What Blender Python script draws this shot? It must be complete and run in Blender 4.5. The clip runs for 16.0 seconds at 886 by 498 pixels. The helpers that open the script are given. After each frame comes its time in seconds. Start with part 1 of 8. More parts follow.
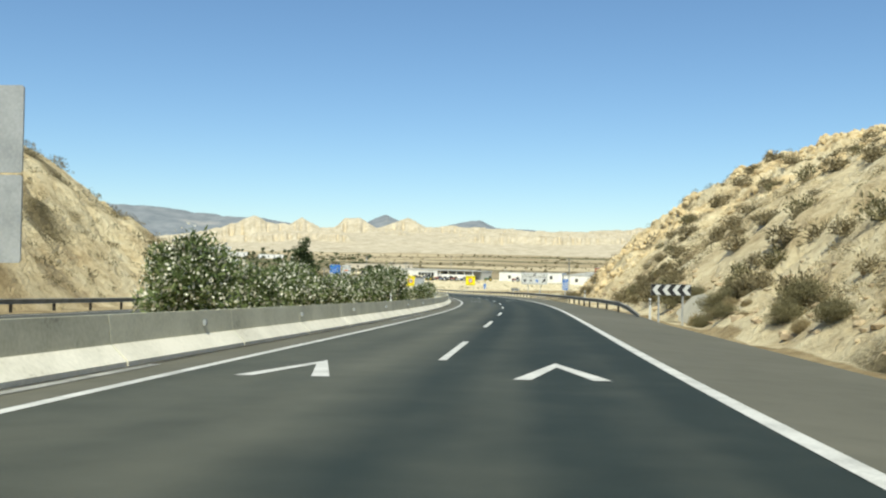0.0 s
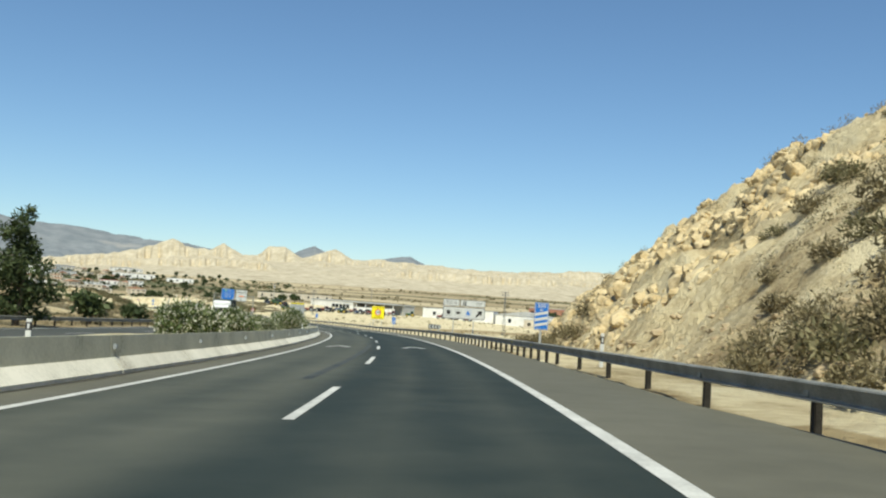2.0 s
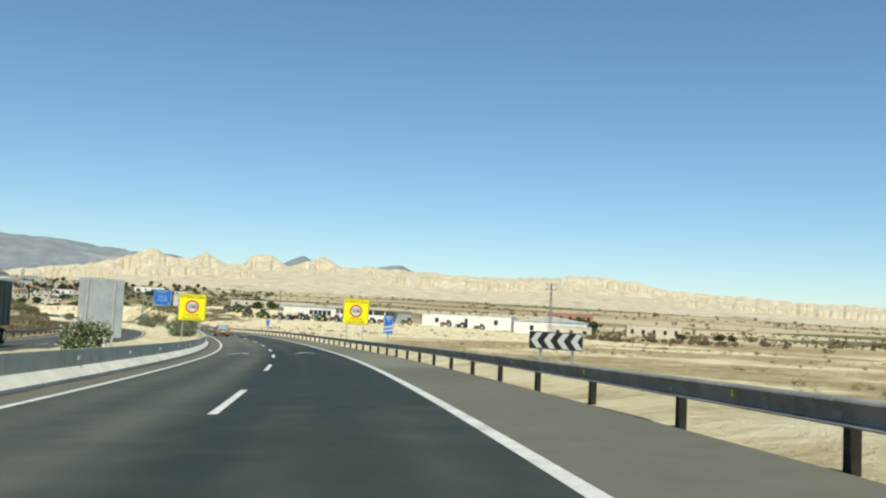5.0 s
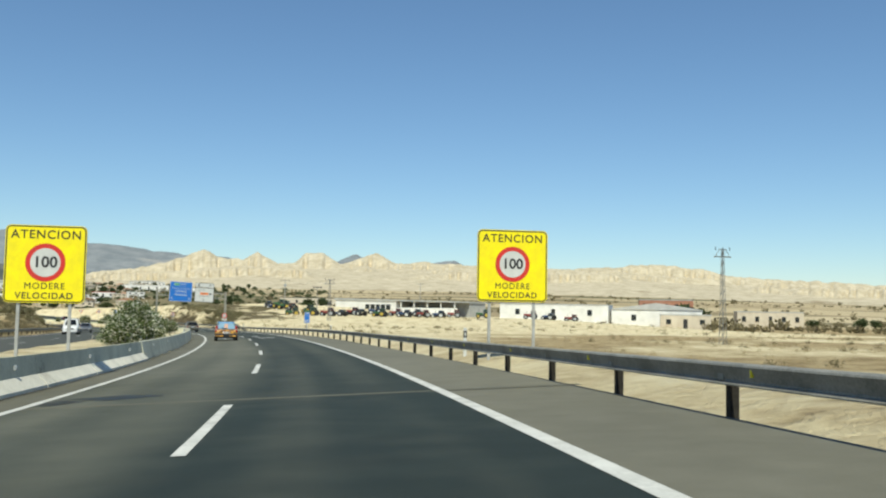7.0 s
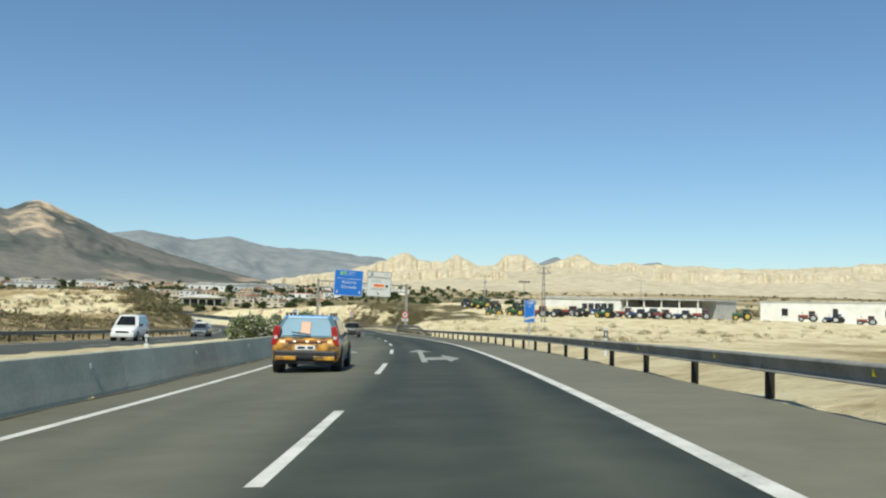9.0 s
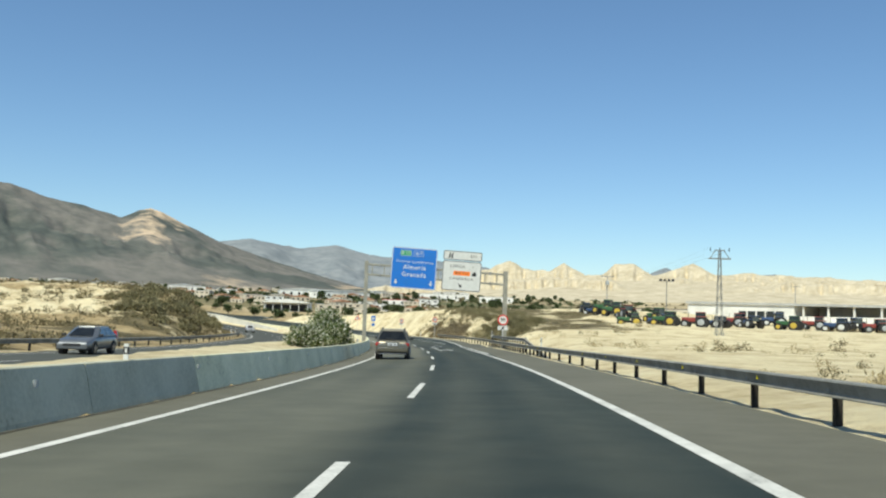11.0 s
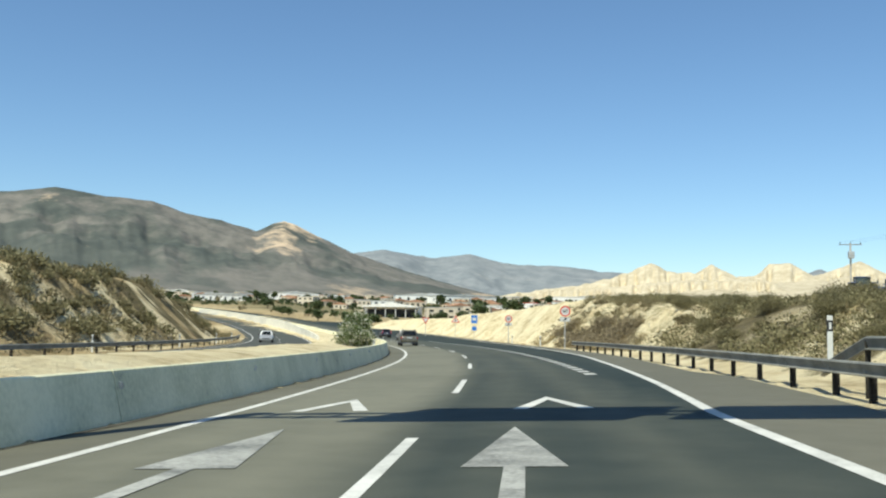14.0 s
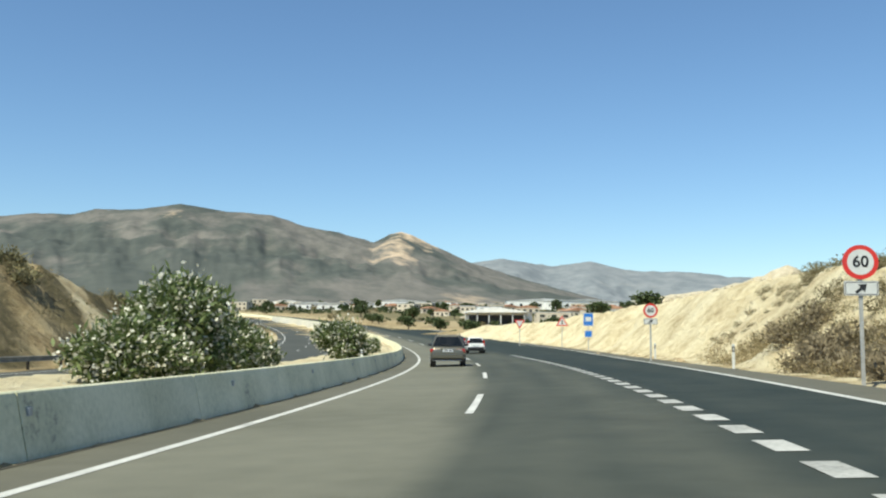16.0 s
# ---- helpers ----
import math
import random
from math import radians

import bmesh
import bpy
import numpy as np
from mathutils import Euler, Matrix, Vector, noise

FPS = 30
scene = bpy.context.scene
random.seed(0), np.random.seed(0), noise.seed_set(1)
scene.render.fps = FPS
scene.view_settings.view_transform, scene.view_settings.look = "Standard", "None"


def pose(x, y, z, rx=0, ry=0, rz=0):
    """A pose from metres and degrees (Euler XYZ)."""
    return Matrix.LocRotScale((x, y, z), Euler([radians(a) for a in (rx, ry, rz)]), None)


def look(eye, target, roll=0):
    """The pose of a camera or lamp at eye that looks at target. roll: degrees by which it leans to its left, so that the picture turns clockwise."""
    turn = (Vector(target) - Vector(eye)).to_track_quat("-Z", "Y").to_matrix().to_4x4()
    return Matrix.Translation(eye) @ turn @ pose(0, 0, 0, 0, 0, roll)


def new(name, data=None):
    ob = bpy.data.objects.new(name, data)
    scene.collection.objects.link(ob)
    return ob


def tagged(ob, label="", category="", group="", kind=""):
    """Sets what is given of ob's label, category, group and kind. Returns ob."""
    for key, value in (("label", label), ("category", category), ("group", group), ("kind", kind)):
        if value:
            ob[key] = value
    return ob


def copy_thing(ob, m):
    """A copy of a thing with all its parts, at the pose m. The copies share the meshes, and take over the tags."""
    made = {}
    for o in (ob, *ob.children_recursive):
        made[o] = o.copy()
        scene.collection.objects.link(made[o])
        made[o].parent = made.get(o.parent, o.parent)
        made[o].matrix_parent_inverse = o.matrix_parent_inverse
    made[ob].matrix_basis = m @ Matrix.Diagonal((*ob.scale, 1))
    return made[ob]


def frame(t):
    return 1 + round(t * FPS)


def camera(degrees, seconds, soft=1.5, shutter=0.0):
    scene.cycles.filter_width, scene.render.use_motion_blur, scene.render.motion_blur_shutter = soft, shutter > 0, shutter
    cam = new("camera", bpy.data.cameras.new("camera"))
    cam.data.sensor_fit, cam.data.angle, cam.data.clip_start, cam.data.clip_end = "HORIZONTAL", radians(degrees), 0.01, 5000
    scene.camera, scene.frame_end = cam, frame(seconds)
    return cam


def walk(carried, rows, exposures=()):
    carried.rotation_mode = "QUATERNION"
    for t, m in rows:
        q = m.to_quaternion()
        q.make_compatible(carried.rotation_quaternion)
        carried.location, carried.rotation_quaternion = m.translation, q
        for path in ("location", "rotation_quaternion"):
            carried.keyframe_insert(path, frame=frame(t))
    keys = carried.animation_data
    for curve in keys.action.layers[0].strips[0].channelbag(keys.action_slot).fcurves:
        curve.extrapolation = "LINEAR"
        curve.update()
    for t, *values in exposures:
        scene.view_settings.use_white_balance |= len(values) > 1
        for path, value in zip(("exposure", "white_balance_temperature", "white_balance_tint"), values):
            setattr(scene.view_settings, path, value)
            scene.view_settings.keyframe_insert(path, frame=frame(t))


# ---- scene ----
cam = camera(51.00, 16.0, soft=2.15)
PATH = [
    (0, pose(1.28, -0.00, 1.197, 91.16, -0.86, 4.04)),
    (0.5, pose(1.63, 13.36, 0.839, 94.04, -0.45, 1.69)),
    (1, pose(1.99, 27.10, 0.504, 93.69, -2.43, -0.34)),
    (1.5, pose(2.43, 40.68, 0.183, 93.44, -2.49, -0.32)),
    (2, pose(2.62, 54.20, -0.160, 93.62, -3.47, -0.39)),
    (2.5, pose(2.81, 67.91, -0.422, 93.80, -2.98, -1.09)),
    (3, pose(2.57, 81.40, -0.734, 94.45, -2.92, -0.93)),
    (3.5, pose(2.05, 95.09, -0.999, 94.23, -2.96, -1.24)),
    (4, pose(1.21, 108.61, -1.286, 94.09, -2.72, -1.47)),
    (4.2, pose(0.80, 114.00, -1.402, 93.92, -2.80, -1.14)),
    (4.7, pose(-0.39, 127.41, -1.696, 94.18, -2.68, -0.78)),
    (5.25, pose(-1.94, 142.07, -2.033, 94.23, -2.59, -1.08)),
    (5.8, pose(-3.73, 156.63, -2.384, 94.27, -2.49, -1.26)),
    (6.3, pose(-5.64, 169.60, -2.750, 95.68, -2.50, -0.75)),
    (6.5, pose(-6.46, 174.80, -2.893, 94.46, -2.74, -0.27)),
    (7, pose(-8.54, 188.19, -3.173, 93.85, -1.00, 2.39)),
    (7.5, pose(-10.87, 201.30, -3.440, 94.00, -1.31, 5.42)),
    (8, pose(-13.52, 214.20, -3.684, 94.48, -2.44, 8.43)),
    (8.5, pose(-16.26, 226.90, -3.919, 94.73, -1.67, 12.08)),
    (9, pose(-19.38, 239.52, -4.154, 93.85, -1.12, 14.64)),
    (9.2, pose(-20.70, 244.76, -4.226, 93.00, -0.80, 15.54)),
    (9.7, pose(-24.08, 257.30, -4.39, 94.36, -1.25, 16.82)),
    (10.25, pose(-28.04, 270.89, -4.605, 94.51, -1.48, 18.65)),
    (10.8, pose(-32.37, 284.68, -4.834, 94.67, -1.83, 20.52)),
    (11.3, pose(-36.50, 297.08, -5.01, 93.80, -1.86, 21.82)),
    (11.5, pose(-38.22, 302.05, -5.107, 94.79, -2.11, 22.54)),
    (12, pose(-42.55, 314.35, -5.373, 96.08, -1.91, 25.53)),
    (12.5, pose(-47.32, 326.80, -5.655, 93.46, -1.35, 25.12)),
    (13, pose(-52.22, 339.12, -5.932, 95.09, -1.75, 25.36)),
    (13.5, pose(-57.16, 351.27, -6.157, 95.30, -1.06, 27.40)),
    (14, pose(-62.43, 363.23, -6.324, 94.72, -1.04, 29.47)),
    (14.5, pose(-67.85, 375.06, -6.476, 95.57, -2.23, 31.09)),
    (15, pose(-73.49, 386.72, -6.608, 95.25, -1.42, 32.93)),
    (15.5, pose(-79.40, 398.22, -6.735, 95.51, -0.76, 35.38)),
    (16, pose(-85.59, 409.46, -6.846, 95.25, -0.38, 36.91)),
]
walk(cam, PATH, ((0.0, 0.55, 6420, 1.0), (2.0, 0.42, 6420, 1.0), (4.0, 0.46, 6420, 1.0), (8.0, 0.36, 6420, 1.0), (11.5, 0.55, 6420, 1.0), (16.0, 0.66, 6420, 1.0)))


# ---- world, sun, exposure ----
SUN_EL = radians(55)
world = bpy.data.worlds.new("world")
scene.world = world
world.use_nodes = True
wn = world.node_tree.nodes
wl = world.node_tree.links
sky = wn.new("ShaderNodeTexSky")
sky.sky_type = "NISHITA"
sky.sun_disc = False
sky.sun_elevation = SUN_EL
sky.sun_rotation = radians(180)
sky.air_density = 1.0
sky.dust_density = 0.09
sky.ozone_density = 6.2
wn["Background"].inputs["Strength"].default_value = 0.087
wl.new(sky.outputs[0], wn["Background"].inputs["Color"])
sun_data = bpy.data.lights.new("sun", "SUN")
sun_data.energy = 3.9
sun_data.angle = radians(0.53)
sun_data.color = (1.0, 0.935, 0.79)
sun = new("sun", sun_data)
sun.matrix_world = look((0, -57, 82), (0, 0, 0))

# ---- the road's line: heading, level and crossfall by distance along it ----
ST = [-120, -40, -10, 20, 50, 80, 110, 140, 170, 200, 230, 260, 290, 320, 350, 380, 410, 440, 470, 500, 530, 560, 620, 700, 800, 900]
HEAD = [7, 2.6, 0.88, -1.41, -0.96, 1.46, 4.01, 5.85, 8.05, 10.77, 13.42, 15.66, 17.91, 20.18, 22.39, 24.74, 27.55, 32.3, 36.0, 39.0, 41.5, 44.0, 49, 58, 70, 80]
LEVEL = [2.6, 0.79, 0.28, -0.53, -1.27, -1.94, -2.58, -3.25, -3.97, -4.69, -5.25, -5.67, -6.11, -6.67, -7.24, -7.67, -7.97, -8.24, -8.5, -8.7, -8.6, -8.3, -6.8, -3.6, 0.6, 4]
FALL = [0, -.013, -.003, .012, .024, .032, .037, .042, .047, .049, .047, .04, .031, .028, .032, .037, .037, .035, .033, .031, .029, .027, .025, .02, .02, .02]


def smooth_table(xs, ys, grid, k):
    v = np.interp(grid, xs, ys)
    pad = np.pad(v, k, mode="edge")
    return np.convolve(pad, np.ones(2 * k + 1) / (2 * k + 1), "valid")


RS = np.arange(-120.0, 900.5, 0.5)
R_HEAD = np.radians(smooth_table(ST, HEAD, RS, 14))
R_Z = smooth_table(ST, LEVEL, RS, 24)
R_FALL = smooth_table(ST, FALL, RS, 24)
# the wide hard shoulder falls away towards the first cutting
R_DROP = smooth_table([-120, 48, 64, 900], [0.085, 0.085, 0, 0], RS, 10)
R_X = np.concatenate([[0], np.cumsum(-np.sin((R_HEAD[1:] + R_HEAD[:-1]) / 2) * 0.5)])
R_Y = np.concatenate([[0], np.cumsum(np.cos((R_HEAD[1:] + R_HEAD[:-1]) / 2) * 0.5)])
R_X -= np.interp(0, RS, R_X)
R_Y -= np.interp(0, RS, R_Y)


def rnum(s, a):
    return float(np.interp(s, RS, a))


def on_road(s, l, z=0.0):
    h = rnum(s, R_HEAD)
    return Vector((rnum(s, R_X) + math.cos(h) * l, rnum(s, R_Y) + math.sin(h) * l,
                   rnum(s, R_Z) + rnum(s, R_FALL) * max(-6.0, min(8.0, l)) - rnum(s, R_DROP) * min(max(l - 4.0, 0.0), 5.0) + z))


def head(s):
    return math.degrees(rnum(s, R_HEAD))


def at_road(s, l, z=0.0, turn=0.0):
    p = on_road(s, l, z)
    return pose(p.x, p.y, p.z, 0, 0, head(s) + turn)


def to_road(x, y):
    """Distance along and across the road for arrays of places."""
    k = np.arange(0, len(RS), 4)
    x = np.asarray(x, float).ravel()
    y = np.asarray(y, float).ravel()
    best = np.zeros(len(x), int)
    for a in range(0, len(x), 20000):
        d = (x[a:a + 20000, None] - R_X[k][None]) ** 2 + (y[a:a + 20000, None] - R_Y[k][None]) ** 2
        best[a:a + 20000] = k[np.argmin(d, 1)]
    dx, dy = x - R_X[best], y - R_Y[best]
    h = R_HEAD[best]
    return RS[best] - np.sin(h) * dx + np.cos(h) * dy, np.cos(h) * dx + np.sin(h) * dy


# ---- numeric noise for terrain ----
rng = np.random.default_rng(7)
LATTICE = rng.random((256, 256))


def vnoise(x, y):
    xi, yi = np.floor(x).astype(int), np.floor(y).astype(int)
    fx, fy = x - xi, y - yi
    fx, fy = fx * fx * (3 - 2 * fx), fy * fy * (3 - 2 * fy)
    g = lambda i, j: LATTICE[i & 255, j & 255]
    return ((g(xi, yi) * (1 - fx) + g(xi + 1, yi) * fx) * (1 - fy)
            + (g(xi, yi + 1) * (1 - fx) + g(xi + 1, yi + 1) * fx) * fy) * 2 - 1


def fbm(x, y, size, octaves=4, gain=0.5):
    out, amp, f = 0.0, 1.0, 1.0 / size
    for i in range(octaves):
        out = out + amp * vnoise(x * f + 17.3 * i, y * f + 9.1 * i)
        amp *= gain
        f *= 2.03
    return out


def sstep(a, b, v):
    t = np.clip((v - a) / (b - a), 0, 1)
    return t * t * (3 - 2 * t)


def cells(x, y, size, seed):
    """Cell noise: a random value per cell and the distance to the cell's border."""
    x, y = x / size + seed, y / size + seed * 1.7
    xi, yi = np.floor(x).astype(int), np.floor(y).astype(int)
    f1, f2, val = np.full(x.shape, 9.0), np.full(x.shape, 9.0), np.zeros(x.shape)
    for i in (-1, 0, 1):
        for j in (-1, 0, 1):
            a, b = (xi + i) & 255, (yi + j) & 255
            px, py = LATTICE[a, b], LATTICE[b, (a + 91) & 255]
            d = np.hypot(xi + i + px - x, yi + j + py - y)
            near = d < f1
            f2 = np.where(near, f1, np.minimum(f2, d))
            val = np.where(near, LATTICE[(a + 37) & 255, (b + 11) & 255], val)
            f1 = np.where(near, d, f1)
    return val * 2 - 1, f2 - f1


HILL_S = [-120, 60, 85, 100, 112, 122, 128, 133, 145]
HILL_H = [33, 33, 24, 21.0, 12.4, 5.6, 1.7, 0.3, 0]
HILL_K = [0.92, 0.92, 0.95, 1.5, 1.7, 1.7, 1.65, 1.6, 1.6]
LEFT_H = [44, 41, 35, 25, 12, 0]


def rock_relief(x, y, h, rough, fine, rocky):
    """Ledges, broken blocks and crevices of layered rock, bolder where rocky."""
    v1, e1 = cells(x + 1.2 * fine, y * 0.7, 3.4, 3.1)
    v2, e2 = cells(x * 0.8, y + 0.4 * fine, 1.5, 8.4)
    v3, e3 = cells(x + 7, y * 0.85, 0.8, 5.2)
    layer = (h + 0.9 * rough + 0.5 * v1) / 2.3
    ledge = (sstep(0.55, 0.85, layer - np.floor(layer)) - (layer - np.floor(layer))) * 1.5
    crev = -0.6 * (1 - sstep(0.0, 0.16, e1)) - 0.4 * (1 - sstep(0.0, 0.22, e2)) - 0.2 * (1 - sstep(0.0, 0.3, e3))
    bare = sstep(-0.25, 0.35, rough + 0.6 * rocky)
    return bare * (0.6 + 0.3 * rocky) * (ledge + 0.45 * v1 + 0.5 * v2 + 0.22 * v3 + 1.3 * crev) + 0.35 * fine + 0.5 * rough


# ---- shape of the ground ----
def plain_level(x, y):
    dx, dy = x + 40, y - 260
    d = np.hypot(dx, dy)
    az = np.degrees(np.arctan2(-dx, dy))
    slope = np.interp(az, [-180, -40, -15, 0, 20, 35, 60, 180], [0.0, 0.012, 0.028, 0.034, 0.033, 0.032, 0.034, 0.0])
    z = -6.6 + np.clip(d - 260, 0, 1400) * slope * sstep(0, 420, d - 230)
    z = z + 1.6 * np.exp(-(np.clip(np.abs(x + 65) - 55, 0, None) / 45) ** 2 - (np.clip(np.abs(y - 465) - 45, 0, None) / 30) ** 2)
    z = z - 3.5 * np.exp(-((d - 330) / 120) ** 2) * sstep(14, 24, az) * sstep(75, 60, az)
    return z + 0.5 * fbm(x, y, 60, 3) * sstep(60, 250, d)


def ground_level(x, y, detail=True):
    x = np.asarray(x, float)
    y = np.asarray(y, float)
    s, l = to_road(x, y)
    s, l = s.reshape(x.shape), l.reshape(x.shape)
    zr = np.interp(s, RS, R_Z) + np.interp(s, RS, R_FALL) * np.clip(l, -6, 8) - np.interp(s, RS, R_DROP) * np.clip(l - 4, 0, 5)
    plain = plain_level(x, y)
    # bench that carries the road, falling or rising to the plain
    edge_r = np.interp(s, [-120, 52, 72, 355, 372, 390, 400, 430, 470, 520, 560, 620], [8.75, 8.75, 6.65, 6.75, 7.1, 8.1, 8.3, 9.7, 11.5, 15.5, 16, 10])
    over_r = np.clip(l - edge_r - np.interp(s, [130, 150, 385, 400], [0, 2.3, 2.3, 0]), 0, None)
    over_l = np.clip(-23.0 - l, 0, None)
    drop = np.abs(plain - zr)
    tr = sstep(0, 1, over_r / (2.0 + np.interp(s, [395, 440], [2.2, 1.5]) * drop))
    tl = sstep(0, 1, over_l / (4.0 + 6.0 * drop))
    tr = tr * sstep(125, 150, s)
    tl = tl * sstep(85, 115, s)
    t = np.maximum(tr, tl)
    z = zr * (1 - t) + plain * t
    rough = fbm(x, y, 9, 4, 0.55)
    fine = fbm(x + 50, y, 2.6, 3, 0.6)
    # rocky cut hill on the outer side
    hc = np.interp(s, HILL_S, HILL_H)
    base = np.interp(s, [-120, 40, 85, 100, 115, 125, 135, 145], [9.3, 9.3, 10.0, 10.2, 11.2, 12.0, 12.8, 15])
    steep = np.interp(s, HILL_S, HILL_K)
    u = np.clip(l - base - 0.9 * rough, 0, None)
    hill = hc * (1 - np.exp(-steep * u / np.maximum(hc, 0.1))) * np.exp(-np.clip(l - 95, 0, None) / 50)
    hill = np.where(u > 0, hill + rock_relief(x, y, hill, rough, fine, sstep(75, 105, s)) * sstep(0, 3, u) * sstep(0, 4, hc) * np.interp(s, [80, 98, 114], [1, 0.75, 0.5]), 0)
    # hill across the other carriageway
    hl = np.interp(s, [-120, 50, 65, 75, 84, 94], LEFT_H)
    u = np.clip(-25.0 - l - 0.8 * rough, 0, None)
    hill_l = hl * (1 - np.exp(-1.2 * u / np.maximum(hl, 0.1)))
    hill_l = np.where(u > 0, hill_l + rock_relief(x, y, hill_l, rough, fine, 0.7) * sstep(0, 5, u) * sstep(0, 4, hl), 0)
    # cream cutting beside the exit lane
    hb = np.interp(s, [420, 444, 465, 490, 537, 560, 600, 640], [2.2, 3.6, 4.6, 5.5, 4.6, 3.4, 2.0, 0])
    u = l - edge_r - 1.6 - 0.9 * rough - 0.35 * fine
    ramp = np.clip(u / (0.95 * np.maximum(hb, 0.5)), 0, 1)
    notch = 1 - 0.16 * np.abs(fbm(s, l * 0.3, 5.0, 3)) * np.sin(np.pi * ramp)
    face = zr + hb * np.power(ramp, 0.8) * notch + 0.035 * np.clip(l - edge_r - 6, 0, 60) + 0.22 * fine * sstep(0, 1.5, u) + 0.25 * rough * sstep(2, 8, u)
    w = sstep(418, 442, s) * sstep(640, 600, s) * sstep(-0.5, 1.5, l - edge_r) * sstep(95, 55, l)
    z = z * (1 - w) + face * w
    # low mounds: shrubby shoulder before the cutting, rise with the yard
    mound = 0.5 * np.exp(-((s - 408) / 26) ** 2) * sstep(9.5, 17, l) * np.exp(-np.clip(l - 34, 0, None) / 12) * (1 + 0.3 * rough)
    # bank across the other carriageway further on
    hk = np.interp(s, [392, 412, 440, 470, 496, 512, 524], [0, 2.6, 4.6, 5.4, 5.5, 3.0, 0])
    u = -25.3 - l - 0.8 * rough - 0.3 * fine
    ramp = np.clip(u / (1.25 * np.maximum(hk, 0.5)), 0, 1)
    ribs = np.abs(fbm(s, l * 0.25, 4.2, 3))
    bank = hk * np.power(ramp, 0.85) * (1 - 0.3 * ribs * np.sin(np.pi * ramp)) + (0.3 * rough + 0.3 * fine) * sstep(0, 4, u) * sstep(0, 2, hk)
    hm = np.interp(s, [210, 250, 330, 390], [0, 2.6, 2.6, 0])
    scrub = hm * sstep(-26, -50, l) * (1 + 0.15 * rough)
    z = z + hill + hill_l + mound * (1 - w) + bank + scrub
    # under the asphalt the ground stays below it; the median is a little raised
    off = np.where((l > -21.2) & (l < edge_r - 0.35), -0.09, -0.03)
    med = sstep(-5.25, -5.9, l) * sstep(-11.6, -10.8, l)
    z = z + off + med * (0.46 + np.interp(s, [318, 345, 425, 470], [0, 0.4, 0.4, 0]) * sstep(-6.0, -9.5, l) + 0.05 * rough)
    z = z + np.where((off > -0.05), 0.05 * fine, 0)
    # low cream verge under the guard rail
    z = z + 0.16 * sstep(0.1, 1.2, l - edge_r) * sstep(3.4, 2.2, l - edge_r) * sstep(126, 140, s) * sstep(395, 375, s)
    return z, s, l, edge_r


# ---- helpers for meshes ----
def finish(bm, smooth=False):
    me = bpy.data.meshes.new("mesh")
    bm.normal_update()
    bm.to_mesh(me)
    bm.free()
    if smooth:
        me.polygons.foreach_set("use_smooth", [True] * len(me.polygons))
    return me


def part(name, bm, material, parent=None, label="", smooth=False, m=None):
    """Links a bmesh (or mesh) as one object, under a thing or a part."""
    me = bm if isinstance(bm, bpy.types.Mesh) else finish(bm, smooth)
    me.name = name
    ob = new(name, me)
    if material is not None and not me.materials:
        me.materials.append(material)
    if parent is not None:
        ob.parent = parent
    if m is not None:
        ob.matrix_basis = m
    if label:
        ob["label"] = label
    return ob


def thing(name, label, category, group="", kind="", m=None):
    ob = new(name)
    ob.empty_display_size = 0.2
    if m is not None:
        ob.matrix_basis = m
    return tagged(ob, label, category, group, kind)


def box(bm, size, at=(0, 0, 0), bevel=0.0, rot=None):
    m = Matrix.Translation(at) @ (rot.to_4x4() if rot is not None else Matrix()) @ Matrix.Diagonal((*size, 1))
    r = bmesh.ops.create_cube(bm, size=1, matrix=m)
    if bevel > 0:
        ed = list({e for v in r["verts"] for e in v.link_edges})
        bmesh.ops.bevel(bm, geom=ed, offset=bevel, segments=2, affect="EDGES", profile=0.5)
    return bm


def rod(bm, a, b, r, seg=10, r2=None):
    a, b = Vector(a), Vector(b)
    d = b - a
    m = Matrix.Translation((a + b) / 2) @ d.to_track_quat("Z", "Y").to_matrix().to_4x4()
    bmesh.ops.create_cone(bm, cap_ends=True, segments=seg, radius1=r, radius2=r if r2 is None else r2, depth=d.length, matrix=m)
    return bm


def disc(bm, r, y0, y1, at=(0, 0), seg=40):
    """A flat round plate that faces -y."""
    m = Matrix.Translation((at[0], (y0 + y1) / 2, at[1])) @ Matrix.Rotation(math.pi / 2, 4, "X")
    bmesh.ops.create_cone(bm, cap_ends=True, segments=seg, radius1=r, radius2=r, depth=abs(y1 - y0), matrix=m)
    return bm


def rounded(bm, w, h, y0, y1, r, at=(0, 0), seg=5):
    """A rounded plate in the xz plane between y0 and y1."""
    pts = []
    for cx, cz, a0 in ((w / 2 - r, h / 2 - r, 0), (-w / 2 + r, h / 2 - r, 90), (-w / 2 + r, -h / 2 + r, 180), (w / 2 - r, -h / 2 + r, 270)):
        for i in range(seg + 1):
            a = radians(a0 + 90 * i / seg)
            pts.append((at[0] + cx + r * math.cos(a), at[1] + cz + r * math.sin(a)))
    return prism(bm, pts, y0, y1)


def prism(bm, pts, y0, y1):
    f = [bm.verts.new((x, y0, z)) for x, z in pts]
    b = [bm.verts.new((x, y1, z)) for x, z in pts]
    n = len(pts)
    bm.faces.new(f)
    bm.faces.new(b[::-1])
    for i in range(n):
        bm.faces.new((f[i], b[i], b[(i + 1) % n], f[(i + 1) % n]))
    bmesh.ops.recalc_face_normals(bm, faces=bm.faces[:])
    return bm


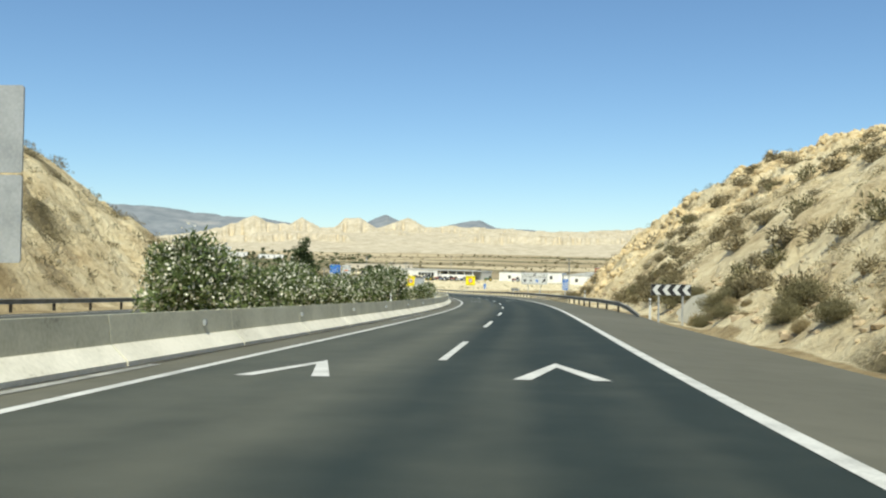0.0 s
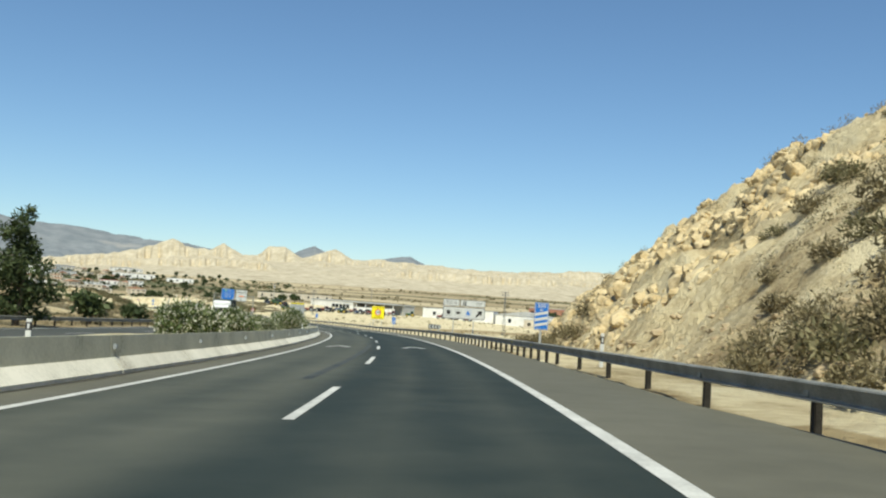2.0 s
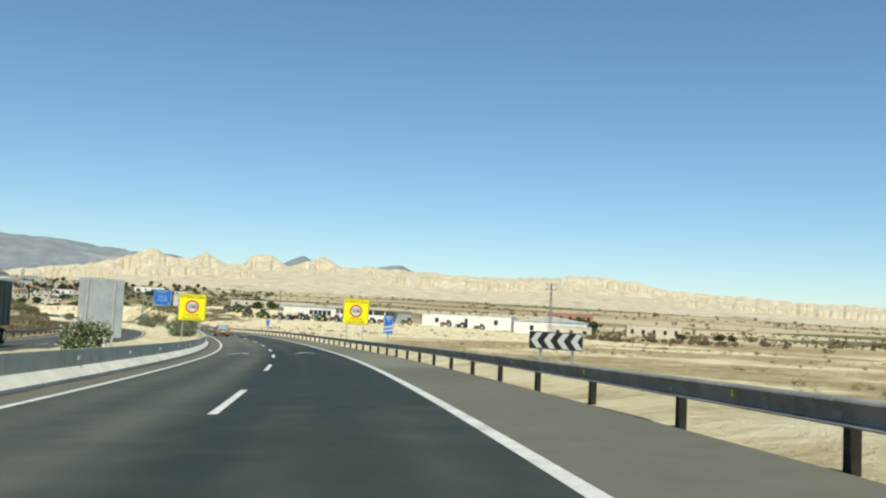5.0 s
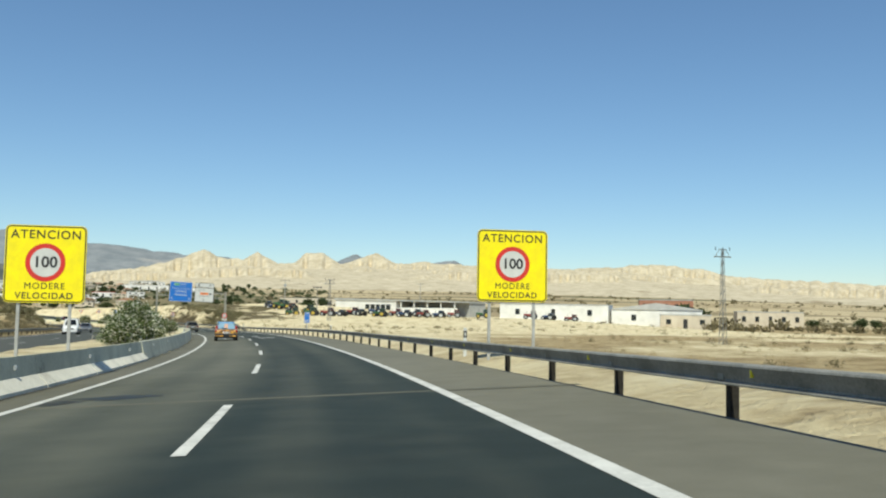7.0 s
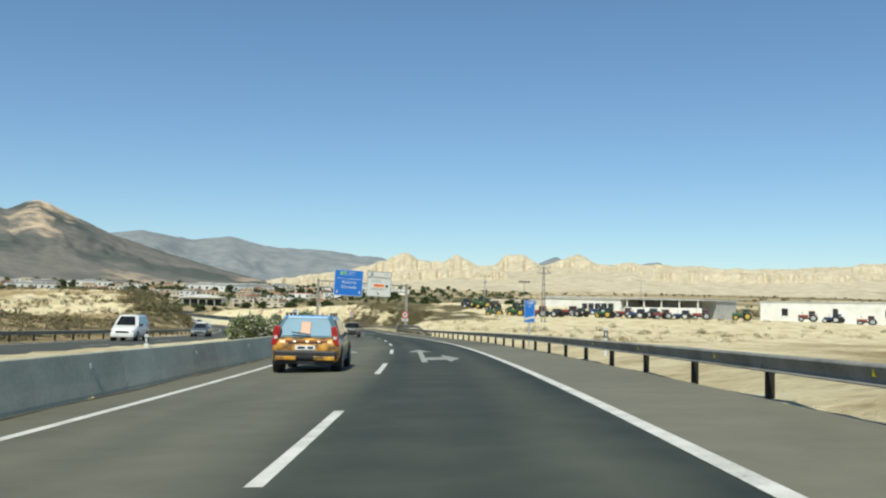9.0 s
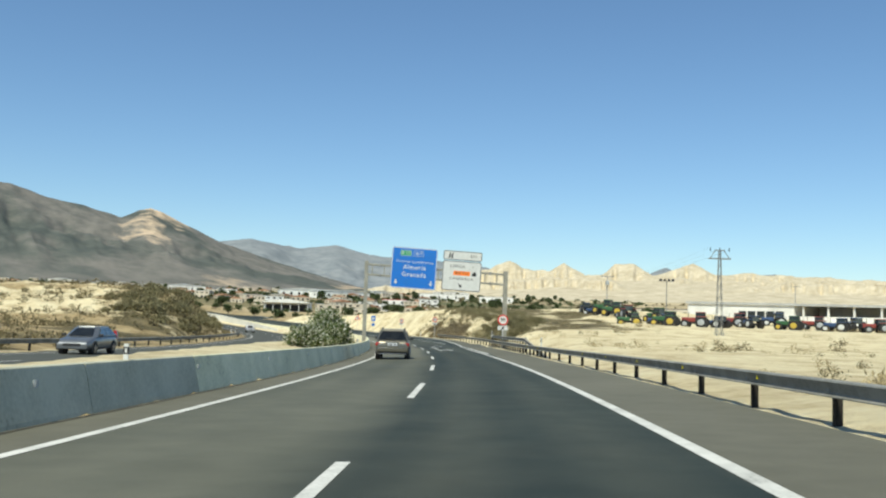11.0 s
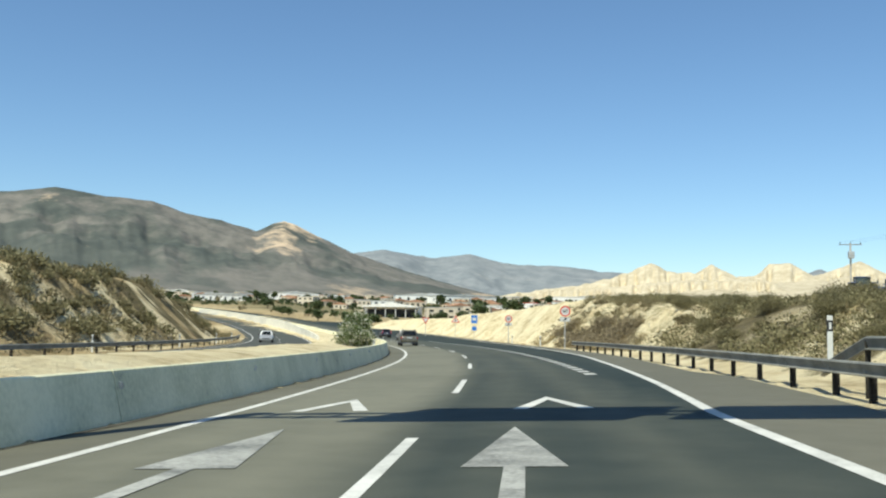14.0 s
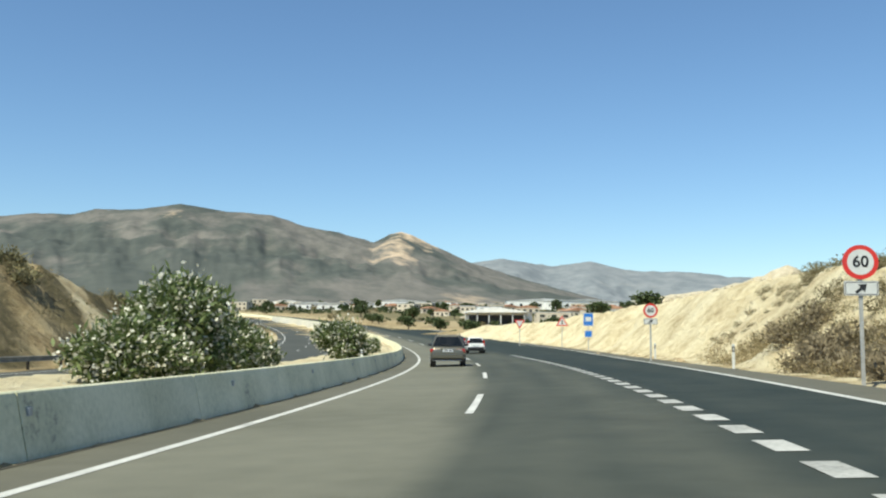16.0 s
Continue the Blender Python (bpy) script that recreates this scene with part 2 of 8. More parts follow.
def frame_plate(bm, w, h, y0, y1, r, width, at=(0, 0), seg=5):
    """A rounded border line in the xz plane."""
    def ring(w, h, r):
        out = []
        for cx, cz, a0 in ((w / 2 - r, h / 2 - r, 0), (-w / 2 + r, h / 2 - r, 90), (-w / 2 + r, -h / 2 + r, 180), (w / 2 - r, -h / 2 + r, 270)):
            for i in range(seg + 1):
                a = radians(a0 + 90 * i / seg)
                out.append((at[0] + cx + r * math.cos(a), at[1] + cz + r * math.sin(a)))
        return out
    o, i = ring(w, h, r), ring(w - 2 * width, h - 2 * width, max(r - width, 0.005))
    n = len(o)
    vo = [bm.verts.new((x, y0, z)) for x, z in o]
    vi = [bm.verts.new((x, y0, z)) for x, z in i]
    wo = [bm.verts.new((x, y1, z)) for x, z in o]
    wi = [bm.verts.new((x, y1, z)) for x, z in i]
    for k in range(n):
        j = (k + 1) % n
        bm.faces.new((vo[k], vo[j], vi[j], vi[k]))
        bm.faces.new((wo[k], wo[j], vo[j], vo[k]))
        bm.faces.new((vi[k], vi[j], wi[j], wi[k]))
    bmesh.ops.recalc_face_normals(bm, faces=bm.faces[:])
    return bm


def letters(text, size, at, material, parent, name="lettering", spacing=1.12, bold=0.003):
    cu = bpy.data.curves.new("text", "FONT")
    cu.body, cu.size, cu.align_x, cu.align_y = text, size, "CENTER", "CENTER"
    bold = 0.0 if "M" in text else min(bold, (0.024 if text.isdigit() else 0.012) * size)
    cu.space_character, cu.offset, cu.extrude, cu.resolution_u = spacing, bold, 0.002, 3
    tmp = bpy.data.objects.new("text", cu)
    me = bpy.data.meshes.new_from_object(tmp)
    bpy.data.objects.remove(tmp)
    me.transform(Matrix.Translation(at) @ Matrix.Rotation(math.pi / 2, 4, "X"))
    me.materials.clear()
    return part(name, me, material, parent)


def sweep(profile, s0, s1, step, shift=None, closed=False, mat_split=None):
    """A profile of (across, up) points drawn along the road."""
    n = max(2, int(round((s1 - s0) / step)) + 1)
    ss = np.linspace(s0, s1, n)
    bm = bmesh.new()
    rows = []
    for s in ss:
        d = shift(s) if shift else 0.0
        rows.append([bm.verts.new(on_road(s, a + d, z)) for a, z in profile])
    k = len(profile)
    for i in range(n - 1):
        for j in range(k if closed else k - 1):
            q = (j + 1) % k
            bm.faces.new((rows[i][j], rows[i + 1][j], rows[i + 1][q], rows[i][q]))
    if closed:
        bm.faces.new(rows[0][::-1])
        bm.faces.new(rows[-1])
    bmesh.ops.recalc_face_normals(bm, faces=bm.faces[:])
    return bm


def band(l0, l1, s0, s1, z, step=2.0, shift=None, cross=1):
    """A flat strip of road surface or paint, seen from above."""
    n = max(2, int(round((s1 - s0) / step)) + 1)
    bm = bmesh.new()
    rows = []
    for s in np.linspace(s0, s1, n):
        d = shift(s) if shift else 0.0
        a0, a1 = (l0(s), l1(s)) if callable(l0) else (l0 + d, l1 + d)
        rows.append([bm.verts.new(on_road(s, a0 + (a1 - a0) * j / cross, z)) for j in range(cross + 1)])
    for i in range(n - 1):
        for j in range(cross):
            bm.faces.new((rows[i][j], rows[i][j + 1], rows[i + 1][j + 1], rows[i + 1][j]))
    return bm


def mesh_np(name, verts, faces):
    me = bpy.data.meshes.new(name)
    me.from_pydata(verts.tolist() if hasattr(verts, "tolist") else verts, [], faces.tolist() if hasattr(faces, "tolist") else faces)
    me.update()
    return me


# ---- materials ----
def nodes_of(name):
    m = bpy.data.materials.new(name)
    m.use_nodes = True
    nt = m.node_tree
    return m, nt, nt.nodes["Principled BSDF"], nt.nodes.new, nt.links.new


def surface(name, a, b, scale=4.0, fine=40.0, rough=0.8, metal=0.0, bump=0.2, stain=None, per_object=0.0, spec=0.5, wear=0.5, bump_dist=0.02, trans=0.0):
    """A surface of two tones mixed at two sizes, with relief."""
    m, nt, bs, nn, ln = nodes_of(name)
    co = nn("ShaderNodeTexCoord")
    big = nn("ShaderNodeTexNoise")
    big.inputs["Scale"].default_value, big.inputs["Detail"].default_value, big.inputs["Roughness"].default_value = scale, 6, 0.6
    sm = nn("ShaderNodeTexNoise")
    sm.inputs["Scale"].default_value, sm.inputs["Detail"].default_value = fine, 4
    for t in (big, sm):
        ln(co.outputs["Object"], t.inputs["Vector"])
    add = nn("ShaderNodeMath")
    add.operation = "MULTIPLY_ADD"
    add.inputs[1].default_value = wear
    ln(sm.outputs[0], add.inputs[0])
    ln(big.outputs[0], add.inputs[2])
    ramp = nn("ShaderNodeValToRGB")
    e = ramp.color_ramp.elements
    e[0].position, e[1].position = 0.42 + wear * 0.35, 0.62 + wear * 0.55
    e[0].color, e[1].color = (*a, 1), (*b, 1)
    if stain:
        k = ramp.color_ramp.elements.new(e[0].position - 0.12)
        k.color = (*stain, 1)
    ln(add.outputs[0], ramp.inputs[0])
    col = ramp.outputs[0]
    if per_object:
        info = nn("ShaderNodeObjectInfo")
        hsv = nn("ShaderNodeHueSaturation")
        mp = nn("ShaderNodeMapRange")
        mp.inputs["To Min"].default_value, mp.inputs["To Max"].default_value = 1 - per_object, 1 + per_object
        ln(info.outputs["Random"], mp.inputs["Value"])
        ln(mp.outputs[0], hsv.inputs["Value"])
        ln(col, hsv.inputs["Color"])
        col = hsv.outputs[0]
    ln(col, bs.inputs["Base Color"])
    bs.inputs["Roughness"].default_value, bs.inputs["Metallic"].default_value = rough, metal
    bs.inputs["Specular IOR Level"].default_value = spec
    if trans:
        bs.inputs["Transmission Weight"].default_value = trans
    if bump:
        bp = nn("ShaderNodeBump")
        bp.inputs["Strength"].default_value, bp.inputs["Distance"].default_value = bump, bump_dist
        ln(add.outputs[0], bp.inputs["Height"])
        ln(bp.outputs[0], bs.inputs["Normal"])
    return m


def plain(name, c, rough=0.5, metal=0.0, coat=0.0, spec=0.5):
    """Even paint or plastic with a trace of dust."""
    m = surface(name, c, tuple(min(1, v * 0.86 + 0.012) for v in c), 2.5, 30, rough, metal, 0.0, spec=spec)
    m.node_tree.nodes["Principled BSDF"].inputs["Coat Weight"].default_value = coat
    return m


def terrain_material():
    """Cream marl, brown scrub soil and green-brown cover, mixed by the cover attribute of the ground."""
    m, nt, bs, nn, ln = nodes_of("dry_ground")
    co = nn("ShaderNodeTexCoord")

    def tex(scale, detail=8, rough=0.6, kind="ShaderNodeTexNoise"):
        t = nn(kind)
        t.inputs["Scale"].default_value = scale
        if kind == "ShaderNodeTexNoise":
            t.inputs["Detail"].default_value, t.inputs["Roughness"].default_value = detail, rough
        ln(co.outputs["Object"], t.inputs["Vector"])
        return t

    def ramp(src, stops):
        r = nn("ShaderNodeValToRGB")
        e = r.color_ramp.elements
        while len(e) < len(stops):
            e.new(0.5)
        for q, (p, c) in zip(e, stops):
            q.position, q.color = p, (*c, 1)
        ln(src, r.inputs[0])
        return r.outputs[0]

    n1, n2, n3 = tex(0.35), tex(2.2), tex(11, 5, 0.7)
    mixn = nn("ShaderNodeMath")
    mixn.operation = "MULTIPLY_ADD"
    mixn.inputs[1].default_value = 0.6
    ln(n2.outputs[0], mixn.inputs[0])
    ln(n1.outputs[0], mixn.inputs[2])
    cream = ramp(mixn.outputs[0], [(0.56, (0.41, 0.32, 0.185)), (0.68, (0.59, 0.485, 0.295)), (0.84, (0.73, 0.63, 0.405)), (1.0, (0.79, 0.705, 0.485))])
    tan = ramp(mixn.outputs[0], [(0.56, (0.34, 0.245, 0.125)), (0.68, (0.54, 0.42, 0.235)), (0.84, (0.67, 0.55, 0.325)), (1.0, (0.74, 0.63, 0.4))])
    brown = ramp(mixn.outputs[0], [(0.55, (0.17, 0.12, 0.062)), (0.72, (0.32, 0.24, 0.125)), (0.9, (0.46, 0.36, 0.2))])
    green = ramp(mixn.outputs[0], [(0.6, (0.075, 0.064, 0.034)), (0.8, (0.14, 0.116, 0.062)), (0.95, (0.215, 0.175, 0.098))])
    at = nn("ShaderNodeAttribute")
    at.attribute_name = "cover"
    sep = nn("ShaderNodeSeparateColor")
    ln(at.outputs["Color"], sep.inputs[0])

    def mix(f, a, b):
        x = nn("ShaderNodeMix")
        x.data_type = "RGBA"
        ln(f, x.inputs["Factor"])
        ln(a, x.inputs["A"])
        ln(b, x.inputs["B"])
        return x.outputs["Result"]

    def sharpen(src, lo, hi):
        a = nn("ShaderNodeMath")
        a.operation = "MULTIPLY_ADD"
        a.inputs[1].default_value = 0.7
        ln(n3.outputs[0], a.inputs[0])
        ln(src, a.inputs[2])
        r = nn("ShaderNodeMapRange")
        r.inputs["From Min"].default_value, r.inputs["From Max"].default_value = lo, hi
        ln(a.outputs[0], r.inputs["Value"])
        return r.outputs[0]

    cream = mix(at.outputs["Alpha"], cream, tan)
    c = mix(sharpen(sep.outputs[0], 0.70, 1.0), brown, cream)
    c = mix(sharpen(sep.outputs[1], 0.72, 1.0), c, green)
    # field parcels on the far plain
    mpg = nn("ShaderNodeMapping")
    mpg.inputs["Scale"].default_value, mpg.inputs["Rotation"].default_value = (0.0045, 0.014, 0.0), (0, 0, 0.16)
    ln(co.outputs["Object"], mpg.inputs["Vector"])
    vor = nn("ShaderNodeTexVoronoi")
    vor.voronoi_dimensions, vor.inputs["Scale"].default_value = "2D", 1.0
    ln(mpg.outputs[0], vor.inputs["Vector"])
    vs = nn("ShaderNodeSeparateColor")
    ln(vor.outputs["Color"], vs.inputs[0])
    soil = ramp(vs.outputs[0], [(0.0, (0.57, 0.475, 0.305)), (0.34, (0.48, 0.39, 0.24)), (0.55, (0.37, 0.295, 0.175)), (0.74, (0.29, 0.235, 0.14)), (0.92, (0.2, 0.175, 0.095)), (1.0, (0.12, 0.125, 0.06))])
    tint = nn("ShaderNodeMix")
    tint.data_type, tint.blend_type = "RGBA", "MULTIPLY"
    tint.inputs["Factor"].default_value = 0.6
    ln(soil, tint.inputs["A"])
    ln(ramp(n2.outputs[0], [(0.3, (0.6, 0.6, 0.6)), (0.65, (1.1, 1.1, 1.1))]), tint.inputs["B"])
    c = mix(sep.outputs[2], c, tint.outputs["Result"])
    ln(c, bs.inputs["Base Color"])
    bs.inputs["Roughness"].default_value = 0.95
    bs.inputs["Specular IOR Level"].default_value = 0.15
    hsum = nn("ShaderNodeMath")
    hsum.operation = "MULTIPLY_ADD"
    hsum.inputs[1].default_value = 0.35
    ln(n3.outputs[0], hsum.inputs[0])
    ln(n2.outputs[0], hsum.inputs[2])
    bp = nn("ShaderNodeBump")
    bp.inputs["Strength"].default_value, bp.inputs["Distance"].default_value = 0.9, 0.45
    ln(hsum.outputs[0], bp.inputs["Height"])
    ln(bp.outputs[0], bs.inputs["Normal"])
    return m


def asphalt_material(name, dark, light, patch, pale=None):
    """Asphalt of three tones; where the wear attribute rises it turns to the pale tones."""
    m, nt, bs, nn, ln = nodes_of(name)
    co = nn("ShaderNodeTexCoord")
    big, mid, grit = nn("ShaderNodeTexNoise"), nn("ShaderNodeTexNoise"), nn("ShaderNodeTexNoise")
    for t, sc, de in ((big, 0.12, 3), (mid, 1.6, 6), (grit, 60, 3)):
        t.inputs["Scale"].default_value, t.inputs["Detail"].default_value = sc, de
        ln(co.outputs["Object"], t.inputs["Vector"])

    def mad(a, k, c):
        q = nn("ShaderNodeMath")
        q.operation = "MULTIPLY_ADD"
        q.inputs[1].default_value = k
        ln(a, q.inputs[0])
        ln(c, q.inputs[2])
        return q.outputs[0]

    half = nn("ShaderNodeMath")
    half.operation, half.inputs[1].default_value, half.inputs[2].default_value = "MULTIPLY_ADD", 0.5, 0.25
    ln(big.outputs[0], half.inputs[0])
    tone = mad(grit.outputs[0], 0.25, mad(mid.outputs[0], 0.35, half.outputs[0]))

    def ramp(cols):
        r = nn("ShaderNodeValToRGB")
        e = r.color_ramp.elements
        e.new(0.5)
        for q, (p, c) in zip(e, zip((0.6, 0.8, 1.0), cols)):
            q.position, q.color = p, (*c, 1)
        ln(tone, r.inputs[0])
        return r.outputs[0]

    col = ramp((dark, light, patch))
    if pale:
        at = nn("ShaderNodeAttribute")
        at.attribute_name = "wear"
        st = nn("ShaderNodeTexNoise")
        st.inputs["Scale"].default_value, st.inputs["Detail"].default_value = 0.9, 7
        ln(co.outputs["Object"], st.inputs["Vector"])
        f = mad(st.outputs[0], 0.3, at.outputs["Fac"])
        mp = nn("ShaderNodeMapRange")
        mp.inputs["From Min"].default_value, mp.inputs["From Max"].default_value = 0.15, 1.15
        ln(f, mp.inputs["Value"])
        x = nn("ShaderNodeMix")
        x.data_type = "RGBA"
        ln(mp.outputs[0], x.inputs["Factor"])
        ln(col, x.inputs["A"])
        ln(ramp(pale), x.inputs["B"])
        col = x.outputs["Result"]
    ln(col, bs.inputs["Base Color"])
    bs.inputs["Roughness"].default_value = 0.82
    bs.inputs["Specular IOR Level"].default_value = 0.3
    bp = nn("ShaderNodeBump")
    bp.inputs["Strength"].default_value, bp.inputs["Distance"].default_value = 0.25, 0.01
    ln(grit.outputs[0], bp.inputs["Height"])
    ln(bp.outputs[0], bs.inputs["Normal"])
    return m


def leaf_material(name, a, b, rough=0.6):
    m, nt, bs, nn, ln = nodes_of(name)
    g = nn("ShaderNodeNewGeometry")
    r = nn("ShaderNodeValToRGB")
    e = r.color_ramp.elements
    e[0].color, e[1].color = (*a, 1), (*b, 1)
    ln(g.outputs["Random Per Island"], r.inputs[0])
    ln(r.outputs[0], bs.inputs["Base Color"])
    bs.inputs["Roughness"].default_value = rough
    bs.inputs["Specular IOR Level"].default_value = 0.25
    tr = nn("ShaderNodeBsdfTranslucent")
    ln(r.outputs[0], tr.inputs["Color"])
    mx = nn("ShaderNodeMixShader")
    mx.inputs[0].default_value = 0.25
    ln(bs.outputs[0], mx.inputs[1])
    ln(tr.outputs[0], mx.inputs[2])
    ln(mx.outputs[0], nt.nodes["Material Output"].inputs["Surface"])
    return m


M_GROUND = terrain_material()
M_ASPHALT = asphalt_material("lane_asphalt", (0.013, 0.0195, 0.0165), (0.0195, 0.028, 0.0235), (0.028, 0.036, 0.030), ((0.118, 0.115, 0.083), (0.157, 0.152, 0.112), (0.188, 0.18, 0.134)))
M_SHOULDER = asphalt_material("shoulder_asphalt", (0.088, 0.085, 0.062), (0.118, 0.113, 0.084), (0.148, 0.141, 0.106))
# paler copy of the shoulder tones, used for the middle stretch
M_PALESHOULDER = asphalt_material("pale_shoulder_asphalt", (0.118, 0.112, 0.082), (0.155, 0.147, 0.11), (0.19, 0.18, 0.137))
M_LEFTLANE = asphalt_material("outer_lane_asphalt", (0.05, 0.053, 0.045), (0.068, 0.07, 0.058), (0.085, 0.084, 0.07))
M_PAINT = surface("road_paint", (0.44, 0.435, 0.4), (0.62, 0.61, 0.565), 1.5, 25, 0.75, bump=0.15, stain=(0.27, 0.265, 0.24))
M_WORN = surface("worn_road_paint", (0.15, 0.15, 0.135), (0.38, 0.375, 0.34), 1.2, 18, 0.75, bump=0.1, stain=(0.1, 0.1, 0.1))
M_HALFWORN = surface("part_worn_road_paint", (0.3, 0.298, 0.27), (0.52, 0.51, 0.47), 1.2, 18, 0.75, bump=0.1, stain=(0.14, 0.138, 0.125))
M_CONCRETE = surface("barrier_concrete", (0.43, 0.415, 0.31), (0.57, 0.55, 0.42), 0.8, 14, 0.85, bump=0.25, stain=(0.24, 0.225, 0.18), per_object=0.1)
M_NEWCONCRETE = surface("pale_barrier_concrete", (0.60, 0.58, 0.385), (0.80, 0.76, 0.54), 0.6, 12, 0.85, bump=0.25, stain=(0.33, 0.3, 0.23), per_object=0.07)
M_FOOT = surface("near_white_concrete", (0.6, 0.57, 0.47), (0.75, 0.71, 0.6), 0.8, 14, 0.85, bump=0.25, stain=(0.42, 0.38, 0.3), per_object=0.08)
M_GUTTER = surface("gutter_dirt", (0.03, 0.028, 0.02), (0.09, 0.082, 0.058), 2.5, 20, 0.95, bump=0.3)
M_SHOTCRETE = surface("sprayed_concrete", (0.46, 0.43, 0.33), (0.58, 0.54, 0.42), 1.1, 12, 0.95, bump=0.5, stain=(0.27, 0.25, 0.19), bump_dist=0.04)
M_CRAG = surface("yellow_marl_rock", (0.47, 0.36, 0.195), (0.66, 0.54, 0.33), 0.7, 7, 0.95, bump=0.8, stain=(0.36, 0.25, 0.12), spec=0.15, bump_dist=0.12)
M_RAIL = surface("dull_rail_steel", (0.16, 0.158, 0.135), (0.29, 0.28, 0.245), 1.5, 30, 0.6, 0.15, 0.1)
M_STEEL = surface("galvanised_steel", (0.22, 0.225, 0.215), (0.34, 0.34, 0.325), 3, 40, 0.48, 0.7, 0.08)
M_POST = surface("weathered_post_steel", (0.018, 0.016, 0.013), (0.04, 0.036, 0.03), 3, 30, 0.85, 0.0, 0.1, spec=0.2)
M_GANTRY = surface("gantry_steel", (0.23, 0.225, 0.19), (0.34, 0.33, 0.28), 1.2, 20, 0.6, 0.4, 0.1)
M_WHITE = plain("sign_white", (0.6, 0.61, 0.59), 0.5)
M_BLUE = plain("sign_blue", (0.01, 0.15, 0.55), 0.4)
M_YELLOW = plain("sign_yellow", (0.95, 0.8, 0.0), 0.4)
M_BLACK = plain("sign_black", (0.012, 0.012, 0.014), 0.5)
M_RED = plain("sign_red", (0.6, 0.028, 0.02), 0.45)
M_GREEN = plain("sign_green", (0.02, 0.3, 0.12), 0.4)
M_TEAL = plain("marker_teal", (0.01, 0.16, 0.15), 0.45)
M_ORANGE = plain("sign_orange", (0.9, 0.22, 0.02), 0.4)
M_BACK = surface("sign_back_aluminium", (0.32, 0.34, 0.35), (0.44, 0.46, 0.47), 1.2, 20, 0.55, 0.4, 0.05)
M_LEAF = leaf_material("oleander_leaf", (0.05, 0.08, 0.024), (0.2, 0.24, 0.095))
M_FLOWER = leaf_material("white_blossom", (0.6, 0.57, 0.45), (0.84, 0.81, 0.7))
M_BARK = surface("bark", (0.09, 0.065, 0.045), (0.18, 0.14, 0.1), 6, 40, 0.9, bump=0.6)
M_DRYLEAF = leaf_material("dry_scrub_leaf", (0.21, 0.165, 0.085), (0.46, 0.375, 0.21), 0.9)
M_OLIVE = leaf_material("olive_scrub_leaf", (0.11, 0.095, 0.05), (0.27, 0.225, 0.125), 0.9)
M_HILLSCRUB = leaf_material("grey_olive_scrub_leaf", (0.14, 0.118, 0.066), (0.32, 0.268, 0.155), 0.9)
M_FOOTBRUSH = leaf_material("grey_brush_leaf", (0.15, 0.125, 0.08), (0.34, 0.28, 0.18), 0.9)
M_TREELEAF = leaf_material("tree_leaf", (0.03, 0.05, 0.018), (0.105, 0.13, 0.052))

M_GREENSCRUB = leaf_material("green_scrub_leaf", (0.1, 0.097, 0.047), (0.29, 0.255, 0.14), 0.9)


# ---- ground ----
def axis(lo, hi, step, far_lo, far_hi):
    a = list(np.arange(lo, hi + 1e-6, step))
    d, v = step, hi
    while v < far_hi:
        d = min(d * 1.13, 220)
        v += d
        a.append(v)
    d, v = step, lo
    while v > far_lo:
        d = min(d * 1.13, 220)
        v -= d
        a.insert(0, v)
    return np.array(a)


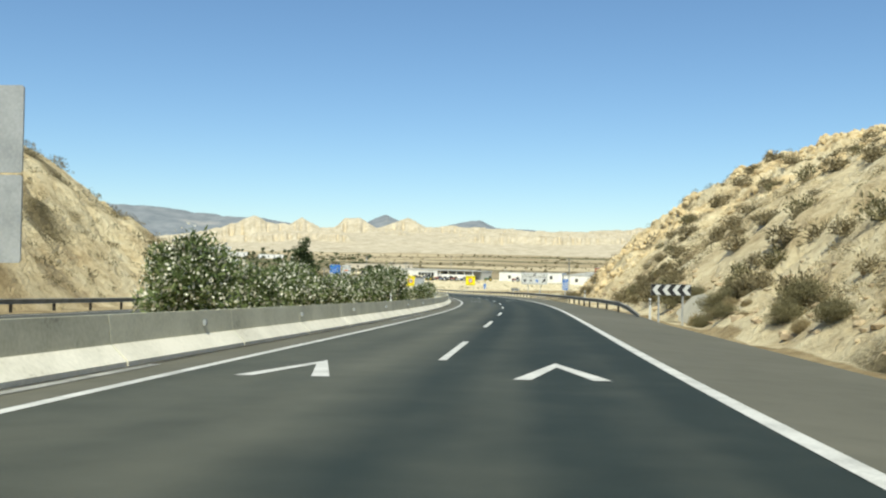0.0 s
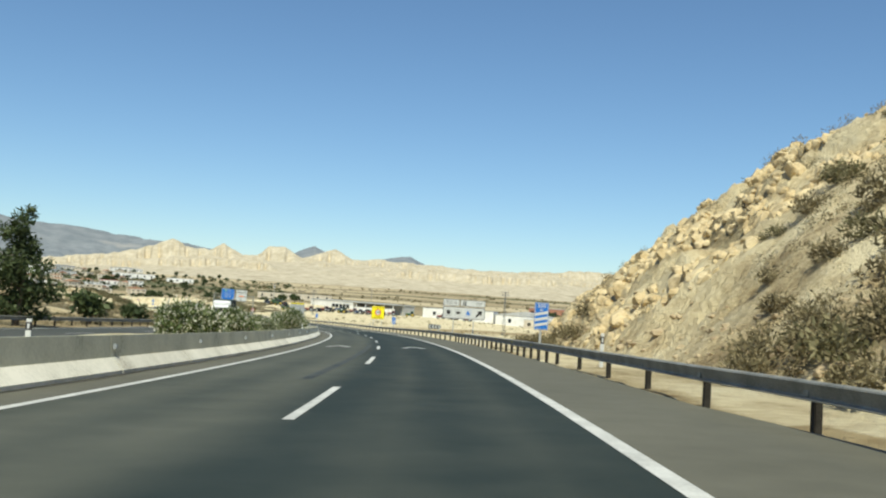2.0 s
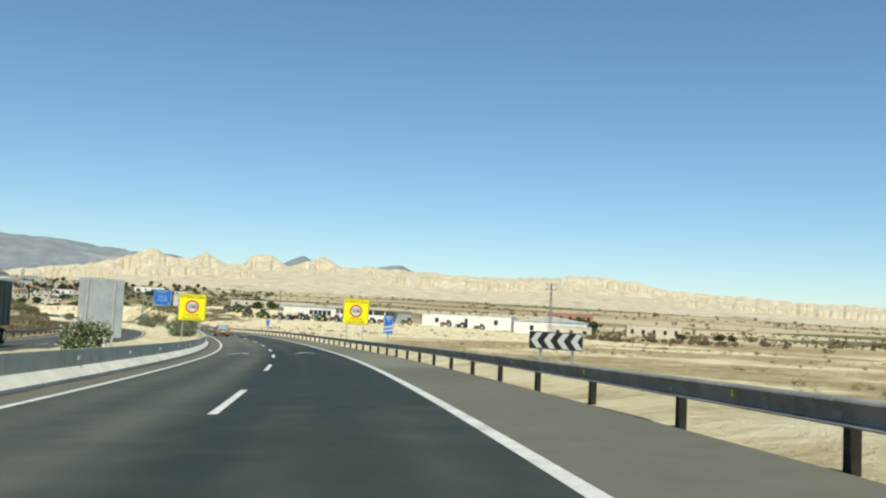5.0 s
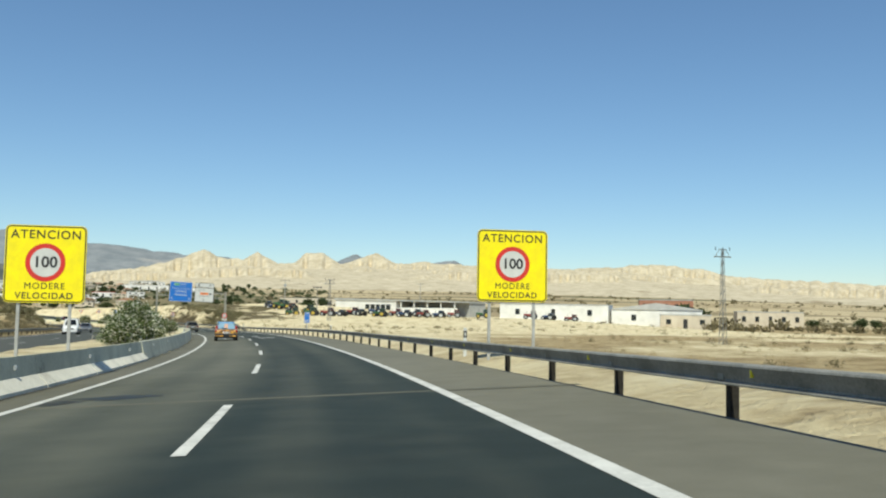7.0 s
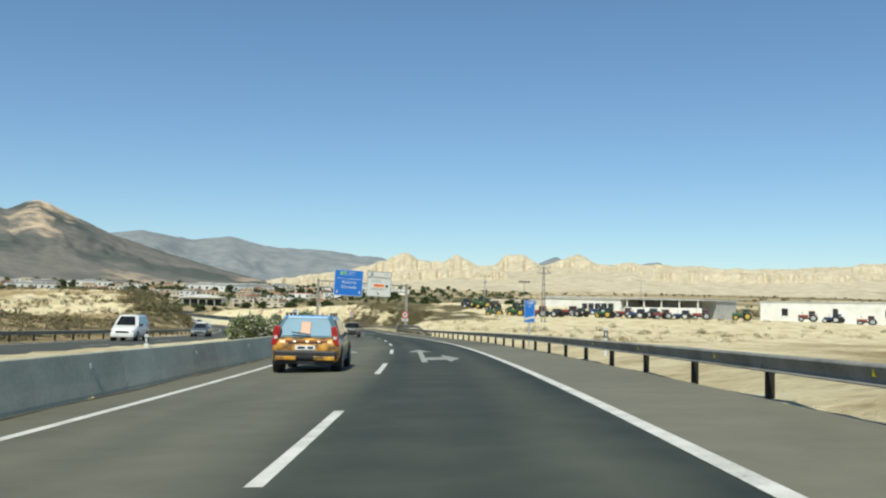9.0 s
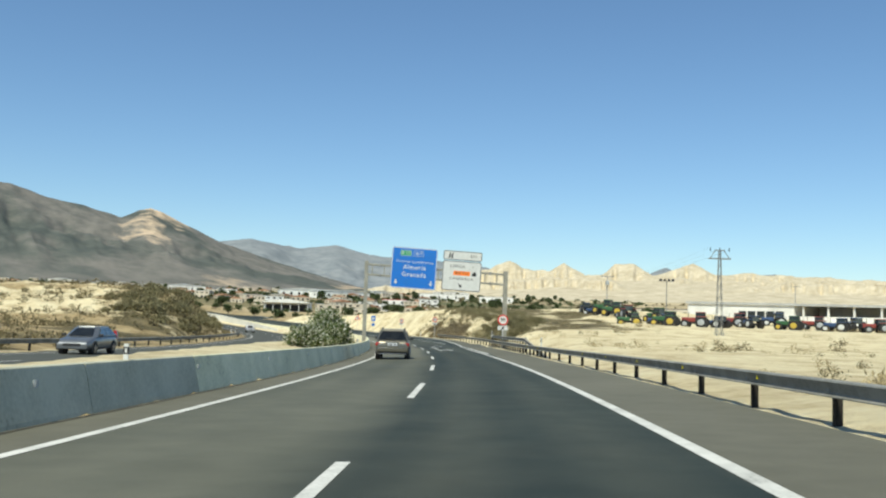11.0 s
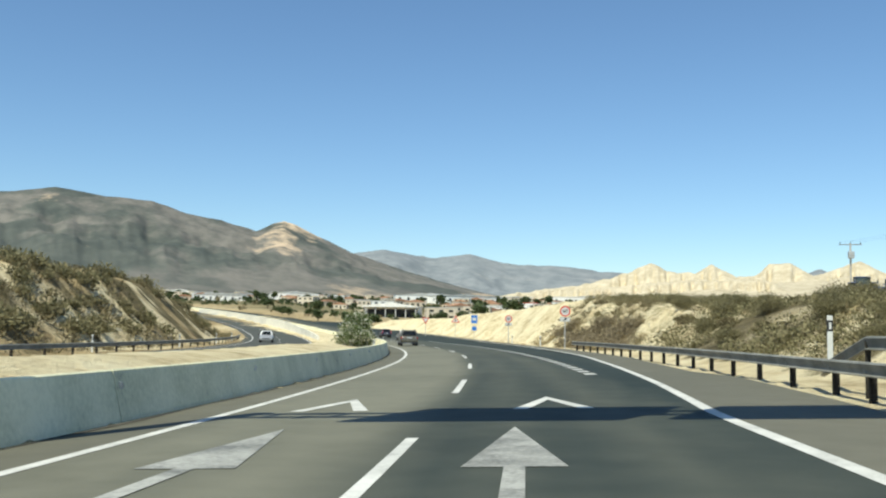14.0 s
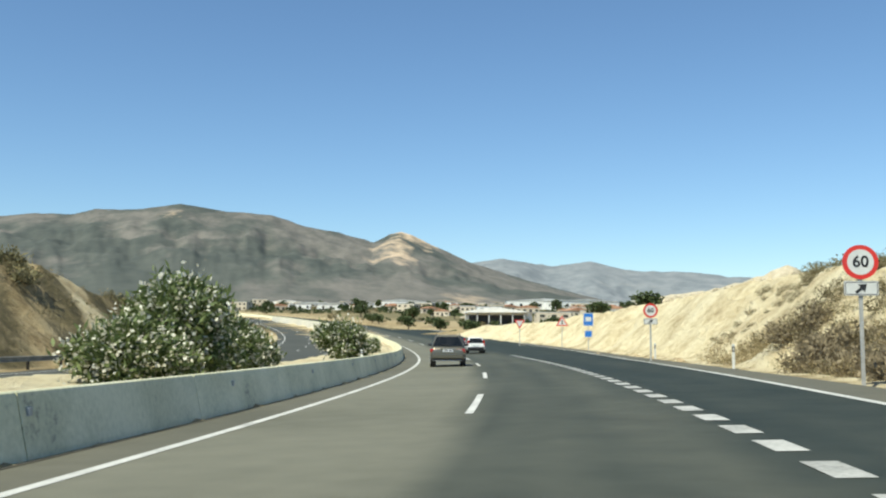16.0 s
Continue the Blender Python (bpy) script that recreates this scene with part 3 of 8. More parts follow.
def build_ground():
    xs, ys = axis(-168, 44, 1.05, -4600, 4600), axis(-12, 515, 1.05, -1500, 4600)
    # closer rows where the rocky cuttings stand
    xs = np.concatenate([xs[xs < 8], np.arange(8, 44, 0.42), xs[xs > 44.2]])
    ys = np.concatenate([ys[ys < -2], np.arange(-2, 146, 0.45), ys[ys > 146]])
    gx, gy = np.meshgrid(xs, ys)
    z, s, l, er = ground_level(gx, gy)
    nx, ny = len(xs), len(ys)
    v = np.stack([gx.ravel(), gy.ravel(), z.ravel()], 1)
    i = np.arange(nx * ny).reshape(ny, nx)
    f = np.stack([i[:-1, :-1], i[:-1, 1:], i[1:, 1:], i[1:, :-1]], -1).reshape(-1, 4)
    me = mesh_np("ground", v, f)
    # what covers the soil: cream marl or brown earth, and how much grows on it
    n1, n2 = fbm(gx, gy, 22, 4), fbm(gx + 300, gy, 60, 3)
    n3 = fbm(gx, gy + 90, 5, 3)
    field = 0.5 * fbm(gx + 90, gy * 2.2, 150, 3) + 0.35 * n2
    cream = 0.30 + field * 0.9
    cover = 0.10 + 0.45 * fbm(gx - 80, gy * 2.0, 110, 3)
    hill = (s < 128) & (l > er)
    cream = np.where(hill, 0.9 + 0.35 * n1 + 0.3 * n3 + 0.2 * sstep(85, 105, s), cream)
    cover = np.where(hill, 0.1 + 0.4 * n1 + 0.45 * n3 + 0.006 * (l - 10) - 0.15 * sstep(85, 105, s), cover)
    # pale bare rock along the brow of the cutting
    ledge = hill & (s > 58) & (s < 106) & (z > 9.0 + 1.6 * n1) & (z < 12.8 + 1.6 * n3) & (n3 > -0.2)
    cream = np.where(ledge, 1.1, cream)
    cover = np.where(ledge, -0.2 + 0.2 * n3, cover)
    lh = (s < 90) & (l < -23)
    cream = np.where(lh, 0.75 + 0.35 * n1 + 0.2 * n3, cream)
    cover = np.where(lh, 0.22 + 0.45 * n3, cover)
    strip = (s > 118) & (s < 450) & (l > er - 1.5) & (l < er + 16 + 6 * n1)
    cream = np.where(strip, 1.15 + 0.1 * n3, cream)
    cover = np.where(strip, -0.3 + 0.2 * n3, cover)
    beyond = (s > 118) & (s < 370) & (l >= er + 16 + 6 * n1) & (l < 140)
    cream = np.where(beyond, 0.42 + 0.4 * n1, cream)
    cover = np.where(beyond, 0.05 + 0.3 * n3, cover)
    yard = (s > 330) & (s < 520) & (l > 22 + 4 * n1) & (l < 130)
    cream = np.where(yard, 1.1 + 0.2 * n3, cream)
    cover = np.where(yard, -0.1, cover)
    mound = (s > 397) & (s < 452) & (l > er + 1) & (l < 27 + 4 * n1)
    cream = np.where(mound, 0.7 + 0.3 * n1, cream)
    cover = np.where(mound, np.where(s < 428, 0.75, 0.35) + 0.4 * n3, cover)
    cut = (s > 425) & (s < 600) & (l > er) & (l < 40 + 6 * n1)
    cream = np.where(cut, 1.15 + 0.15 * n3, cream)
    cover = np.where(cut, np.where(s < 505, 0.05, -0.2) + 0.3 * n3 + 0.6 * sstep(er + 7, er + 10, l), cover)
    bank = (s > 90) & (s < 540) & (l < -23) & (l > -75)
    far_bank = s > 395
    cream = np.where(bank, np.where(far_bank, 0.42 + 0.6 * n1 + 0.5 * n3, 0.12 + 0.3 * n1), cream)
    cover = np.where(bank, np.where(far_bank, np.where(l > -33, 0.3 + 0.7 * fbm(s + 1.2 * l, l * 0.35, 3.5, 3), 0.12 + 0.35 * n3), 0.5 + 0.45 * n3), cover)
    med = (l > -11.6) & (l < -5)
    cream = np.where(med, 0.95 + 0.2 * n3, cream)
    cover = np.where(med, -0.2, cover)
    att = me.color_attributes.new("cover", "FLOAT_COLOR", "POINT")
    data = np.zeros((nx * ny, 4), np.float32)
    data[:, 0], data[:, 1], data[:, 3] = np.clip(cream, 0, 1).ravel(), np.clip(cover, 0, 1).ravel(), np.where(hill, np.where(ledge, 0.05, (0.35 + 0.4 * sstep(85, 102, s)) * sstep(8.2, 10.2, l)), np.where(lh, 0.5, 0.04)).ravel()
    near = np.hypot(gx + 40, gy - 260)
    data[:, 2] = (sstep(250, 330, near) * (np.abs(l) > 45)).ravel()
    att.data.foreach_set("color", data.ravel())
    me.polygons.foreach_set("use_smooth", [True] * len(me.polygons))
    ob = part("ground", me, M_GROUND)
    tagged(ob, "dry cream and brown earth with rocky cuttings beside the motorway", "ground", kind="structure")


build_ground()


# ---- far ranges ----
def range_material(name, low, high, bare, amount, scale, woods=None):
    m, nt, bs, nn, ln = nodes_of(name)
    co = nn("ShaderNodeTexCoord")
    vec = co.outputs["Object"]
    if woods:
        # patches run up and down the slope
        mpg = nn("ShaderNodeMapping")
        mpg.vector_type = "TEXTURE"
        mpg.inputs["Rotation"].default_value, mpg.inputs["Scale"].default_value = (0, 0, math.radians(48)), (1.0, 4.0, 0.8)
        ln(vec, mpg.inputs["Vector"])
        vec = mpg.outputs[0]
    a, b = nn("ShaderNodeTexNoise"), nn("ShaderNodeTexNoise")
    for t, sc in ((a, scale), (b, scale * 5)):
        t.inputs["Scale"].default_value, t.inputs["Detail"].default_value, t.inputs["Roughness"].default_value = sc, 9, 0.65
        ln(vec, t.inputs["Vector"])
    r = nn("ShaderNodeValToRGB")
    r.color_ramp.elements[0].position, r.color_ramp.elements[1].position = 0.38, 0.64
    r.color_ramp.elements[0].color, r.color_ramp.elements[1].color = (*low, 1), (*high, 1)
    ln(b.outputs[0], r.inputs[0])
    cover = r.outputs[0]
    if woods:
        w = nn("ShaderNodeTexNoise")
        w.inputs["Scale"].default_value, w.inputs["Detail"].default_value, w.inputs["Roughness"].default_value = 0.0034, 8, 0.6
        ln(vec, w.inputs["Vector"])
        wr = nn("ShaderNodeMapRange")
        wr.inputs["From Min"].default_value, wr.inputs["From Max"].default_value = 0.46, 0.54
        ln(w.outputs[0], wr.inputs["Value"])
        r2 = nn("ShaderNodeValToRGB")
        r2.color_ramp.elements[0].position, r2.color_ramp.elements[1].position = 0.36, 0.66
        r2.color_ramp.elements[0].color, r2.color_ramp.elements[1].color = (*woods[0], 1), (*woods[1], 1)
        ln(b.outputs[0], r2.inputs[0])
        wm = nn("ShaderNodeMix")
        wm.data_type = "RGBA"
        ln(wr.outputs[0], wm.inputs["Factor"])
        ln(cover, wm.inputs["A"])
        ln(r2.outputs[0], wm.inputs["B"])
        cover = wm.outputs["Result"]
    mp = nn("ShaderNodeMapRange")
    mp.inputs["From Min"].default_value, mp.inputs["From Max"].default_value = amount, amount + 0.12
    bt = nn("ShaderNodeAttribute")
    bt.attribute_name = "bare"
    sm = nn("ShaderNodeMath")
    sm.operation = "MULTIPLY_ADD"
    sm.inputs[1].default_value = 0.55
    ln(bt.outputs["Fac"], sm.inputs[0])
    ln(a.outputs[0], sm.inputs[2])
    ln(sm.outputs[0], mp.inputs["Value"])
    x = nn("ShaderNodeMix")
    x.data_type = "RGBA"
    ln(mp.outputs[0], x.inputs["Factor"])
    ln(cover, x.inputs["A"])
    x.inputs["B"].default_value = (*bare, 1)
    ln(x.outputs["Result"], bs.inputs["Base Color"])
    bs.inputs["Roughness"].default_value = 1.0
    bs.inputs["Specular IOR Level"].default_value = 0.05
    return m


def range_sheet(name, label, eye, profile, near, crest, back, material, gully, rough, seed, bulge=1.25, bare_at=None):
    """A range seen from eye: crest heights by bearing, foot before and slope behind it."""
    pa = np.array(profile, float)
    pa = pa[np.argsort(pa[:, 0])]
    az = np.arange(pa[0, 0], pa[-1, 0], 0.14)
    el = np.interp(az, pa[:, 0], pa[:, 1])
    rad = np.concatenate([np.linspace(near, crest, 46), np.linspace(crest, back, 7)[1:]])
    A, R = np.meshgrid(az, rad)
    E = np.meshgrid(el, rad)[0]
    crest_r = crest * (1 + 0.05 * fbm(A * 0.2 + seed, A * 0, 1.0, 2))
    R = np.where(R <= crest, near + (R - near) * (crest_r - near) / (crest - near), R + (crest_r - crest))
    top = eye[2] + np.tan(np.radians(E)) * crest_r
    u = np.clip((R - near) / (crest_r - near), 0, 1)
    w = np.clip((R - crest_r) / (back - crest), 0, 1)
    wx, wy = eye[0] - np.sin(np.radians(A)) * R, eye[1] + np.cos(np.radians(A)) * R
    base = plain_level(wx, wy) - 3
    g = 0.6 * np.abs(fbm(A * gully + seed, u * 3.0, 1.0, 4)) + 0.8 * np.abs(fbm(wx + 11 * seed, wy, crest * 0.09, 4))
    h = np.power(u, bulge) * (1 - 0.5 * w * w)
    shape = h * (1 - rough * (1 - u ** 3) * (0.25 + 0.75 * np.sin(np.pi * np.clip(u, 0, 1))) * g)
    z = base + (top - base) * shape
    z = z + fbm(wx + seed * 31, wy, crest * 0.02, 4) * crest * 0.0034 * rough * sstep(0.02, 0.3, u)
    n, k = len(az), len(rad)
    i = np.arange(n * k).reshape(k, n)
    f = np.stack([i[:-1, :-1], i[:-1, 1:], i[1:, 1:], i[1:, :-1]], -1).reshape(-1, 4)[:, ::-1]
    me = mesh_np(name, np.stack([wx.ravel(), wy.ravel(), z.ravel()], 1), f)
    me.polygons.foreach_set("use_smooth", [True] * len(me.polygons))
    att = me.color_attributes.new("bare", "FLOAT_COLOR", "POINT")
    data = np.zeros((n * k, 4), np.float32)
    if bare_at is not None:
        data[:, 0] = (np.exp(-((A - bare_at[0] + 0.8 * (1 - u)) / bare_at[1]) ** 2) * sstep(0.3, 0.75, u)).ravel()
        low = sstep(23, 28, A) * sstep(42, 37, A) * sstep(0.55, 0.3, u) * (0.45 + 1.3 * np.clip(fbm(wx, wy * 0.6, 160, 3) + 0.1, 0, 1))
        data[:, 0] = np.maximum(data[:, 0], low.ravel())
    att.data.foreach_set("color", data.ravel())
    ob = part(name, me, material)
    return tagged(ob, label, "hills", kind="structure")


# scrub and wood tones are greyed and raised: distance haze put into colour
M_MOUNT = range_material("hazed_mountain_scrub", (0.118, 0.117, 0.106), (0.19, 0.177, 0.157), (0.6, 0.46, 0.32), 0.625, 0.0045, ((0.068, 0.078, 0.072), (0.105, 0.113, 0.1)))
# the pale blue-grey cast is aerial haze mixed into the base tones
M_FAR = range_material("hazed_far_mountain", (0.17, 0.19, 0.205), (0.24, 0.255, 0.265), (0.33, 0.32, 0.3), 0.6, 0.003)
# cream marl, its saturation held down to carry some distance haze
M_BAD = range_material("badland_marl", (0.4, 0.342, 0.242), (0.55, 0.483, 0.36), (0.27, 0.22, 0.14), 0.61, 0.014)
range_sheet("mountain_range", "scrub-covered mountain greyed by haze in its colour, with a bare tan peak", (-85.6, 409.5, -6.8),
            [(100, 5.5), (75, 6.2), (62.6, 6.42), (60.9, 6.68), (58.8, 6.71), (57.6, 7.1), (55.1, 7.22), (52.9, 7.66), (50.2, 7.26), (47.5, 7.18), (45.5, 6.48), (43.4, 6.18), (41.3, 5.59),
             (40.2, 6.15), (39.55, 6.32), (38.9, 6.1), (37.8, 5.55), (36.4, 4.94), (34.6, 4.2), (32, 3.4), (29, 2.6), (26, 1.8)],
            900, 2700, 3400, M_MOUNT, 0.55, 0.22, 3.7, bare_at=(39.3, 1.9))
range_sheet("far_range", "mountains on the horizon, pale blue-grey with haze in their colour", (-19.3, 239.3, -4.2),
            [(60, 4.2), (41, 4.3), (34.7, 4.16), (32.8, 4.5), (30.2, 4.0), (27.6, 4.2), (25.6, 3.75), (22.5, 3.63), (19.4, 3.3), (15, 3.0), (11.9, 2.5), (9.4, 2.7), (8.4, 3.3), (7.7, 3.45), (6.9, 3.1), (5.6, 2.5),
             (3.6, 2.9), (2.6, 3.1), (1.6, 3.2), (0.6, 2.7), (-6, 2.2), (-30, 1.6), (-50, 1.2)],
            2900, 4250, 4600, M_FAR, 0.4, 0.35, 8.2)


def badlands(eye, profile, near, crest, back):
    """Eroded marl country: a pale slope with fields, gullied bluffs half way up and pyramid-shaped buttes along its crest."""
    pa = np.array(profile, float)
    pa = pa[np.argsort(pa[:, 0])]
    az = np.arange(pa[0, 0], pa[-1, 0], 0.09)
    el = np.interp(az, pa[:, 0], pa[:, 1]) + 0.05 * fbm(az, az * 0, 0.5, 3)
    k = 40
    pad = np.pad(el, k, mode="edge")
    low = np.array([pad[q:q + 2 * k + 1].min() for q in range(len(el))])
    low = np.convolve(np.pad(low, k, mode="edge"), np.ones(2 * k + 1) / (2 * k + 1), "valid") - 0.22
    rad = np.concatenate([np.linspace(near, crest, 84), np.linspace(crest, back, 6)[1:]])
    A, R = np.meshgrid(az, rad)
    U = np.clip((R - near) / (crest - near), 0, 1)
    W = np.clip((R - crest) / (back - crest), 0, 1)
    wx, wy = eye[0] - np.sin(np.radians(A)) * R, eye[1] + np.cos(np.radians(A)) * R
    base = plain_level(wx, wy) - 2
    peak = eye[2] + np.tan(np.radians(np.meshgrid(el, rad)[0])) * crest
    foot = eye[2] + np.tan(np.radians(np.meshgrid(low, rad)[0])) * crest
    ribs = np.abs(fbm(A * 2.6, U * 2.0, 1.0, 4, 0.6))
    z = base + (foot - base) * np.power(U, 1.15)
    # buttes, steeper and flatter-topped towards their summits
    butte = sstep(0.85 + 0.07 * ribs, 0.985, U)
    z = z + (peak - foot) * butte * (1 - 0.45 * W * W)
    # two broken lines of bluffs below them
    steep = butte * (1 - butte) * 4
    for place, tall, seed, size in ((0.40, 11.0, 3.0, 5.0), (0.62, 9.0, 11.0, 3.6)):
        line = place + 0.09 * fbm(A + seed, A * 0, 6.0, 3)
        mask = sstep(-0.25, 0.35, fbm(A + 7 * seed, A * 0, size, 3) + 0.5 * sstep(11, 3, A) - 0.2)
        d = U - line - 0.05 * ribs
        up = sstep(0.0, 0.055, d)
        z = z + tall * mask * up * sstep(0.3, 0.06, d)
        steep = np.maximum(steep, mask * up * (1 - up) * 4)
    z = z + 1.2 * fbm(wx, wy, 45, 4) * sstep(0.02, 0.2, U)
    n, m = len(az), len(rad)
    i = np.arange(n * m).reshape(m, n)
    f = np.stack([i[:-1, :-1], i[:-1, 1:], i[1:, 1:], i[1:, :-1]], -1).reshape(-1, 4)[:, ::-1]
    me = mesh_np("badland_hills", np.stack([wx.ravel(), wy.ravel(), z.ravel()], 1), f)
    me.polygons.foreach_set("use_smooth", [True] * len(me.polygons))
    att = me.color_attributes.new("bare", "FLOAT_COLOR", "POINT")
    data = np.zeros((n * m, 4), np.float32)
    # brown fallow and scrub lie in strips on the gentle ground
    strips = sstep(0.1, 0.5, fbm(A * 0.5, U * 9.0, 1.0, 4)) * (1 - np.clip(1.5 * steep, 0, 1)) * sstep(0.92, 0.7, U)
    data[:, 0] = (0.35 * strips - 0.12 * steep).ravel()
    att.data.foreach_set("color", data.ravel())
    tagged(part("badland_hills", me, M_BAD), "bare cream eroded badland hills above pale fields", "hills", kind="structure")


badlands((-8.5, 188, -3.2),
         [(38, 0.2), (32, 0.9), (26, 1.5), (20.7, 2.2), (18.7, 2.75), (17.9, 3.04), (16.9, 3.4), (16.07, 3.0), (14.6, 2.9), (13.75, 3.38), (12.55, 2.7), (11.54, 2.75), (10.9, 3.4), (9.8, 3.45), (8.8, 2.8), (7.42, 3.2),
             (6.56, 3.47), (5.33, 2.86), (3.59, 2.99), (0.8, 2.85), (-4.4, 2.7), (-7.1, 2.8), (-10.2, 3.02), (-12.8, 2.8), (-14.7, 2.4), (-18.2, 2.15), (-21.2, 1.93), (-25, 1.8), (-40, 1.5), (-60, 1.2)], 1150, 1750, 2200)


# ---- road surfaces ----
def exit_edge(s):
    """The outer edge line: lane edge, then the exit lane that opens and parts from the road."""
    return float(np.interp(s, [-120, 200, 345, 358, 386, 395, 413, 424, 442, 458, 480, 510, 560, 620], [3.72, 3.66, 3.8, 4.1, 4.25, 4.85, 5.8, 6.5, 7.25, 8.0, 9.4, 12.0, 14.5, 15]))


def worn_band(l0, l1, s0, s1, z, lanes, step=2.0):
    """Lane asphalt with its wear, from 0 (dark) to 1 (pale), stored across it."""
    ss = np.linspace(s0, s1, int((s1 - s0) / step) + 1)
    k = 22
    q = np.linspace(0, 1, k)
    a, b = np.array([l0(v) for v in ss]), np.array([l1(v) for v in ss])
    L = a[:, None] + (b - a)[:, None] * q[None]
    S = np.repeat(ss[:, None], k, 1)
    h = np.interp(S, RS, R_HEAD)
    v = np.stack([np.interp(S, RS, R_X) + np.cos(h) * L, np.interp(S, RS, R_Y) + np.sin(h) * L, np.interp(S, RS, R_Z) + np.interp(S, RS, R_FALL) * np.clip(L, -6, 8) + z], -1).reshape(-1, 3)
    i = np.arange(len(ss) * k).reshape(-1, k)
    f = np.stack([i[:-1, :-1], i[:-1, 1:], i[1:, 1:], i[1:, :-1]], -1).reshape(-1, 4)
    me = mesh_np("road", v, f)
    left = np.interp(S, lanes[0], lanes[1])
    right = np.interp(S, lanes[0], lanes[2])
    t = sstep(-0.75, 0.35, L + 0.25 * fbm(S, L * 3, 14, 3))
    w = left * (1 - t) + right * t
    # wheel tracks are polished a little paler, the middle of a lane is oil-darkened
    w = w + 0.07 * np.cos((np.abs(L) - 1.1) * 2 * np.pi / 1.6) * (np.abs(L) < 3.5)
    w = w + 0.07 * fbm(S * 0.03, L * 1.1, 1.0, 3)
    # the exit lane is newer and darker
    w = w - right * 0.9 * sstep(3.6, 4.2, L) * sstep(380, 395, S)
    # patched lengths of newer surface
    w = np.where((S > 150) & (S < 206), w - 0.06, w)
    att = me.color_attributes.new("wear", "FLOAT_COLOR", "POINT")
    d = np.repeat(np.clip(w, 0, 1).reshape(-1, 1), 4, 1).astype(np.float32)
    att.data.foreach_set("color", d.ravel())
    return me


LANES = ([-120, 40, 150, 205, 235, 290, 335, 372, 395, 470, 900], [0.42, 0.42, 0.36, 0.46, 0.7, 0.7, 0.45, 0.75, 1.05, 1.1, 0.7], [0.06, 0.05, 0.06, 0.12, 0.2, 0.18, 0.12, 0.1, 0.24, 0.34, 0.4])
road = tagged(part("road", worn_band(lambda s: -3.7, lambda s: exit_edge(s) + 0.1, -120, 640, 0.0, LANES), M_ASPHALT),
              "dark grey asphalt motorway carriageway with white markings", "road", kind="structure")
part("road_ahead", worn_band(lambda s: -3.7, lambda s: 6.0, 640, 900, 0.0, LANES), M_ASPHALT, road)
for q0, q1, mat in ((-120, 168, M_SHOULDER), (168, 290, M_PALESHOULDER), (290, 640, M_SHOULDER)):
    part("hard_shoulder", band(lambda s: exit_edge(s) + 0.1, lambda s: exit_edge(s) + float(np.interp(s, [-120, 52, 70, 399, 401], [4.6, 4.2, 2.5, 2.5, 1.9])), q0, q1, -0.004, 2.0, cross=2), mat, road, "lighter brown-grey hard shoulder")
part("inner_shoulder", band(-5.3, -3.7, -120, 900, -0.004, 2.0), M_SHOULDER, road)
opp = tagged(part("opposite_road", band(-21.6, -11.3, -120, 900, -0.03, 2.0, cross=3), M_LEFTLANE), "grey asphalt carriageway of the oncoming side", "road", kind="structure")
for a in (-20.3, -12.3):
    part("edge_line", band(a - 0.08, a + 0.08, -120, 900, -0.02), M_PAINT, opp)
for k in range(52):
    part("lane_dash", band(-16.37, -16.23, -100 + 17 * k, -95 + 17 * k, -0.02), M_PAINT, opp)

part("edge_line", band(-3.66, -3.48, -120, 900, 0.006), M_PAINT, road)
part("edge_line", band(lambda s: min(exit_edge(s), 3.78) - 0.1, lambda s: min(exit_edge(s), 3.78) + 0.1, -120, 352, 0.006), M_PAINT, road)
part("edge_line", band(3.68, 3.88, 352, 376, 0.006), M_HALFWORN, road, "worn end of the edge line")
part("edge_line", band(lambda s: exit_edge(s) - 0.1, lambda s: exit_edge(s) + 0.1, 358.6, 640, 0.006), M_PAINT, road)
DASH_K = [-8, -1, 0, 2, 3, 5, 10, 11, 14, 19, 20, 22, 24, 26, 52]
DASH_S = [-114, -3.4, 16.3, 47.7, 65.5, 99.5, 182.7, 198.0, 248.0, 328.3, 346.0, 377, 407.6, 440.0, 870]
for k in range(-7, 52):
    s = float(np.interp(k, DASH_K, DASH_S))
    part("lane_dash", band(-0.075, 0.075, s, s + 6.2, 0.006, 1.55), M_PAINT, road)
# broad broken line that parts the exit lane
for k in range(60):
    s = 400.5 + 1.95 * k
    if s < 500:
        part("exit_dash", band(lambda q: 3.63 + max(0, (q - 440)) * 0.006, lambda q: 3.99 + max(0, (q - 440)) * 0.006, s, s + 1.1, 0.008, 0.55), M_HALFWORN, road)
# narrow dark strip with a wavering outer edge beside the barrier
part("gutter_dirt", band(lambda s: -4.66 - 0.1 * float(np.interp(s, [215, 235], [0, 1])), lambda s: -4.55 - 0.12 * float(np.interp(s, [215, 235], [0, 1])) + 0.04 * math.sin(s * 0.9) + 0.03 * math.sin(s * 2.3), -60, 640, 0.005), M_GUTTER, road, "dark strip along the foot of the barrier")
part("old_line", band(-4.55, -4.35, -20, 14.5, 0.006), M_WORN, road, "faded cream line beside the barrier")
part("old_line", band(-4.45, -4.3, 40, 52, 0.006), M_WORN, road)


def on_lane(pts, s, l, z=0.008):
    """A flat painted shape: points across and along, laid at (s, l)."""
    bm = bmesh.new()
    bm.faces.new([bm.verts.new(on_road(s + b, l + a, z)) for a, b in pts])
    return bm


CHEV = ((-0.63, 0), (0, 2.9), (0.63, 0), (0.36, 0), (0, 1.75), (-0.36, 0))


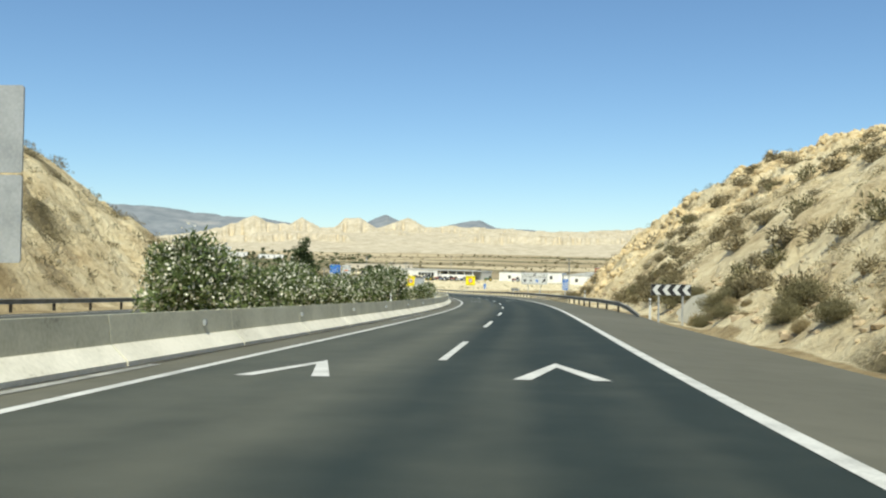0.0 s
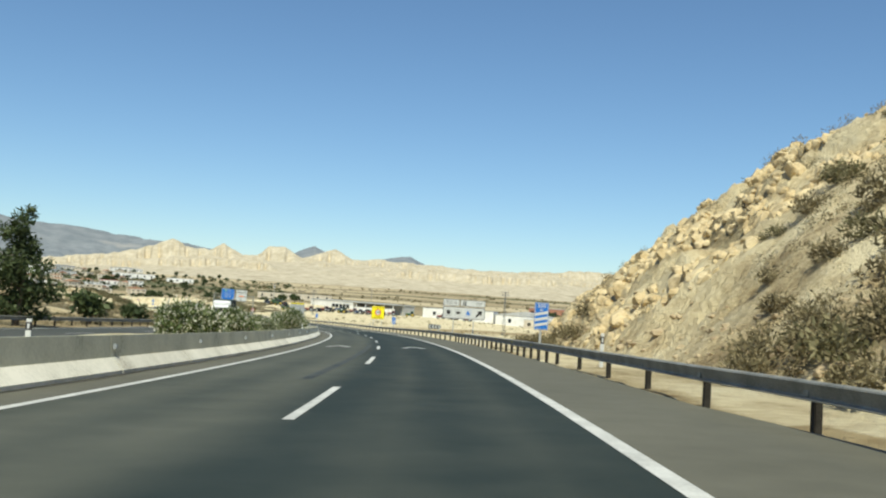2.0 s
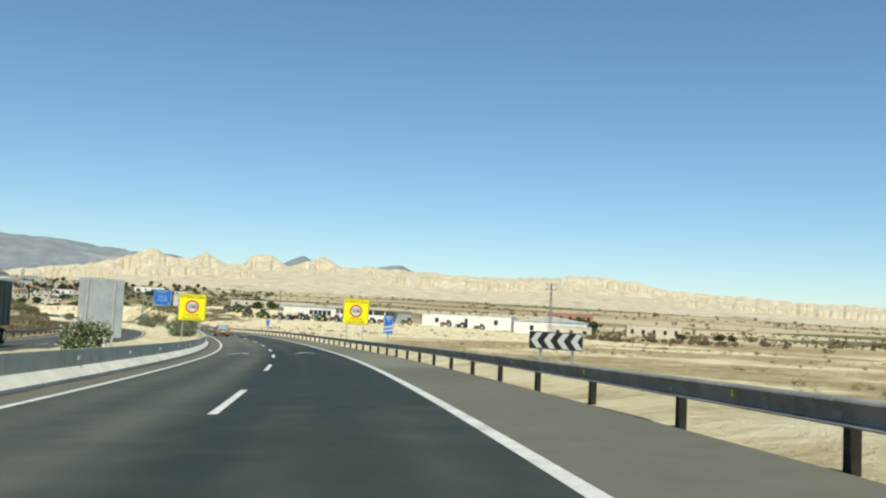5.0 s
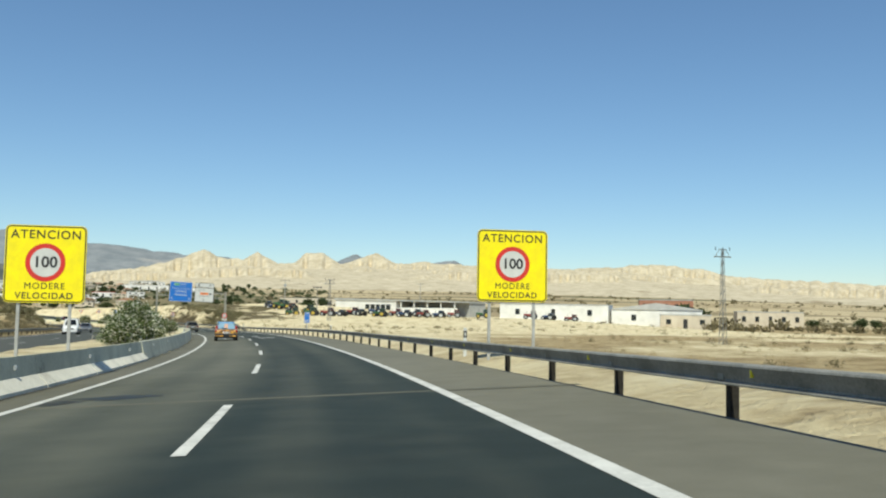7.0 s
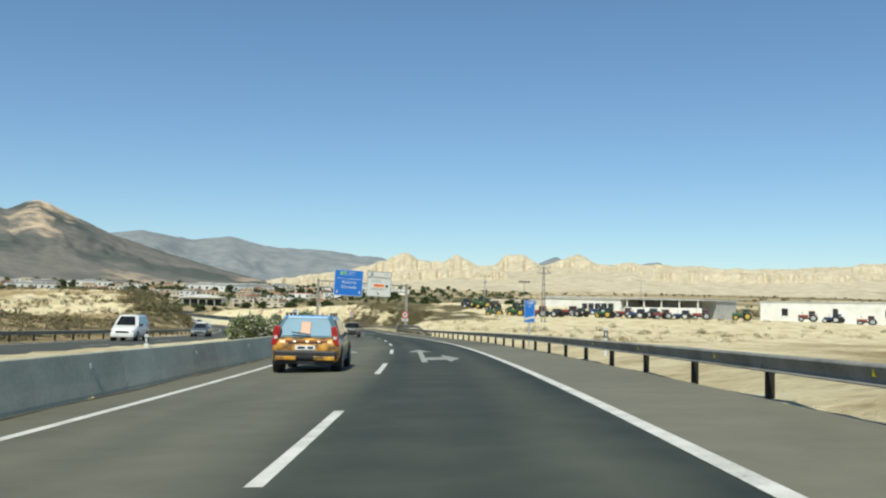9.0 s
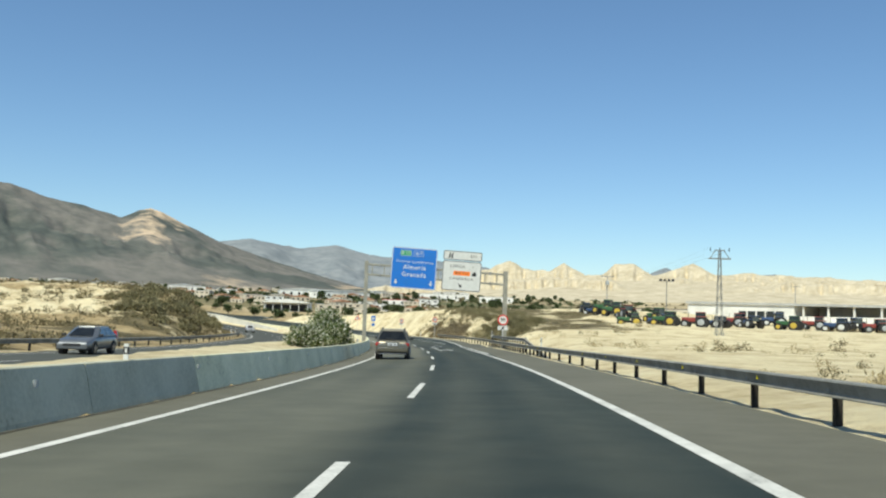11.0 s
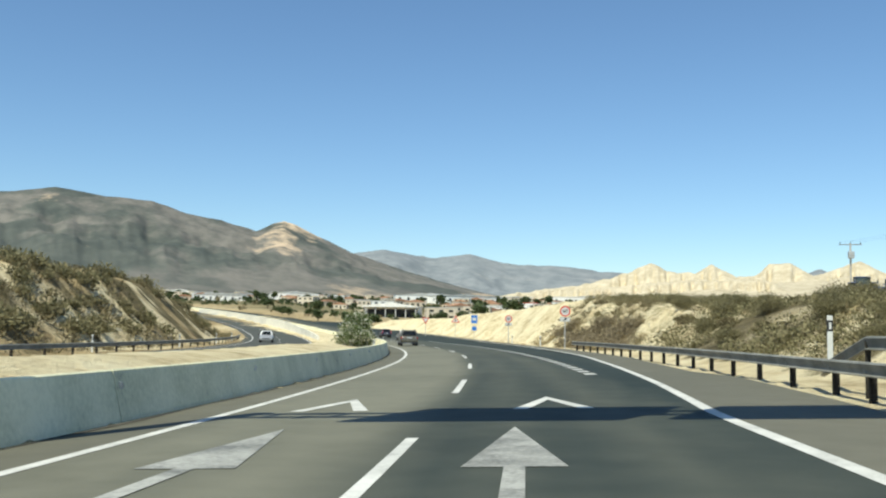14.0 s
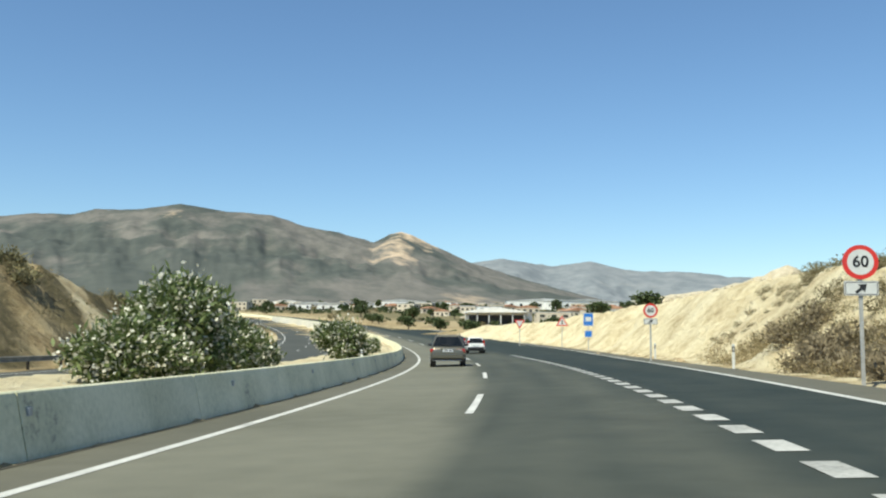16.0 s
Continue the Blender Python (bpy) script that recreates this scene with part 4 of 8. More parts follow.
def spacing_mark(s, l):
    for q in (1, -1):
        pts = [(0, 3.05), (0, 2.2), (-0.42 * q, 0), (-0.68 * q, 0)]
        part("spacing_chevron", on_lane(pts if q > 0 else pts[::-1], s, l), M_PAINT, road)


for s0 in (12.8, 102.3, 191.2):
    for l0 in (1.95, -1.95):
        spacing_mark(s0, l0 - (0.13 if s0 == 102.3 else 0.0))
for l0 in (-1.9, 1.9):
    spacing_mark(387.6, l0)
# straight-on arrows and straight-or-right arrows
ARROW = ((-0.1, 0), (0.1, 0), (0.1, 11.2), (0.5, 11.2), (0, 15.1), (-0.5, 11.2), (-0.1, 11.2))
BRANCH = ((0.1, 2.1), (0.75, 2.0), (0.82, 0.1), (1.23, 2.9), (0.72, 6.9), (0.74, 4.6), (0.1, 4.4))
for s0 in (369.4, 270.5):
    part("lane_arrow", on_lane(ARROW, s0, 1.24), M_WORN, road, "worn white straight arrow")
    part("arrow_branch", on_lane(BRANCH, s0, 1.24), M_WORN, road, "worn white branch of the arrow to the right")
    part("lane_arrow", on_lane(ARROW, s0, -1.9), M_WORN, road, "worn white straight arrow")
part("tar_streak", band(lambda q: -0.98 + (q - 74) * 0.011 , lambda q: -0.74 + (q - 74) * 0.011, 74, 109, 0.004), surface("tar", (0.028, 0.033, 0.03), (0.06, 0.064, 0.055), 0.6, 14, 0.8, stain=(0.024, 0.028, 0.026)), road, "dark tar streak")
# bridge joint across the lanes
stain = surface("oil_stain", (0.012, 0.014, 0.012), (0.03, 0.032, 0.028), 1.2, 16, 0.6)
for s0, l0, a, b in ((207.2, -2.3, 0.75, 0.55), (206.4, -3.2, 0.4, 0.5)):
    pts = [(a * (1 + 0.22 * math.sin(3 * q) + 0.15 * math.sin(7 * q + 1)) * math.cos(q), b * (1 + 0.2 * math.sin(4 * q + 2)) * math.sin(q)) for q in (2 * math.pi * k / 22 for k in range(22))]
    part("oil_stain", on_lane(pts, s0, l0, 0.005), stain, road, "dark oil stain")
part("joint", band(-5.2, 6.3, 205.2, 205.5, 0.004, 0.3), M_SHOULDER, road)


# ---- median barrier ----
def barrier_profile(old):
    if old:
        return [(-5.42, -0.1), (-4.72, -0.1), (-4.72, 0.07), (-4.98, 0.33), (-5.03, 0.80), (-5.14, 0.80), (-5.2, 0.33), (-5.42, 0.07)]
    return [(-5.36, -0.1), (-4.82, -0.1), (-4.84, 0.06), (-4.90, 0.3), (-5.01, 0.79), (-5.03, 0.81), (-5.15, 0.81), (-5.17, 0.79), (-5.28, 0.3), (-5.34, 0.06)]


barrier = thing("median_barrier", "weathered grey concrete median barrier, sunlight coloured into its whitish foot", "barrier", kind="structure")
s = -40.0
while s < 860:
    old = s < 225
    prof = barrier_profile(old)
    L = 6.0 if s < 560 else 15.0
    seg = part("barrier_segment", sweep(prof, s + 0.014, s + L - 0.014, 2.0, closed=True), M_CONCRETE if s < 312 else M_NEWCONCRETE, barrier)
    if old:
        # bright overlay: the sun on the lower slope is put into its colour
        face = [(-4.705, 0.0), (-4.705, 0.075), (-4.965, 0.335), (-4.985, 0.33), (-4.75, 0.06), (-4.75, 0.0)]
        part("barrier_foot", sweep(face, s + 0.03, s + L - 0.03, 2.0, closed=True), M_FOOT, seg, "lower slope with its sunlight put into a near-white colour")
    s += L
bm = bmesh.new()
box(bm, (0.05, 0.12, 0.11))
box(bm, (0.02, 0.09, 0.08), (0.03, 0, 0))
refl = finish(bm)
refl.materials.append(M_BACK)
for k in range(70):
    s = 10.2 + 8.0 * k
    part("reflector", refl, None, barrier, m=at_road(s, -4.97, 0.56), label="small white reflector" if k == 0 else "")


# white parapet along the inner edge of the oncoming carriageway, past the curve
parapet = thing("concrete_parapet", "white concrete parapet along the far oncoming carriageway", "barrier", kind="structure")
for k in range(19):
    s0 = 505 + 11 * k
    rows = []
    bm = bmesh.new()
    for q in (s0, s0 + 5.5, s0 + 10.9):
        top = float(np.interp(q, [505, 540, 570, 600, 660, 715], [0.7, 1.3, 1.8, 2.0, 1.6, 1.2]))
        rows.append([bm.verts.new(on_road(q, -11.0 + a, z)) for a, z in ((0.2, -0.2), (0.1, top), (-0.1, top), (-0.2, -0.2))])
    for a, b in zip(rows, rows[1:]):
        for j in range(3):
            bm.faces.new((a[j], b[j], b[j + 1], a[j + 1]))
    bm.faces.new(rows[0][::-1])
    bm.faces.new(rows[-1])
    bmesh.ops.recalc_face_normals(bm, faces=bm.faces[:])
    part("parapet_segment", bm, M_FOOT, parapet)


# ---- guard rails ----
RAIL = [(0.0, 0.385), (-0.06, 0.388), (-0.09, 0.398), (-0.09, 0.41), (-0.03, 0.432), (-0.028, 0.455), (-0.045, 0.51), (-0.075, 0.585), (-0.088, 0.612), (-0.078, 0.632), (-0.04, 0.645), (0.0, 0.648)]
RAIL = RAIL + [(a + 0.014, z) for a, z in RAIL[::-1]]
bm = bmesh.new()
box(bm, (0.02, 0.12, 1.0), (0, 0, 0.12))
box(bm, (0.1, 0.02, 1.0), (0.05, 0.05, 0.12))
box(bm, (0.1, 0.02, 1.0), (0.05, -0.05, 0.12))
post_mesh = finish(bm)
post_mesh.materials.append(M_POST)
bm = bmesh.new()
box(bm, (0.12, 0.16, 0.17), (-0.02, 0, 0.52), 0.01)
spacer_mesh = finish(bm)
spacer_mesh.materials.append(M_STEEL)


def guard_rail(name, label, s0, s1, lat, spacing, side=1, lift=0.0, beams=(0.0,)):
    rail = thing(name, label, "guard rail", kind="structure")
    for z0 in beams:
        prof = [(a * side, z + lift + z0) for a, z in RAIL]
        part("rail_beam", sweep(prof, s0, s1, 2.0, shift=lat, closed=True), M_RAIL, rail, smooth=False)
    k = s0 + 1.0
    while k < s1:
        m = at_road(k, lat(k) + 0.06 * side, lift) @ Matrix.Diagonal((side, 1, 1, 1))
        part("post", post_mesh, None, rail, m=m)
        part("spacer", spacer_mesh, None, rail, m=at_road(k, lat(k) + 0.03 * side, lift))
        k += spacing
    return rail


GR = lambda s: float(np.interp(s, [49, 60, 70, 200, 255, 340, 362, 420, 447], [7.9, 6.85, 6.4, 6.1, 6.3, 6.6, 6.75, 8.4, 9.5]))
first_rail = guard_rail("guard_rail", "galvanised steel guard rail on dark posts along the outer shoulder", 57, 88, GR, 4.1)
guard_rail("guard_rail", "galvanised steel guard rail on close-set posts past the cutting", 88, 126, GR, 2.0)
guard_rail("guard_rail", "galvanised steel guard rail on dark posts beside the field", 126, 348, GR, 4.0)
gantry_rail = guard_rail("guard_rail", "steel guard rail on close-set posts before the gantry", 348, 390, GR, 2.0)
guard_rail("guard_rail", "steel guard rail on dark posts along the exit lane", 390, 443.5, GR, 3.0)


def loose_beam(pts, parent, label):
    """A rail beam along places (s, across, up)."""
    bm = bmesh.new()
    rows = [[bm.verts.new(on_road(s, l + a, z + u - 0.52)) for a, u in RAIL] for s, l, z in pts]
    k = len(RAIL)
    for p, q in zip(rows, rows[1:]):
        for j in range(k):
            bm.faces.new((p[j], q[j], q[(j + 1) % k], p[(j + 1) % k]))
    bm.faces.new(rows[0][::-1])
    bm.faces.new(rows[-1])
    bmesh.ops.recalc_face_normals(bm, faces=bm.faces[:])
    return part("upper_beam", bm, M_RAIL, parent, label)


loose_beam([(57, GR(57), 0.52), (54.5, GR(54.5), 0.36), (52.6, GR(52.6), 0.14), (51.6, GR(51.6), 0.0)], first_rail, "rail end that slopes down into the ground")
loose_beam([(393, GR(393) + 0.5, 0.35), (390, GR(390) + 0.4, 0.97), (376, GR(376) + 0.3, 0.97), (362, GR(362) + 0.3, 0.97), (348, GR(348) + 0.25, -0.15)], gantry_rail, "raised second beam whose ends slope down to the ground")
for k in range(15):
    s = 362 + 2 * k
    bm = bmesh.new()
    p = on_road(s, GR(s) + 0.38, 0.5)
    box(bm, (0.1, 0.08, 1.2), p)
    part("post", bm, M_POST, gantry_rail)
guard_rail("guard_rail", "steel guard rail along the oncoming carriageway", -60, 520, lambda s: -22.2, 4.0, side=-1)
# amber reflectors hung in the rail
bm = bmesh.new()
box(bm, (0.05, 0.04, 0.11))
amber = finish(bm)
amber.materials.append(M_YELLOW)
for k in range(46):
    s = 92 + 5.9 * k
    part("reflector", amber, None, gantry_rail, m=at_road(s, GR(s) - 0.05, 0.56), label="small amber reflector" if k == 0 else "")
# whitish concrete posts and a green marker post at the culvert
bm = bmesh.new()
box(bm, (0.16, 0.2, 1.15), (0, 0, 0.1), 0.015)
stub = finish(bm)
stub.materials.append(M_FOOT)
for k in range(6):
    s = 111.5 + 2.0 * k
    part("concrete_post", stub, None, gantry_rail, m=at_road(s, GR(s) + 0.2, 0.0), label="whitish concrete post behind the rail" if k == 0 else "")
bm = bmesh.new()
box(bm, (0.14, 0.1, 0.9), (0, 0, 0.2), 0.02)
marker = thing("marker_post", "small teal marker post behind the guard rail", "marker post", m=at_road(120.4, GR(120.4) + 0.28))
part("post", bm, M_TEAL, marker)


# ---- signs ----
M_POLE = surface("sign_pole_steel", (0.42, 0.42, 0.4), (0.55, 0.55, 0.53), 3, 30, 0.55, 0.6, 0.05)


def sign_base(name, label, s, l, poles, foot, top, turn=0.0, group="", world_at=None):
    m = at_road(s, l, 0, turn) if world_at is None else pose(*world_at, 0, 0, turn)
    t = thing(name, label, "road sign", group, m=m)
    for x in poles:
        bm = bmesh.new()
        box(bm, (0.09, 0.06, top - foot), (x, 0.06, (top + foot) / 2), 0.008)
        part("pole", bm, M_POLE, t)
    return t


def panel(t, w, h, z, back, border, face, x=0.0, r=0.08, name="panel", bw=0.04):
    """Plate, border line and face, one above the other."""
    bm = bmesh.new()
    rounded(bm, w, h, -0.012, 0.025, r, (x, z))
    p = part(name, bm, M_BACK, t, "aluminium plate")
    bm = bmesh.new()
    rounded(bm, w - 0.01, h - 0.01, -0.016, -0.0125, r, (x, z))
    part("face", bm, face, p)
    if border is not None:
        bm = bmesh.new()
        frame_plate(bm, w - 0.05, h - 0.05, -0.02, -0.0165, max(r - 0.02, 0.02), bw, (x, z))
        part("border", bm, border, p)
    return p


def flat(p, pts, material, name, y=-0.021):
    bm = bmesh.new()
    prism(bm, pts, y - 0.003, y)
    return part(name, bm, material, p)


def yellow_warning(s, l, z0, z1, w, label):
    t = sign_base("speed_warning_sign", label, s, l, (-0.72, 0.72), -1.6 if l > 0 else -0.3, z1 - 0.2, group="yellow warning signs")
    h, c = z1 - z0, (z0 + z1) / 2
    p = panel(t, w, h, c, None, M_BLACK, M_YELLOW, r=0.16, bw=0.035)
    letters("ATENCION", h * 0.155, (0, -0.022, z1 - h * 0.125), M_BLACK, p, spacing=1.12)
    letters("MODERE", h * 0.115, (0, -0.022, z0 + h * 0.215), M_BLACK, p, spacing=1.15)
    letters("VELOCIDAD", h * 0.115, (0, -0.022, z0 + h * 0.09), M_BLACK, p, spacing=1.15)
    cz = c + h * 0.02
    bm = bmesh.new()
    disc(bm, h * 0.245, -0.024, -0.018, (0, cz))
    ring = part("red_ring", bm, M_RED, p)
    bm = bmesh.new()
    disc(bm, h * 0.185, -0.028, -0.024, (0, cz))
    part("white_disc", bm, M_WHITE, ring)
    letters("100", h * 0.2, (0, -0.031, cz), M_BLACK, p, "numerals", 1.0, 0.012)


yellow_warning(217.0, 7.83, 1.80, 4.07, 2.28, "square yellow speed warning sign on two posts behind the rail")
yellow_warning(217.4, -6.18, 2.17, 4.46, 2.28, "square yellow speed warning sign on two steel posts in the median")


def countdown(s, l, z0, z1, w, bars, text, label):
    t = sign_base("countdown_sign", label, s, l, (0.0,), -1.2, z1 - 0.1, group="exit countdown signs")
    h, c = z1 - z0, (z0 + z1) / 2
    p = panel(t, w, h, c, None, M_WHITE, M_BLUE, r=0.03, bw=0.015)
    letters(text, h * 0.19, (0, -0.022, z1 - h * 0.13), M_WHITE, p)
    letters("m", h * 0.15, (0, -0.022, z1 - h * 0.27), M_WHITE, p)
    for k in range(bars):
        b = z0 + h * (0.10 + 0.2 * k)
        flat(p, [(-w / 2 + 0.02, b), (w / 2 - 0.02, b + h * 0.1), (w / 2 - 0.02, b + h * 0.2), (-w / 2 + 0.02, b + h * 0.1)], M_WHITE, "stripe")


countdown(91.1, 6.5, 1.16, 2.24, 0.56, 3, "300", "blue exit countdown board with three white stripes on one post")
countdown(189.9, 6.62, 1.14, 2.2, 0.56, 2, "200", "blue exit countdown board with two white stripes on one post")
countdown(288.0, 6.95, 1.24, 2.37, 0.56, 1, "100", "blue exit countdown board with one white stripe on one post")


def exit_glyph(p, x, z, k, material):
    """Road with a branch to the right."""
    flat(p, [(x - 0.5 * k, z - 0.5 * k), (x - 0.2 * k, z - 0.5 * k), (x - 0.12 * k, z + 0.5 * k), (x - 0.3 * k, z + 0.5 * k)], material, "glyph")
    flat(p, [(x - 0.02 * k, z - 0.5 * k), (x + 0.36 * k, z - 0.5 * k), (x + 0.2 * k, z - 0.05 * k), (x + 0.42 * k, z + 0.32 * k), (x + 0.2 * k, z + 0.45 * k), (x - 0.02 * k, z + 0.05 * k)], material, "glyph")


def arrow(p, x, z, k, angle, material, name="arrow"):
    a = radians(angle)
    pts = [(-0.1, -0.5), (0.1, -0.5), (0.1, 0.0), (0.36, 0.0), (0.0, 0.5), (-0.36, 0.0), (-0.1, 0.0)]
    flat(p, [(x + k * (u * math.cos(a) - v * math.sin(a)), z + k * (u * math.sin(a) + v * math.cos(a))) for u, v in pts], material, name)


def services_sign():
    t = sign_base("exit_sign", "white exit sign with services symbols on two steel posts", 140.3, 8.58, (-0.95, 0.95), -2.4, 3.4)
    p = panel(t, 3.96, 1.12, 2.38, None, M_BLACK, M_WHITE, r=0.07, bw=0.045)
    arrow(p, 1.42, 2.38, 0.85, -45, M_BLACK)
    for x, k in ((-1.45, 0), (-0.55, 1), (0.4, 2)):
        bm = bmesh.new()
        frame_plate(bm, 0.56, 0.6, -0.024, -0.0205, 0.02, 0.015, (x, 2.38))
        part("symbol_frame", bm, M_BLACK if k != 2 else M_BLUE, p)
        if k == 0:
            flat(p, [(x - 0.12, 2.2), (x + 0.12, 2.2), (x + 0.2, 2.42), (x + 0.12, 2.6), (x - 0.12, 2.6), (x - 0.2, 2.42)], M_BLACK, "symbol")
        elif k == 1:
            flat(p, [(x - 0.2, 2.5), (x + 0.22, 2.5), (x + 0.12, 2.26), (x - 0.14, 2.26)], M_BLACK, "symbol")
        else:
            flat(p, [(x - 0.18, 2.2), (x + 0.18, 2.2), (x + 0.18, 2.4), (x + 0.06, 2.4), (x + 0.06, 2.58), (x - 0.12, 2.58), (x - 0.12, 2.42), (x - 0.18, 2.42)], M_BLUE, "symbol")
    p = panel(t, 1.52, 0.62, 3.31, None, M_BLACK, M_WHITE, x=-1.22, r=0.07, bw=0.035)
    letters("250 m", 0.36, (-1.22, -0.022, 3.31), M_BLACK, p)
    p = panel(t, 2.36, 0.62, 3.31, None, M_BLACK, M_WHITE, x=0.8, r=0.07, bw=0.035)
    exit_glyph(p, 0.05, 3.31, 0.42, M_BLACK)
    letters("633", 0.3, (1.4, -0.022, 3.31), M_BLACK, p, spacing=1.3)


services_sign()


def chevron_board(s, l, z0, z1, w, n, turn, label):
    t = sign_base("chevron_board", label, s, l, (-w * 0.3, w * 0.3), -0.8, z0 + 0.1, turn, "chevron boards")
    h, c = z1 - z0, (z0 + z1) / 2
    p = panel(t, w, h, c, None, None, M_BLACK, r=0.02)
    for k in range(n):
        x = -w / 2 + w * (k + 0.5) / n
        d, q = w / n * 0.26, h / 2 - 0.03
        flat(p, [(x + d * 0.2, c + q), (x + d * 2.0, c + q), (x + d * 0.4, c), (x + d * 2.0, c - q), (x + d * 0.2, c - q), (x - d * 1.4, c)], M_WHITE, "stripe", -0.018)


chevron_board(46.3, 8.45, 1.36, 1.92, 1.95, 4, 4, "black board with white chevrons on two posts by the shoulder")
chevron_board(161.0, 8.3, 0.75, 1.25, 1.75, 4, -45, "black board with white chevrons beyond the guard rail")


def round_limit(world_at, d, top, text, label, turn, plate=True, foot=-1.5, square=False):
    t = sign_base("speed_limit_sign", label, 0, 0, (0.0,), foot, top - 0.05, turn, "speed limit signs", world_at)
    c = top - d / 2
    bm = bmesh.new()
    disc(bm, d / 2, -0.01, 0.02, (0, c))
    p = part("disc", bm, M_RED, t, "red-rimmed disc")
    bm = bmesh.new()
    disc(bm, d * 0.37, -0.014, -0.0105, (0, c))
    part("white_disc", bm, M_WHITE, p)
    letters(text, d * 0.46, (0, -0.018, c), M_BLACK, p, "numerals", 1.0, 0.012)
    if plate:
        q = panel(t, d * 0.95, d * 0.42, c - d * 0.76, None, M_BLACK, M_WHITE, r=0.03, name="plate", bw=0.015)
        arrow(q, 0, c - d * 0.76, d * 0.4, -50, M_BLACK)


g0 = on_road(380.2, 7.55, 0)
round_limit((g0.x, g0.y, g0.z), 1.0, 3.12, "90", "round red-rimmed speed limit sign with arrow plate", head(380) - 3)
round_limit((-91.2, 434.4, -7.9), 0.87, 3.37, "60", "round red-rimmed speed limit sign with arrow plate", 30)
round_limit((-108.1, 459.2, -8.3), 0.82, 3.3, "60", "round red-rimmed speed limit sign with arrow plate", 34)
t = sign_base("direction_sign", "small blue information sign on a post by the exit lane", 0, 0, (0.0,), -1.0, 4.0, 38, "", (-131.7, 496, -8.7))
p = panel(t, 1.05, 1.35, 3.5, None, M_WHITE, M_BLUE, r=0.06)
flat(p, [(-0.3, 3.3), (0.3, 3.3), (0.3, 3.75), (-0.3, 3.75)], M_WHITE, "bar")
p = panel(t, 0.8, 0.7, 2.0, None, M_WHITE, M_BLUE, r=0.05, name="lower_panel")
t = sign_base("warning_triangle", "triangular red-rimmed warning sign on a post", 0, 0, (0.0,), -1.0, 3.4, 40, "", (-143.8, 511.8, -8.8))
bm = bmesh.new()
prism(bm, [(-0.78, 3.1), (0.78, 3.1), (0, 4.4)], -0.012, 0.02)
p = part("triangle", bm, M_RED, t)
flat(p, [(-0.55, 3.23), (0.55, 3.23), (0, 4.14)], M_WHITE, "white_triangle", -0.013)
flat(p, [(-0.08, 3.3), (0.08, 3.3), (0.06, 3.85), (-0.06, 3.85)], M_BLACK, "symbol", -0.017)
t = sign_base("yield_sign", "inverted triangular give way sign on a post", 0, 0, (0.0,), -1.0, 3.2, 40, "", (-150.5, 512.5, -8.8))
bm = bmesh.new()
prism(bm, [(-0.7, 3.9), (0.7, 3.9), (0, 2.7)], -0.012, 0.02)
p = part("triangle", bm, M_RED, t)
flat(p, [(-0.46, 3.77), (0.46, 3.77), (0, 2.98)], M_WHITE, "white_triangle", -0.013)


def sign_seen_from_behind(s, l, z0, z1, w, label, split):
    t = sign_base("oncoming_sign", label, s, l, (-w * 0.3, w * 0.3) if w > 1.2 else (0,), -0.3, z1 - 0.1, 180, "signs for oncoming traffic")
    h = (z1 - z0) / split
    for k in range(split):
        panel(t, w, h - 0.04, z0 + h * (k + 0.5), None, M_BLUE, M_WHITE, r=0.06)


sign_seen_from_behind(15.0, -7.65, 1.6, 4.65, 1.2, "grey backs of two stacked road signs in the median", 2)
sign_seen_from_behind(178.0, -7.6, 1.0, 3.6, 1.9, "grey back of a large road sign in the median", 1)


